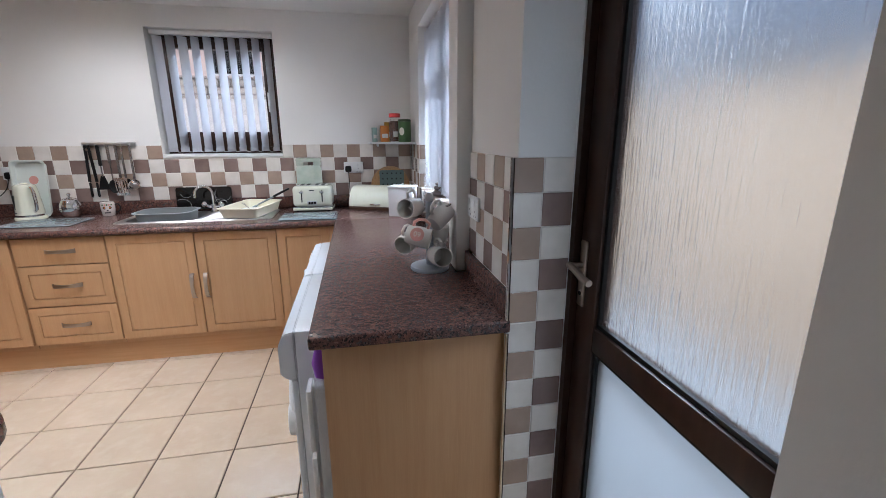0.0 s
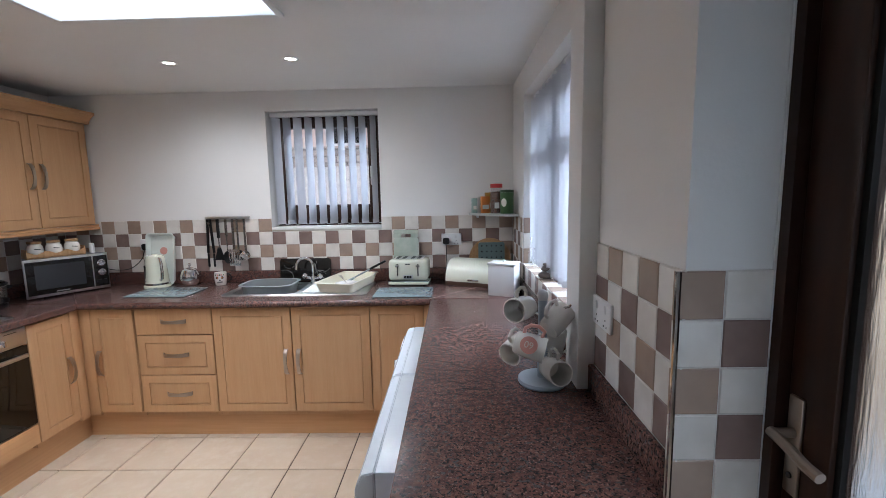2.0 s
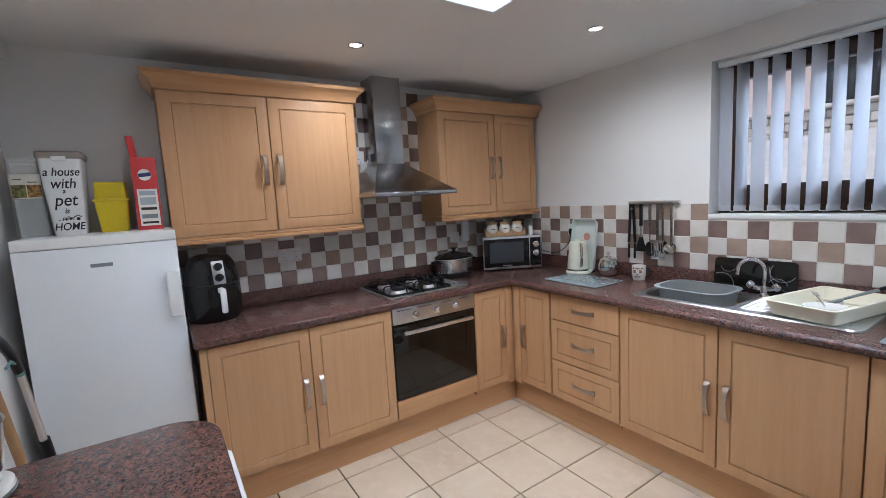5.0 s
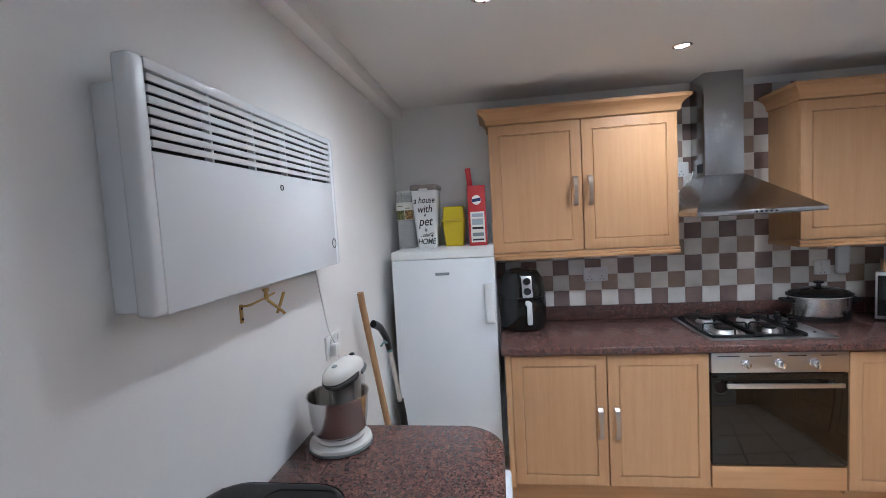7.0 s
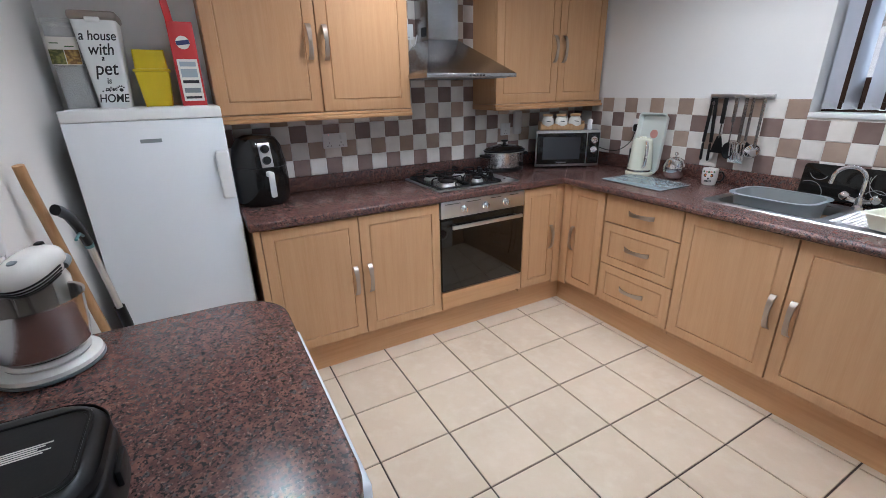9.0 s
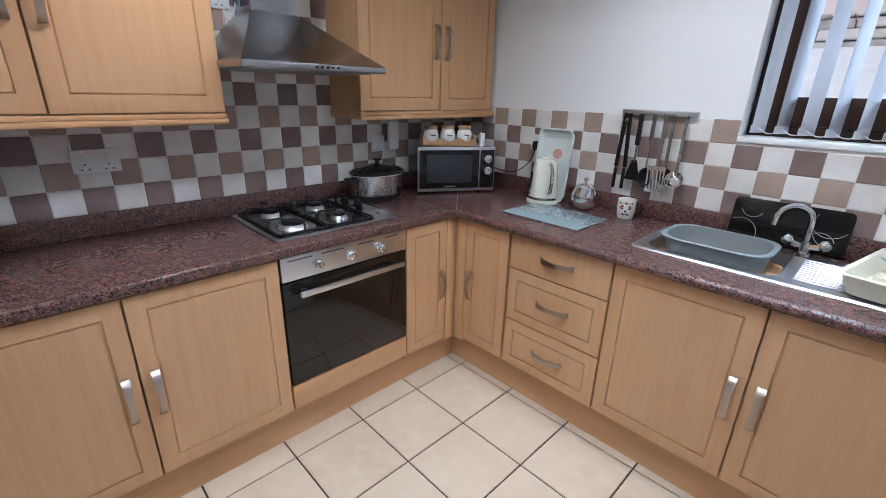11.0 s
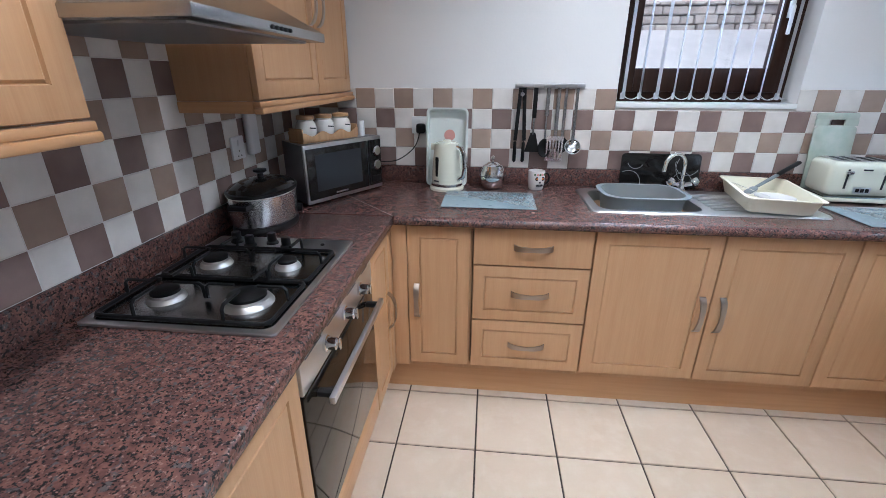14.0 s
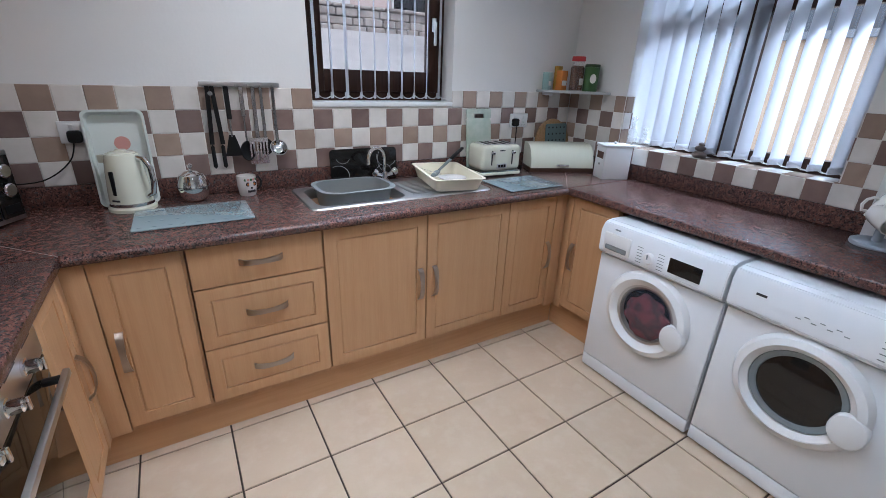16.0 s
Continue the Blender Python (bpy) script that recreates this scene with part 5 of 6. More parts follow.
for dx, dz, r, mt in ((-0.015, 0.058, 0.010, INK_AND_SHADE), (0.015, 0.058, 0.010, INK_AND_SHADE), (-0.015, 0.058, 0.005, ORANGE), (0.015, 0.058, 0.005, ORANGE), (0, 0.040, 0.005, INK_AND_SHADE)):
    part("painted_spot", moved(lathe([(0, 0), (r, 0), (r, 0.0012), (0, 0.0014)], 14), pose(dx, -math.sqrt(max(0.0421 ** 2 - dx * dx, 0)) - (0.001 if mt is ORANGE else 0), dz, 90, 0, 0)), mt, sk)
for k in range(6):
    part("painted_tooth", cuboid(-0.0175 + k * 0.006, -0.014 + k * 0.006, -0.0425, -0.037, 0.020, 0.030), INK_AND_SHADE, sk)
for k in range(5):
    part("painted_petal", moved(lathe([(0, 0), (0.006, 0), (0.006, 0.001), (0, 0.0012)], 10), pose(-0.024 + k * 0.012, -math.sqrt(0.0421 ** 2 - (-0.024 + k * 0.012) ** 2), 0.078, 90, 0, 0)), PINK if k % 2 else GREEN, sk)

rail = thing("utensil_rail", pose(-1.913, NORTH, 1.385), "steel utensil rail fixed to the tiles", "utensil rail")
part("bar", cuboid(0, 0.334, -0.022, -0.0005, 0.0, 0.022, 0.003), STEEL, rail)
for k in range(6):
    part("peg", tube([(0.037 + k * 0.052, -0.022, 0.006), (0.037 + k * 0.052, -0.036, 0.004), (0.037 + k * 0.052, -0.038, 0.012)], 0.0028, 6), STEEL, rail)


def utensil(name, x, label, parts):
    u = thing(name, pose(x, NORTH - 0.036, 1.388), label, "utensil", "utensils on the rail")
    for nm, b, mt in parts:
        part(nm, b, mt, u)


def stem(z0, z1, w=0.006, t=0.0018, x=0):
    return cuboid(x - w, x + w, -t, t, z1, z0, 0.0015, 1)


utensil("tongs", -1.876, "black and steel kitchen tongs hanging from the rail", [
    ("arm", moved(joined(stem(0.0, -0.25, 0.009, 0.004, 0)), pose(-0.009, 0, 0, 0, 3, 0)), BLACK), ("arm", moved(stem(0.0, -0.25, 0.009, 0.004), pose(0.009, 0, 0, 0, -3, 0)), BLACK),
    ("tip", moved(lathe([(0, 0), (0.009, 0.01), (0.008, 0.10), (0, 0.11)], 10, 0.5), pose(-0.022, 0, -0.36)), BLACK), ("tip", moved(lathe([(0, 0), (0.009, 0.01), (0.008, 0.10), (0, 0.11)], 10, 0.5), pose(0.020, 0, -0.36)), BLACK),
    ("hinge", moved(lathe([(0, 0), (0.010, 0), (0.010, 0.012), (0, 0.012)], 14), pose(0, 0.006, -0.03, 90, 0, 0)), UTENSIL_STEEL)])
utensil("fish_slice", -1.812, "black nylon fish slice hanging from the rail", [
    ("handle", joined(stem(0.0, -0.14, 0.010, 0.006)), BLACK), ("shaft", stem(-0.13, -0.22, 0.004, 0.002), UTENSIL_STEEL),
    ("blade", moved(prism([(-0.012, 0), (0.012, 0), (0.038, -0.095), (-0.038, -0.095)], -0.0015, 0.0015), pose(0, 0, -0.21, 90, 0, 0)), BLACK)])
utensil("serving_spoon", -1.752, "black nylon serving spoon hanging from the rail", [
    ("handle", stem(0.0, -0.13, 0.009, 0.004), UTENSIL_STEEL), ("shaft", stem(-0.12, -0.24, 0.004, 0.002), UTENSIL_STEEL),
    ("bowl", moved(lathe([(0, 0.0), (0.02, 0.003), (0.032, 0.014), (0.030, 0.015), (0.018, 0.006), (0, 0.003)], 20, 1.45), pose(0, 0.012, -0.285, 90, 0, 0)), BLACK)])
BLADE = pose(0, -0.008, -0.225, 96, 0, 0)
utensil("slotted_turner", -1.702, "steel slotted turner hanging from the rail", [("handle", stem(0.0, -0.24, 0.0085, 0.003), UTENSIL_STEEL)]
        + [("blade_strip", moved(cuboid(-0.040 + 0.0145 * k, -0.032 + 0.0145 * k, -0.109, -0.02, -0.0012, 0.0012), BLADE), SATIN) for k in range(6)]
        + [("blade_end", moved(cuboid(-0.042, 0.042, a, b, -0.0013, 0.0013), BLADE), SATIN) for a, b in ((-0.125, -0.108), (-0.021, 0.0))])
utensil("pasta_spoon", -1.668, "black pasta spoon hanging behind the turner", [
    ("handle", stem(0.0, -0.24, 0.007, 0.003), UTENSIL_STEEL),
    ("bowl", moved(lathe([(0, 0.0), (0.02, 0.003), (0.033, 0.014), (0.031, 0.015), (0.018, 0.006), (0, 0.003)], 20, 1.2), pose(0, 0.022, -0.27, 90, 0, 0)), BLACK)])
utensil("ladle", -1.615, "steel ladle hanging from the rail", [
    ("handle", stem(0.0, -0.26, 0.007, 0.003), UTENSIL_STEEL),
    ("bowl", moved(lathe([(0, -0.028), (0.022, -0.024), (0.036, -0.010), (0.040, 0.004), (0.037, 0.004), (0.020, -0.020), (0, -0.024)], 24), pose(0, -0.014, -0.275, 60, 0, 0)), CHROME)])

mw = thing("microwave", pose(-2.785, 3.022, ZT, 0, 0, 60), "black microwave with silver trim standing across the corner", "microwave")
part("body", prism([(0, 0.012), (0.455, 0.012), (0.40, 0.225), (0.06, 0.225)], 0.012, 0.262, 0.003), material("dark_grey_enamel", (0.10, 0.10, 0.105), 0.3, bump=0.02), mw)
part("fascia", cuboid(0, 0.455, 0, 0.012, 0.012, 0.262, 0.003), STEEL, mw)
mdoor = part("door", cuboid(0.008, 0.358, -0.006, 0.0, 0.03, 0.246, 0.002), BLACK_GLASS, mw, "black glass door")
part("window", cuboid(0.05, 0.315, -0.0068, -0.0058, 0.062, 0.220, 0), material("microwave_window", (0.03, 0.032, 0.036), 0.12), mdoor)
mpanel = part("control_panel", cuboid(0.366, 0.448, -0.006, 0.0, 0.030, 0.246, 0.002), BLACK_GLASS, mw)
for z in (0.195, 0.128):
    part("knob", moved(lathe([(0, 0), (0.026, 0), (0.024, 0.014), (0.019, 0.018), (0, 0.018)], 26), pose(0.407, -0.006, z, 90, 0, 0)), CHROME, mpanel, "silver rotary knob")
part("door_button", cuboid(0.378, 0.438, -0.0075, -0.006, 0.045, 0.075, 0.002), BLACK, mpanel)
part("badge", cuboid(0.15, 0.22, -0.0072, -0.006, 0.038, 0.044), STEEL, mdoor)
for fx, fy in ((0.08, 0.04), (0.38, 0.04), (0.12, 0.19), (0.34, 0.19)):
    part("foot", moved(lathe([(0, 0), (0.012, 0), (0.012, 0.013), (0, 0.013)], 10), pose(fx, fy, 0)), BLACK, mw)
caddy = thing("canister_tray", pose(-2.785, 3.022, ZT + 0.2625, 0, 0, 60) @ pose(0.19, 0.085, 0), "small wooden tray with scalloped front on the microwave", "tray")
part("base", cuboid(-0.155, 0.155, -0.045, 0.045, 0, 0.008, 0.001), WOOD, caddy)
sc = [(-0.155, 0.008)] + [(-0.155 + 0.31 * k / 30, 0.045 - 0.018 * (0.5 + 0.5 * math.cos(2 * math.pi * 3 * k / 30 + math.pi))) for k in range(31)] + [(0.155, 0.008)]
for y in (-0.049, 0.045):
    part("rail", moved(prism(sc, -0.004, 0), pose(0, y, 0, 90, 0, 0)), WOOD, caddy)
for x in (-0.155, 0.148):
    part("end", cuboid(x, x + 0.007, -0.045, 0.045, 0.008, 0.06, 0.002), WOOD, caddy)
for k in range(3):
    can = thing("canister", pose(-2.785, 3.022, ZT + 0.271, 0, 0, 60) @ pose(0.19 + (k - 1) * 0.098, 0.085, 0), "white ceramic canister with a wooden lid", "canister", "kitchen canisters")
    part("jar", lathe([(0, 0), (0.030, 0), (0.042, 0.015), (0.045, 0.045), (0.040, 0.07), (0.032, 0.08), (0.035, 0.086), (0, 0.086)], 28), CERAMIC, can)
    part("lid", lathe([(0, 0.087), (0.037, 0.087), (0.037, 0.099), (0.034, 0.102), (0, 0.102)], 28), WOOD, can, "pale wooden lid")
    part("script", moved(cuboid(-0.016, 0.016, -0.001, 0.0, -0.0025, 0.0025), pose(0, -0.0450, 0.052, 0, 8, 0)), INK_AND_SHADE, can)
tb = thing("white_timer", pose(-2.785, 3.022, ZT + 0.2625, 0, 0, 60) @ pose(0.39, 0.06, 0), "small white cylinder on top of the microwave", "bottle")
part("body", lathe([(0, 0), (0.016, 0), (0.016, 0.066), (0.013, 0.07), (0, 0.07)], 20), WHITE_P, tb)

sl = thing("slow_cooker", pose(-2.862, 2.80, ZT, 0, 0, 90), "oval stainless slow cooker with black lid and handles", "slow cooker")
part("base", lathe([(0, 0), (0.148, 0), (0.152, 0.012), (0.145, 0.026), (0, 0.026)], 40, 0.72), BLACK, sl)
part("body", lathe([(0.140, 0.026), (0.150, 0.032), (0.152, 0.13), (0.146, 0.136), (0.13, 0.136)], 40, 0.72), SATIN, sl)
part("rim", lathe([(0.13, 0.134), (0.158, 0.136), (0.160, 0.146), (0.152, 0.150), (0.13, 0.150)], 40, 0.72), BLACK, sl)
part("pot_rim", lathe([(0.150, 0.1365), (0.1555, 0.1365), (0.1555, 0.132), (0.150, 0.131)], 40, 0.72), CERAMIC, sl, "pale ceramic pot rim")
part("lid", lathe([(0.152, 0.150), (0.14, 0.160), (0.09, 0.176), (0.03, 0.184), (0, 0.185)], 40, 0.72), BLACK_GLASS, sl, "dark glass lid")
part("lid_knob", lathe([(0, 0.184), (0.012, 0.184), (0.010, 0.196), (0.024, 0.204), (0.024, 0.212), (0, 0.215)], 20), BLACK, sl)
for s in (-1, 1):
    part("handle", tube([(s * 0.148, -0.03, 0.11), (s * 0.178, -0.03, 0.112), (s * 0.178, 0.03, 0.112), (s * 0.148, 0.03, 0.11)], 0.010, 8), BLACK, sl)
part("dial", moved(lathe([(0, 0), (0.018, 0), (0.016, 0.016), (0, 0.018)], 18), pose(0.07, -0.097, 0.05, 90, 0, 20)), BLACK, sl)

af = thing("air_fryer", pose(-2.835, 1.172, ZT, 0, 0, 90) @ Matrix.Scale(1.12, 4), "glossy black air fryer with silver dials and handle", "air fryer")
part("body", lathe([(0, 0), (0.105, 0), (0.118, 0.02), (0.124, 0.10), (0.120, 0.20), (0.106, 0.27), (0.085, 0.305), (0.05, 0.318), (0, 0.32)], 40), BLACK_GLASS, af)
part("control_plate", moved(cuboid(-0.026, 0.026, -0.006, 0, -0.055, 0.055, 0.004), pose(0.02, -0.110, 0.235, -14, 0, 8)), STEEL, af)
for z, y in ((0.262, -0.110), (0.212, -0.121)):
    part("dial", moved(lathe([(0, 0), (0.019, 0), (0.017, 0.016), (0, 0.018)], 22), pose(0.02, y, z, 76, 0, 8)), BLACK, af)
part("drawer_handle", moved(joined(cuboid(-0.013, 0.013, -0.055, -0.035, 0.05, 0.165, 0.008, 2), cuboid(-0.012, 0.012, -0.04, 0.01, 0.14, 0.165, 0.006, 2)), pose(0.02, -0.115, 0, 0, 0, 8)), WHITE_P, af, "pale grey pull handle")
part("drawer_seam", tube([(0.1215 * math.cos(a), 0.1215 * math.sin(a), 0.178) for a in (2 * math.pi * k / 36 for k in range(36))], 0.0015, 5, 1, True), INK_AND_SHADE, af)

ts = thing("toaster", pose(-0.385, 3.425, ZT, 0, 0, -4), "cream four-slice toaster with chrome levers", "toaster")
part("base", cuboid(-0.14, 0.14, -0.09, 0.09, 0.008, 0.028, 0.006), CREAM, ts)
part("chrome_band", cuboid(-0.139, 0.139, -0.089, 0.089, 0.029, 0.034), CHROME, ts)
part("body", cuboid(-0.138, 0.138, -0.088, 0.088, 0.035, 0.185, 0.026, 4), CREAM, ts)
part("top_plate", cuboid(-0.105, 0.105, -0.06, 0.06, 0.185, 0.188, 0.001), STEEL, ts)
# Black bars paint the shade inside the bread slots.
for x in (-0.075, -0.03, 0.03, 0.075):
    part("slot", cuboid(x - 0.012, x + 0.012, -0.055, 0.055, 0.1882, 0.1892), INK_AND_SHADE, ts)
for x in (-0.072, 0.072):
    part("slide", cuboid(x - 0.004, x + 0.004, -0.0895, -0.087, 0.07, 0.155), INK_AND_SHADE, ts)
    part("lever", cuboid(x - 0.014, x + 0.014, -0.105, -0.088, 0.135, 0.150, 0.004), CHROME, ts)
pl = part("control_plate", cuboid(-0.035, 0.035, -0.0905, -0.087, 0.050, 0.078, 0.002), STEEL, ts)
for k in range(3):
    part("button", cuboid(-0.026 + k * 0.019, -0.012 + k * 0.019, -0.0935, -0.0905, 0.056, 0.072, 0.001), BLACK, pl)
part("badge", cuboid(-0.018, 0.018, -0.0892, -0.0875, 0.150, 0.157), INK_AND_SHADE, ts)
for x in (-0.11, 0.11):
    for y in (-0.065, 0.065):
        part("foot", moved(lathe([(0, 0), (0.01, 0), (0.01, 0.009), (0, 0.009)], 10), pose(x, y, 0)), BLACK, ts)
gt = thing("glass_chopping_board", pose(-0.42, NORTH - 0.056, ZT, -6, 0, 0), "pale green board with hand hole leaning behind the toaster", "chopping board")
bmb = joined(moved(prism(rounded(-0.092, 0.092, 0, 0.32, 0.022, 4), -0.004, 0.004, 0.001), pose(0, 0, 0, 90, 0, 0)), moved(prism(rounded(-0.092, 0.092, 0.345, 0.376, 0.012, 4), -0.004, 0.004, 0.001), pose(0, 0, 0, 90, 0, 0)),
             cuboid(-0.092, -0.035, -0.004, 0.004, 0.318, 0.348), cuboid(0.035, 0.092, -0.004, 0.004, 0.318, 0.348))
part("board", bmb, material("pale_board", (0.40, 0.46, 0.38), 0.25, grain=[(14, (0.52, 0.54, 0.47), 0.7, 0.4, 0.65, (1, 1, 1))]), gt)

br = thing("bread_bin", pose(-0.135, 3.362, ZT, 0, 0, -24), "cream roll-top bread bin on a dark base", "bread bin")
part("base", cuboid(0, 0.42, 0.0, 0.19, 0.0, 0.028, 0.003), material("dark_wood", (0.07, 0.035, 0.02), 0.4, bump=0.05), br)
prof = [(0.004, 0.028), (0.004, 0.05), (0.012, 0.085), (0.035, 0.128), (0.07, 0.158), (0.11, 0.170), (0.186, 0.170), (0.186, 0.028)]
bm = bmesh.new()
sides = [[bm.verts.new((x, y, z)) for y, z in prof] for x in (0.003, 0.417)]
for k in range(len(prof)):
    j = (k + 1) % len(prof)
    bm.faces.new((sides[0][k], sides[0][j], sides[1][j], sides[1][k]))
bm.faces.new(sides[0])
bm.faces.new(sides[1][::-1])
bmesh.ops.recalc_face_normals(bm, faces=bm.faces[:])
part("roll_top", bm, CREAM, br)
part("handle", cuboid(0.17, 0.25, -0.008, 0.006, 0.040, 0.052, 0.004), CHROME, br, "small chrome lip handle")
rb = thing("round_wooden_board", pose(0.195, NORTH - 0.046, ZT + 0.154, 84, 0, 0), "round wooden board leaning behind the bread bin", "chopping board")
part("disc", lathe([(0, -0.008), (0.150, -0.008), (0.152, 0), (0.150, 0.008), (0, 0.008)], 44), WOOD, rb)
tl = thing("teal_dotted_board", pose(0.205, NORTH - 0.085, ZT + 0.002, -5, 0, 0), "teal dotted plastic board leaning on the wooden board", "chopping board")
part("board", moved(prism(rounded(-0.095, 0.095, 0, 0.275, 0.015, 4), -0.004, 0.004, 0.001), pose(0, 0, 0, 90, 0, 0)), material("teal_grey_board", (0.13, 0.19, 0.19), 0.35), tl)
for i in range(5):
    for j in range(6):
        part("dot", moved(lathe([(0, 0), (0.006, 0), (0.006, 0.001), (0, 0.001)], 8), pose(-0.07 + i * 0.035, -0.0042, 0.04 + j * 0.042, 90, 0, 0)), INK_AND_SHADE, tl)
wbx = thing("white_storage_box", pose(0.240, 3.050, ZT, 0, 0, -24) @ Matrix.Scale(1.15, 4), "white painted storage box with a slot in its side", "storage box")
part("body", cuboid(-0.073, 0.073, -0.053, 0.053, 0, 0.165, 0.003), WHITE_P, wbx)
part("lid", cuboid(-0.077, 0.077, -0.057, 0.057, 0.166, 0.178, 0.003), WHITE_P, wbx)
part("lid_knob", moved(lathe([(0, 0), (0.006, 0), (0.010, 0.010), (0, 0.014)], 14), pose(0, 0, 0.178)), WHITE_P, wbx)
part("slot", cuboid(-0.0738, -0.0728, -0.034, 0.034, 0.105, 0.140), material("slot_brown", (0.10, 0.05, 0.035), 0.8), wbx)
part("label_mark", cuboid(-0.0738, -0.0728, -0.006, 0.006, 0.070, 0.080), INK_AND_SHADE, wbx)

# corner shelf and its goods
shelf = thing("corner_shelf", pose(0, 0, 1.384), "pale corner shelf fixed across two tiled walls", "shelf")
part("board", prism([(0.045, NORTH - 0.001), (0.045, 3.52), (0.30, 3.245), (EAST - 0.001, 3.245), (EAST - 0.001, NORTH - 0.001)], 0, 0.016, 0.004), material("shelf_grey", (0.46, 0.47, 0.46), 0.35, bump=0.03), shelf)
part("bracket", cuboid(0.10, 0.115, 3.50, NORTH - 0.001, -0.018, 0, 0.002), WHITE_P, shelf)
ZS = 1.4003
for x, y, w, d, h, mt, lb in ((0.085, 3.535, 0.035, 0.05, 0.105, material("pale_teal_card", (0.30, 0.42, 0.38), 0.5), "small pale teal carton on the shelf"), (0.158, 3.480, 0.058, 0.045, 0.118, ORANGE, "orange food carton on the shelf"), (0.185, 3.545, 0.045, 0.03, 0.145, material("mustard_card", (0.45, 0.26, 0.04), 0.5), "mustard yellow carton on the shelf")):
    cb = thing("carton", pose(x, y, ZS, 0, 0, 8), lb, "carton")
    part("box", cuboid(-w / 2, w / 2, -d / 2, d / 2, 0, h, 0.002), mt, cb)
    part("print", cuboid(-w / 2 + 0.006, w / 2 - 0.006, -d / 2 - 0.0006, -d / 2, h * 0.25, h * 0.5), PAPER, cb)
jr = thing("coffee_jar", pose(0.232, 3.425, ZS), "glass jar of brown coffee with a red lid", "jar")
part("contents", lathe([(0, 0.004), (0.040, 0.004), (0.041, 0.138), (0.03, 0.15), (0, 0.15)], 28), SPICE, jr)
part("glass", lathe([(0, 0), (0.042, 0), (0.043, 0.14), (0.036, 0.165), (0.036, 0.178)], 28), JAR_GLASS, jr)
part("lid", lathe([(0, 0.205), (0.040, 0.203), (0.042, 0.198), (0.042, 0.176), (0, 0.176)], 28), RED, jr, "red screw lid")
part("label", cuboid(-0.016, 0.016, -0.0445, -0.040, 0.035, 0.075), PAPER, jr)
gtn = thing("green_tin", pose(0.298, 3.365, ZS), "dark green round tin with a pale emblem", "tin")
part("tin", lathe([(0, 0), (0.045, 0), (0.046, 0.003), (0.046, 0.143), (0, 0.143)], 32), GREEN, gtn)
part("lid", lathe([(0, 0.162), (0.044, 0.160), (0.047, 0.156), (0.047, 0.1435), (0, 0.1435)], 32), material("dark_green_lid", (0.03, 0.06, 0.025), 0.3), gtn)
part("emblem", moved(lathe([(0, 0), (0.020, 0), (0.019, 0.002), (0, 0.003)], 18, 1.4), pose(-0.025, -0.0385, 0.075, 90, 0, -32)), PAPER, gtn)

# sill goods
peb = thing("pebble_stack", pose(0.408, 2.63, BZ0 + 0.0005), "three grey pebbles stacked on the tiled sill", "ornament")
for k, (r, z, dx) in enumerate(((0.038, 0.020, 0), (0.028, 0.054, 0.004), (0.016, 0.077, 0.0))):
    sb = bmesh.new()
    bmesh.ops.create_icosphere(sb, subdivisions=3, radius=r)
    for v in sb.verts:
        v.co *= 1 + 0.12 * noise.noise(v.co * 30 + Vector((k * 5, 0, 0)))
        v.co.z *= 0.56
    part("pebble", moved(sb, pose(dx, dx, z)), STONE, peb)
for x, y, r, h, neck in ((0.42, 3.075, 0.028, 0.10, 0.013), (0.43, 2.995, 0.042, 0.045, 0.012)):
    gl = thing("glass_decanter", pose(x, y, BZ0 + 0.0005), "clear glass decanter on the tiled sill", "decanter")
    part("bottle", lathe([(0, 0), (r, 0), (r, h * 0.75), (r * 0.7, h), (neck, h + 0.012), (neck, h + 0.04), (neck + 0.004, h + 0.043)], 24), CLEAR_P, gl)
    part("stopper", lathe([(0, h + 0.042), (neck, h + 0.042), (neck * 0.6, h + 0.05), (neck * 1.5, h + 0.07), (0, h + 0.085)], 20), CLEAR_P, gl)

# mug tree
mt = thing("mug_tree", pose(0.215, 1.775, ZT), "blue-grey mug tree holding several mugs", "mug tree")
part("base", lathe([(0, 0), (0.076, 0), (0.080, 0.006), (0.078, 0.016), (0.07, 0.02), (0, 0.02)], 40), BLUEGREY, mt)
part("pole", lathe([(0.016, 0.02), (0.015, 0.28), (0, 0.28)], 20), BLUEGREY, mt)
part("finial", lathe([(0, 0.28), (0.014, 0.28), (0.019, 0.292), (0.016, 0.308), (0.006, 0.314), (0, 0.315)], 20), STEEL, mt)
ARMS = [(200, 0.235), (330, 0.245), (255, 0.165), (20, 0.15), (190, 0.085), (310, 0.105)]
for a, z in ARMS:
    c, s = math.cos(radians(a)), math.sin(radians(a))
    part("arm", tube([(0.012 * c, 0.012 * s, z), (0.085 * c, 0.085 * s, z + 0.022), (0.092 * c, 0.092 * s, z + 0.03)], 0.004, 8), CHROME, mt)
# each mug: its middle, the way its mouth points, label
MUGS = [((0.140, 1.742, 1.172), (-0.62, -0.78, 0.05), "plain white mug hanging on the mug tree"), ((0.255, 1.752, 1.130), (0.62, 0.42, 0.52), "large white mug hanging on the mug tree"),
        ((0.156, 1.672, 1.072), (0.90, -0.30, -0.22), "white birthday mug with a pink 60 and pink handle"), ((0.128, 1.762, 1.035), (-0.60, -0.75, -0.25), "plain white mug low on the mug tree"),
        ((0.238, 1.702, 0.982), (0.22, -0.95, 0.12), "white mug with its open mouth turned out"),
        ((0.258, 1.800, 1.045), (-0.15, 0.25, -0.90), "plain white mug hanging upside down at the back of the tree")]
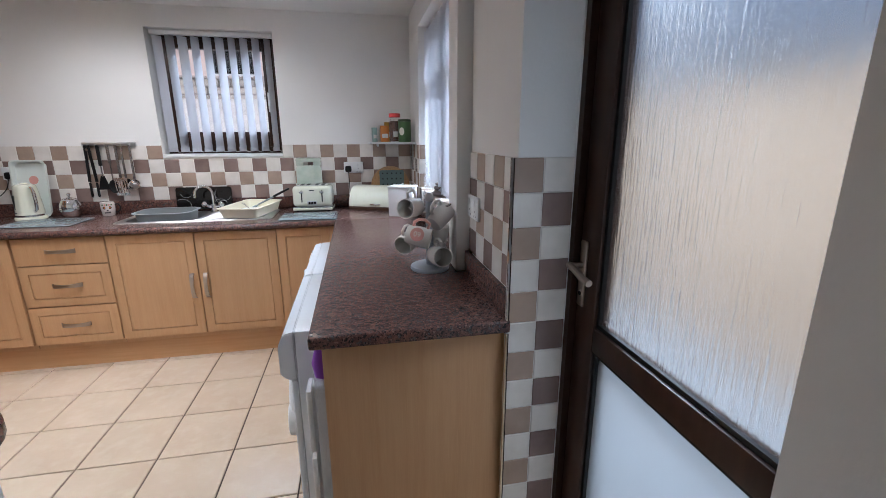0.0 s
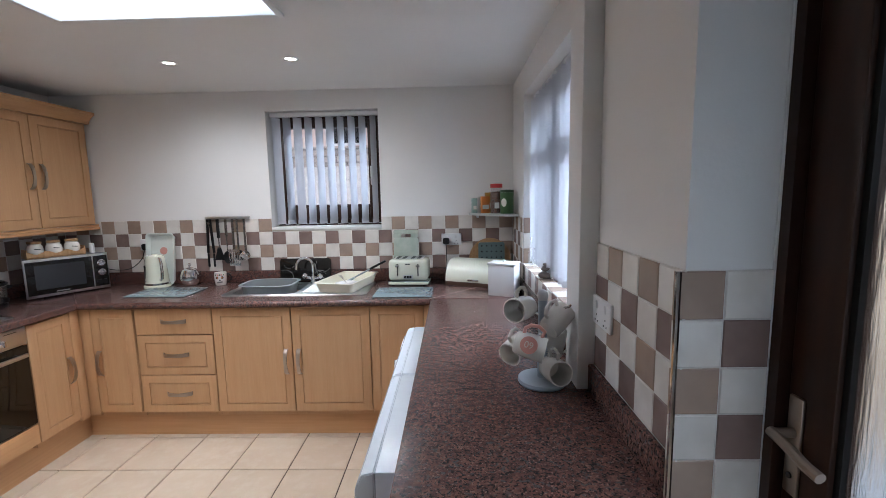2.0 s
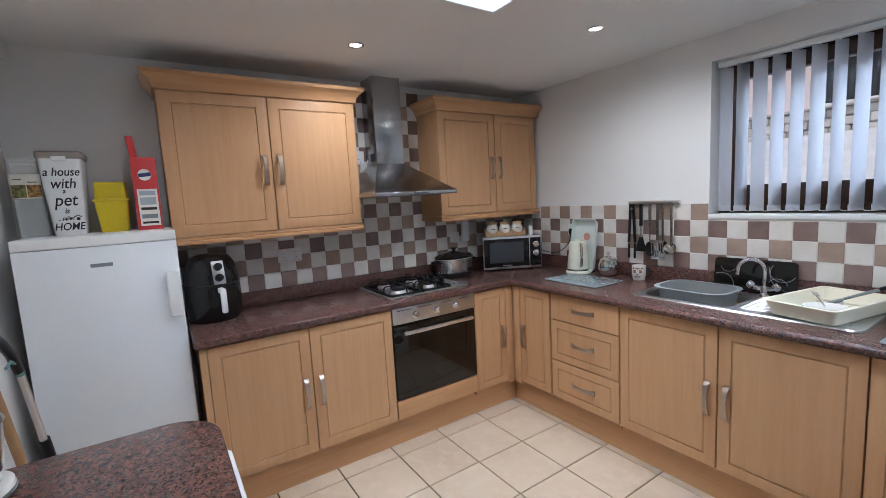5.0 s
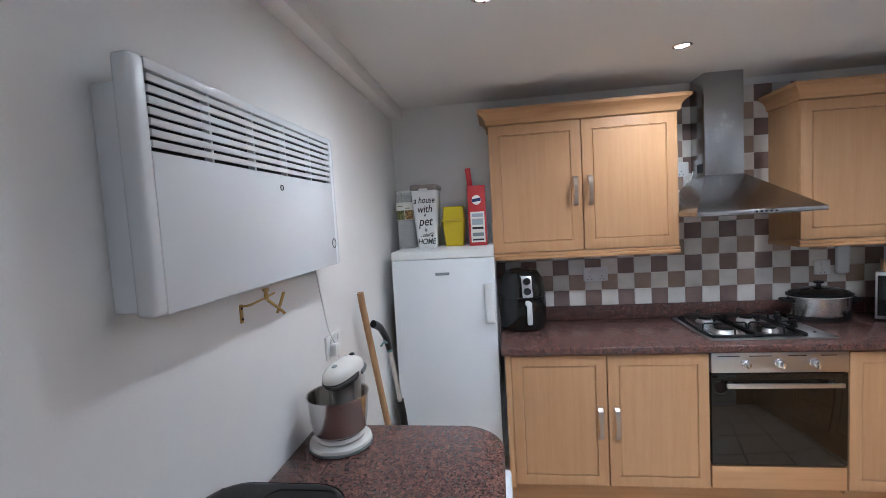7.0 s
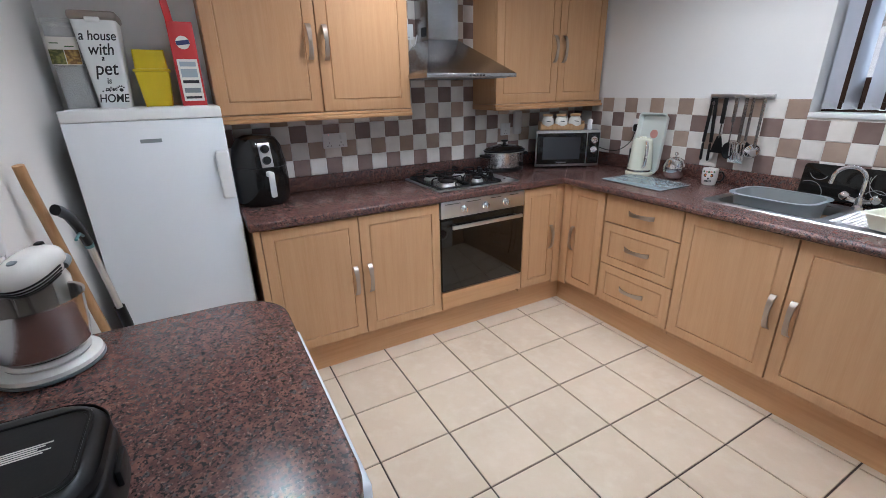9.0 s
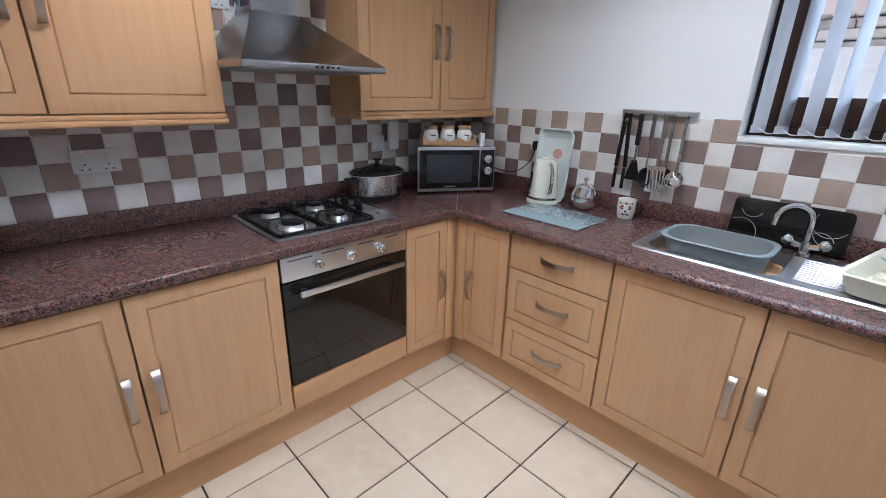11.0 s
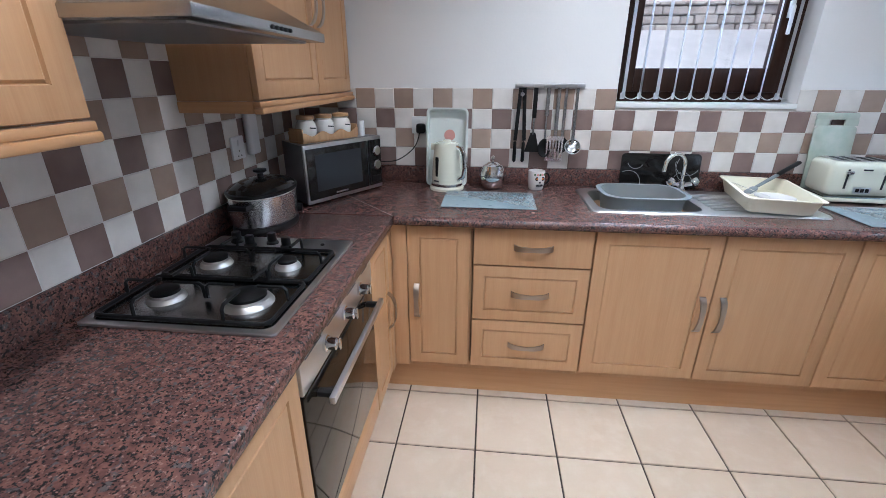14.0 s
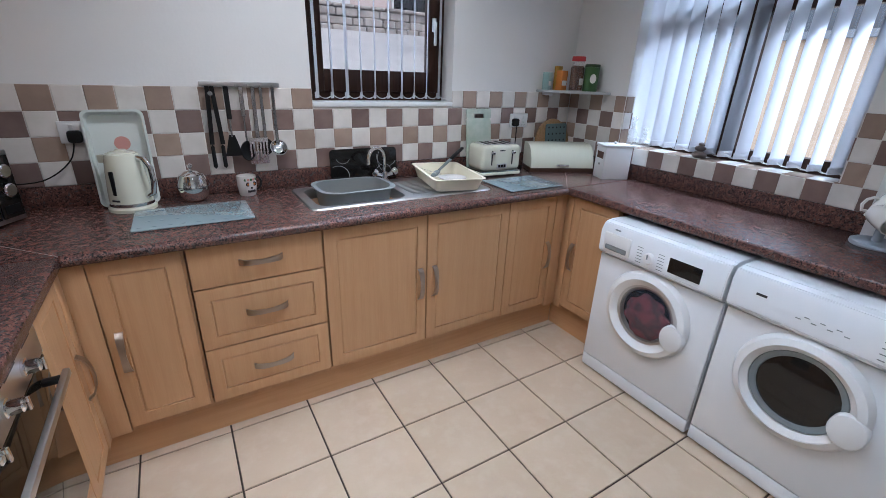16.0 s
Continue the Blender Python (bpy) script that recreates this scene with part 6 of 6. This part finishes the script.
for mid, mouth, lb in MUGS:
    zax = Vector(mouth).normalized()
    xax = (Vector((0, 0, 1)) - zax * zax.z).normalized()
    yax = zax.cross(xax)
    m = Matrix((xax, yax, zax)).transposed().to_4x4()
    m.translation = Vector(mid) - zax * 0.047
    mg = thing("mug", m, lb, "mug", "mugs on the tree")
    part("cup", mug_mesh(0.039, 0.094, 0.9), CERAMIC, mg)
    part("handle", ear(0.039, 0.094, 0.006), PINK if "60" in lb else CERAMIC, mg)
    if "60" in lb:
        seen_from = Vector((-0.30, -0.86, 0.40))
        front = pose(0, 0, 0, 0, 0, math.degrees(math.atan2(seen_from.dot(yax), seen_from.dot(xax))) + 90)
        part("badge", moved(lathe([(0, 0.0), (0.026, 0), (0.026, 0.0012), (0, 0.0016)], 26), front @ pose(0, -0.0390, 0.045, 90, 0, 0)), PINK, mg)
        lettering("60", 0.028, PAPER, mg, front @ pose(0, -0.0412, 0.045, 90, 90, 0) @ pose(0, -0.010, 0))

# the gap beside the dryer
cd = thing("plastic_caddy", pose(-0.20, 1.32, 0.02), "translucent white plastic drawer tower in the gap", "storage")
part("tower", cuboid(-0.03, 0.40, -0.045, 0.04, -0.02, 0.70, 0.006), CLEAR_P, cd)
for k in range(3):
    part("drawer", cuboid(-0.045, -0.028, -0.044, 0.039, 0.0 + k * 0.235, 0.215 + k * 0.235, 0.006), WHITE_P, cd)
pk = thing("detergent_pouch", pose(-0.185, 1.325, 0.721), "purple plastic detergent pouch on the drawer tower", "pouch")
part("pouch", moved(lathe([(0, 0), (0.035, 0.005), (0.042, 0.05), (0.03, 0.10), (0, 0.115)], 16, 0.6), pose(0, 0, 0)), PURPLE, pk)

# ---- short worktop and its corner ----
mx = thing("stand_mixer", pose(-1.480, 0.535, ZT, 0, 0, -24) @ Matrix.Scale(0.92, 4), "white stand mixer with vent bands and a steel bowl", "stand mixer")
part("base", lathe([(0, 0.006), (0.098, 0.006), (0.104, 0.013), (0.102, 0.022), (0.092, 0.027), (0, 0.028)], 40), CERAMIC, mx)
part("base_trim", lathe([(0.090, 0.004), (0.1055, 0.004), (0.1055, 0.010), (0.090, 0.010)], 40), GREY_P, mx, "grey trim ring")
part("turntable", lathe([(0, 0.030), (0.080, 0.030), (0.084, 0.037), (0.076, 0.043), (0, 0.043)], 36), CERAMIC, mx)
part("bowl_collar", lathe([(0.05, 0.043), (0.068, 0.043), (0.068, 0.050), (0.05, 0.050)], 36), BLACK, mx)
part("bowl", lathe([(0, 0.050), (0.078, 0.050), (0.087, 0.058), (0.094, 0.10), (0.099, 0.172), (0.103, 0.174), (0.103, 0.177), (0.0975, 0.174), (0.092, 0.10), (0.083, 0.062), (0, 0.056)], 44), BOWL_STEEL, mx)
part("column", tube([(-0.086, 0, 0.02), (-0.104, 0, 0.10), (-0.106, 0, 0.19), (-0.09, 0, 0.225)], 0.020, 12), CERAMIC, mx)
MH = pose(-0.034, 0, 0.236, 0, 13, 0)
HX, HY, HZ = 0.082, 0.050, 0.042


def head_girth(z):
    return (1 - (abs(z) / HZ) ** 2.35) ** 0.40


hd = bmesh.new()
bmesh.ops.create_uvsphere(hd, u_segments=36, v_segments=20, radius=1)
for v in hd.verts:
    v.co = Vector((HX * math.copysign(abs(v.co.x) ** 0.8, v.co.x), HY * math.copysign(abs(v.co.y) ** 0.8, v.co.y), HZ * math.copysign(abs(v.co.z) ** 0.85, v.co.z)))
part("head", moved(hd, MH), CERAMIC, mx)
for k in range(4):
    z = -0.026 + 0.0075 * k
    f = head_girth(z) * 1.0
    ring = [(math.copysign(abs(math.cos(a)) ** 0.8, math.cos(a)) * HX * f, math.copysign(abs(math.sin(a)) ** 0.8, math.sin(a)) * HY * f, z) for a in (-1.75 + 3.5 * j / 24 for j in range(25))]
    part("vent", moved(tube(ring, 0.0027, 6), MH), BLACK, mx, "black vent band")
trim = [(math.copysign(abs(math.cos(a)) ** 0.8, math.cos(a)) * HX * 0.99, math.copysign(abs(math.sin(a)) ** 0.8, math.sin(a)) * HY * 0.99, -0.014) for a in (1.9 + 2.5 * j / 20 for j in range(21))]
part("side_trim", moved(tube(trim, 0.008, 8), MH), GREY_P, mx, "grey side trim")
part("speed_switch", moved(cuboid(-0.062, -0.046, -0.008, 0.008, 0.028, 0.041, 0.003), MH), BLACK, mx)
part("eject_button", moved(lathe([(0, 0.036), (0.012, 0.036), (0.010, 0.041), (0, 0.0415)], 16), MH @ pose(0.03, 0, 0)), GREY_P, mx)
for y in (-0.018, 0.018):
    part("beater", tube([(0.020, y, 0.20), (0.015, y, 0.075)], 0.005, 8), CHROME, mx)
for k in range(4):
    part("foot", moved(lathe([(0, 0), (0.010, 0), (0.010, 0.006), (0, 0.006)], 10), pose(0.07 * math.cos(0.8 + k * 1.571), 0.07 * math.sin(0.8 + k * 1.571), 0)), BLACK, mx)
gr = thing("black_fryer", pose(-0.975, 0.572, ZT) @ Matrix.Scale(0.92, 4), "black plastic fryer with a dark viewing window", "fryer")
part("body", prism(rounded(-0.135, 0.135, -0.185, 0.165, 0.09, 8), 0.006, 0.100, 0.012, 3), BLACK, gr)
lidp = part("lid", prism(rounded(-0.132, 0.132, -0.182, 0.162, 0.088, 8), 0.101, 0.137, 0.026, 5), BLACK, gr)
part("window", prism(rounded(-0.085, 0.085, -0.02, 0.135, 0.03, 5), 0.1372, 0.1385, 0.0008, 1), BLACK, lidp)
part("window_bezel", tube([(x, y, 0.138) for x, y in rounded(-0.09, 0.09, -0.025, 0.14, 0.032, 5)], 0.003, 6, 1, True), BLACK, lidp)
# Black squares paint the shade in the lid's vent holes.
for i in range(9):
    for j in range(6):
        part("vent", cuboid(-0.09 + i * 0.022, -0.081 + i * 0.022, -0.150 + j * 0.018, -0.141 + j * 0.018, 0.1368, 0.1378), INK_AND_SHADE, lidp)
for k in range(5):
    part("printed_line", cuboid(-0.024 + 0.005 * k, -0.0215 + 0.005 * k, 0.02 + 0.006 * (k % 2), 0.10 - 0.008 * (k % 3), 0.1386, 0.1391), PAPER, lidp)
part("release_button", cuboid(-0.03, 0.03, 0.165, 0.175, 0.06, 0.09, 0.004), BLACK, gr)
for x in (-0.09, 0.09):
    for y in (-0.13, 0.11):
        part("foot", moved(lathe([(0, 0), (0.012, 0), (0.012, 0.007), (0, 0.007)], 10), pose(x, y, 0)), BLACK, gr)
bs = thing("broom_handle", Matrix.Translation((-2.285, 0.478, 0)), "plain wooden broom handle leaning on the wall", "broom")
part("stick", tube([(0, 0.06, 0.0), (0.005, 0.056, 0.03), (0.245, -0.032, 1.23), (0.252, -0.034, 1.275), (0.254, -0.035, 1.288)], 0.015, 12), WOOD, bs)
sw = thing("carpet_sweeper", Matrix.Translation((-2.41, 0.53, 0)), "grey and teal sweeper with curved black handle leaning by the fridge", "sweeper")
part("head", cuboid(-0.04, 0.20, -0.05, 0.05, 0, 0.06, 0.015, 3), GREY_P, sw)
part("tube", tube([(0.03, 0, 0.05), (0.045, -0.01, 0.50), (0.10, -0.02, 0.74), (0.175, -0.03, 0.98)], 0.012, 10), STEEL, sw)
part("foam_grip", tube([(0.046, -0.01, 0.50), (0.062, -0.013, 0.60), (0.085, -0.017, 0.68)], 0.019, 12), BLACK, sw)
part("collar", tube([(0.172, -0.03, 0.965), (0.180, -0.031, 0.985)], 0.015, 10), TEAL, sw)
part("handle", tube([(0.178, -0.03, 0.98), (0.215, -0.035, 1.05), (0.29, -0.035, 1.11), (0.34, -0.038, 1.135), (0.375, -0.04, 1.148)], 0.0145, 12, 1.2), BLACK, sw)
part("cord_hook", tube([(0.178, -0.03, 1.0), (0.25, -0.03, 1.035), (0.31, -0.03, 1.03)], 0.005, 6), TEAL, sw)

# ---- on top of the fridge ----
ZF = 1.4213
cj = thing("cereal_dispenser", pose(-2.83, 0.505, ZF, 0, 0, 90), "tall clear plastic food container with a printed label", "container")
part("container", moved(open_box(0.105, 0.14, 0.325, 0.02, 0.04, 0.002, 0.002), pose(0, 0, 0)), CLEAR_P, cj)
part("lid", prism(rounded(-0.055, 0.055, -0.072, 0.072, 0.02, 4), 0.329, 0.345, 0.004), CLEAR_P, cj)
lbp = part("label", cuboid(-0.050, 0.050, -0.0735, -0.0715, 0.17, 0.275), PAPER, cj, "cream food label")
for x, tint, dark in ((-0.025, (0.22, 0.21, 0.06), (0.06, 0.07, 0.02)), (0.025, (0.40, 0.25, 0.07), (0.12, 0.06, 0.02))):
    food = material("food_print", tint, 0.6, grain=[(70, dark, 0.9, 0.42, 0.58, (1, 1, 1))])
    part("picture", cuboid(x - 0.0235, x + 0.0235, -0.0745, -0.0736, 0.174, 0.228), food, lbp)
for k in range(2):
    part("printed_line", cuboid(-0.04 + 0.045 * k, -0.012 + 0.048 * k, -0.0743, -0.0736, 0.250 - 0.012 * k, 0.254 - 0.012 * k), GREEN, lbp)
pb = thing("pet_food_bin", pose(-2.80, 0.632, ZF, 0, 0, 90), "white pet food bin with black script and a taupe lid", "pet food bin")
bm = bmesh.new()
rings = [[bm.verts.new((x * f, y * f, z)) for x, y in rounded(-0.075, 0.075, -0.10, 0.10, 0.022, 4)] for f, z in ((0.72, 0), (1.0, 0.335))]
k = len(rings[0])
for i in range(k):
    bm.faces.new((rings[0][i], rings[0][(i + 1) % k], rings[1][(i + 1) % k], rings[1][i]))
bm.faces.new(rings[0][::-1])
bm.faces.new(rings[1])
part("bin", bm, WHITE_P, pb)
part("lid", prism(rounded(-0.082, 0.082, -0.108, 0.108, 0.025, 4), 0.336, 0.368, 0.010, 3), TAUPE, pb, "taupe flip lid")
part("latch", cuboid(-0.025, 0.025, -0.112, -0.10, 0.325, 0.345, 0.004), WHITE_P, pb)
for txt, z, size in (("a house", 0.262, 0.050), ("with", 0.208, 0.062), ("a", 0.186, 0.030), ("pet", 0.132, 0.074), ("is", 0.098, 0.034), ("called", 0.070, 0.022), ("HOME", 0.024, 0.046)):
    lettering(txt, size, INK_AND_SHADE, pb, pose(0, -0.0735 - 0.028 * z / 0.335, z, 94.8, 0, 0) @ Matrix.Diagonal((0.8, 1, 1, 1)), bold=0.0006, slant=0.25)
for x, z, r in ((0.035, 0.072, 0.007), (0.026, 0.083, 0.003), (0.032, 0.087, 0.003), (0.039, 0.087, 0.003), (0.045, 0.082, 0.003), (-0.03, 0.068, 0.003), (-0.018, 0.070, 0.003), (-0.006, 0.069, 0.003), (0.008, 0.070, 0.003)):
    part("printed_paw", moved(lathe([(0, 0), (r, 0), (r, 0.0008), (0, 0.0008)], 12), pose(x, -0.0735 - 0.028 * z / 0.335, z, 94.8, 0, 0)), INK_AND_SHADE, pb)
yb = thing("yellow_sharps_bin", pose(-2.83, 0.79, ZF, 0, 0, 90), "yellow plastic tub with a flat hinged lid", "tub")
bm = bmesh.new()
rings = [[bm.verts.new((x * f, y * f, z)) for x, y in rounded(-0.066, 0.066, -0.066, 0.066, 0.012, 4)] for f, z in ((0.80, 0), (1.0, 0.145), (1.08, 0.148), (1.08, 0.156), (0.94, 0.158), (0.90, 0.235))]
k = len(rings[0])
for a, b in zip(rings, rings[1:]):
    for i in range(k):
        bm.faces.new((a[i], a[(i + 1) % k], b[(i + 1) % k], b[i]))
bm.faces.new(rings[0][::-1])
bm.faces.new(rings[-1])
part("tub", bm, YELLOW, yb)
wp = thing("washing_powder_box", pose(-2.80, 0.932, ZF, 0, 0, 90), "red washing powder carton with its flap open", "carton")
part("carton", cuboid(-0.050, 0.050, -0.075, 0.075, 0, 0.345, 0.002), RED, wp)
part("flap", moved(cuboid(-0.018, 0.018, -0.0015, 0.0015, 0, 0.105, 0.001), pose(-0.034, -0.03, 0.344, 0, -7, 38)), RED, wp)
part("logo_disc", moved(lathe([(0, 0), (0.027, 0), (0.027, 0.001), (0, 0.001)], 26), pose(0, -0.0752, 0.262, 90, 0, 0)), PAPER, wp)
part("logo_bar", moved(cuboid(-0.026, 0.026, -0.001, 0, -0.009, 0.009), pose(0, -0.0764, 0.262, 0, -8, 0)), material("navy_ink", (0.02, 0.03, 0.12), 0.5), wp)
lab = part("label", cuboid(-0.038, 0.042, -0.0762, -0.075, 0.02, 0.195), PAPER, wp)
for z0, z1, mt_ in ((0.165, 0.185, BLUEGREY), (0.12, 0.155, BLUEGREY), (0.095, 0.108, INK_AND_SHADE), (0.03, 0.04, INK_AND_SHADE), (0.055, 0.075, GREY_P)):
    part("printed_bar", cuboid(-0.03, 0.034, -0.0768, -0.0762, z0, z1), mt_, lab)


# ---- ceiling lamps ----
for n, (sx, sy) in enumerate(SPOTS):
    dl = thing("downlight", pose(sx, sy, TOP), "round recessed ceiling downlight, lit, with chrome ring", "downlight", "ceiling downlights")
    part("ring", lathe([(0.030, -0.001), (0.042, -0.001), (0.042, -0.004), (0.034, -0.007), (0.030, -0.004)], 32), CHROME, dl)
    part("bulb", lathe([(0, -0.0025), (0.030, -0.0025), (0.030, -0.001), (0, -0.001)], 28), LAMP_GLOW, dl)


# ---- tiles ----
def tile_mesh(name, sx, sz, depth, mat, bevel):
    me = bpy.data.meshes.new(name)
    bm = cuboid(-sx / 2, sx / 2, -depth, 0, -sz / 2, sz / 2)
    front = [e for e in bm.edges if all(v.co.y < -depth / 2 for v in e.verts)]
    bmesh.ops.bevel(bm, geom=front, offset=bevel, segments=1, affect="EDGES")
    bm.to_mesh(me)
    bm.free()
    me.materials.append(mat)
    return me


PX, PZ = 0.0995, 0.0972
T_LIGHT = tile_mesh("tile", PX - 0.0022, PZ - 0.0022, FACE, TILE_LIGHT, 0.0022)
T_TAN = tile_mesh("tile", PX - 0.0022, PZ - 0.0022, FACE, TILE_TAN, 0.0022)
T_DARK = tile_mesh("tile", PX - 0.0022, PZ - 0.0022, FACE, TILE_DARK, 0.0022)
ZTOP = 1.383


def tile_wall(wall, place, i0, i1, j0, j1, dark, u_of, cuts, skip=()):
    """Lays tiles i0..i1 by rows j0..j1 (row 0 is the top one of the splashback); place(u, z) gives the pose of a tile's middle."""
    for j in range(j0, j1):
        z1 = ZTOP - j * PZ
        z0 = z1 - PZ
        for i in range(i0, i1):
            u0, u1 = u_of(i), u_of(i + 1)
            a, b, c, d = max(u0, cuts[0]), min(u1, cuts[1]), z0, z1
            if b - a < 0.008:
                continue
            out = False
            for s0, s1, t0, t1 in skip:
                if a < s1 - 0.004 and b > s0 + 0.004 and c < t1 - 0.004 and d > t0 + 0.004:
                    if a >= s0 - 0.004 and b <= s1 + 0.004 and c >= t0 - 0.004 and d <= t1 + 0.004:
                        out = True
                    elif a < s0 and c >= t0 - 0.05:
                        b = s0
                    elif b > s1 and c >= t0 - 0.05:
                        a = s1
                    elif c < t0:
                        d = t0
            if out or b - a < 0.008 or d - c < 0.012:
                continue
            me = T_LIGHT if (i + j) % 2 != dark else (T_TAN if j % 2 == 0 else T_DARK)
            ob = new("tile", me)
            ob.parent = wall
            ob.matrix_basis = place((a + b) / 2, (c + d) / 2) @ Matrix.Diagonal(((b - a) / PX, 1, (d - c) / PZ, 1))


def grout(wall, *boxes):
    part("grout", joined(*[cuboid(*b) for b in boxes]), GROUT, wall)


U0 = -2.517
tile_wall(wall_north, lambda u, z: pose(u, yn, z), -6, 30, 0, 4, 0, lambda i: U0 + i * PX, (WEST + 0.001, EAST), [(WX0, WX1, WZ0 - 0.02, 9)])
grout(wall_north, (WEST, WX0, yn - 0.0045, yn, 0.99, ZTOP), (WX1, EAST, yn - 0.0045, yn, 0.99, ZTOP), (WX0, WX1, yn - 0.0045, yn, 0.99, WZ0 - 0.02))
V0, PV = 1.5706, 0.0977
tile_wall(wall_west, lambda u, z: pose(WEST - FACE, u, z, 0, 0, 90), -6, 21, 0, 4, 1, lambda i: V0 + i * PV, (1.03, NORTH), [])
tile_wall(wall_west, lambda u, z: pose(WEST - FACE, u, z, 0, 0, 90), 3, 13, -9, 0, 1, lambda i: V0 + i * PV, (1.878, 2.774), [])
grout(wall_west, (WEST - FACE, WEST - FACE + 0.0045, 1.03, NORTH, 0.99, ZTOP), (WEST - FACE, WEST - FACE + 0.0045, 1.878, 2.774, ZTOP, ZTOP + 9 * PZ))
tile_wall(wall_east, lambda u, z: pose(xe, u, z, 0, 0, -90), 0, 25, 0, 4, 1, lambda i: 1.216 + i * PX, (1.216, NORTH), [(BY0, BY1, BZ0, 9)])
grout(wall_east, (xe - 0.0045, xe, 1.216, BY0, 0.99, ZTOP), (xe - 0.0045, xe, BY1, NORTH, 0.99, ZTOP), (xe - 0.0045, xe, BY0, BY1, 0.99, BZ0))
# the narrow tiled return beside the door
tile_wall(wall_east, lambda u, z: pose(u, 1.222, z), 0, 2, 0, 15, 0, lambda i: 0.349 + i * 0.0975, (0.349, 0.538), [])
grout(wall_east, (0.352, 0.538, 1.2175, 1.222, 0, ZTOP))
part("corner_trim", joined(tube([(0.354, 1.2125, 0.91), (0.354, 1.2125, ZTOP)], 0.006, 8), tube([(0.354, 1.2125, 0.02), (0.354, 1.2125, 0.868)], 0.006, 8)), CHROME, wall_east, "metal tile corner trim")
# tiles on the reveals and the sill of the wide window
tile_wall(wall_east, lambda u, z: pose(u, BY1, z), 0, 2, 0, 3, 0, lambda i: xe + i * 0.0675, (xe, fx0), [])
tile_wall(wall_east, lambda u, z: pose(u, BY0, z, 0, 0, 180), 0, 2, 0, 3, 1, lambda i: xe + i * 0.0675, (xe, fx0), [])
for k in range(12):
    y0, y1 = max(BY0, 2.0118 + (k - 1) * PX), min(BY1, 2.0118 + k * PX)
    if y1 - y0 > 0.01:
        ob = new("tile", T_LIGHT if k % 2 else T_TAN)
        ob.parent = wall_east
        ob.matrix_basis = pose((EAST + fx0) / 2 + 0.001, (y0 + y1) / 2, BZ0 - 0.001, -90, 0, 0) @ pose(0, 0, 0, 0, 90, 0) @ Matrix.Diagonal(((y1 - y0) / PX, 1, (fx0 - EAST - 0.002) / PZ, 1))
# rooflight shaft
for j in range(3):
    z = TOP + 0.075 + PZ * (j + 0.5)
    for i in range(10):
        a, b = SX0 + i * PX, min(SX0 + (i + 1) * PX, SX1)
        if b - a > 0.01:
            for y, r, odd in ((SY1, 0, 0), (SY0, 180, 1)):
                ob = new("tile", T_LIGHT if (i + j) % 2 == odd else (T_TAN if j % 2 else T_DARK))
                ob.parent = shaft
                ob.matrix_basis = pose((a + b) / 2, y, z, 0, 0, r) @ Matrix.Diagonal(((b - a) / PX, 1, 1, 1))
    for i in range(7):
        a, b = SY1 - i * PX, max(SY1 - (i + 1) * PX, SY0)
        if a - b > 0.01:
            for x, r, odd in ((SX0, 90, 1), (SX1, -90, 0)):
                ob = new("tile", T_LIGHT if (i + j) % 2 == odd else (T_TAN if j % 2 else T_DARK))
                ob.parent = shaft
                ob.matrix_basis = pose(x, (a + b) / 2, z, 0, 0, r) @ Matrix.Diagonal(((a - b) / PX, 1, 1, 1))
# floor
floor = bpy.data.objects["floor"]
FP = 0.333
bm = cuboid(-FP / 2 + 0.0034, FP / 2 - 0.0034, -FP / 2 + 0.0034, FP / 2 - 0.0034, -0.008, 0)
bmesh.ops.bevel(bm, geom=[e for e in bm.edges if all(v.co.z > -0.004 for v in e.verts)], offset=0.002, segments=1, affect="EDGES")
ft = bpy.data.meshes.new("floor_tile")
bm.to_mesh(ft)
bm.free()
ft.materials.append(FLOOR_TILE)
for i in range(-5, 6):
    for j in range(-10, 6):
        x, y = -1.37 + (i + 0.5) * FP, 1.995 + (j + 0.5) * FP
        if WEST < x + FP / 2 and x - FP / 2 < EAST + 0.3 and -1.3 < y and y < 3.5:
            ob = new("floor_tile", ft)
            ob.parent = floor
            ob.matrix_basis = pose(x, y, 0)
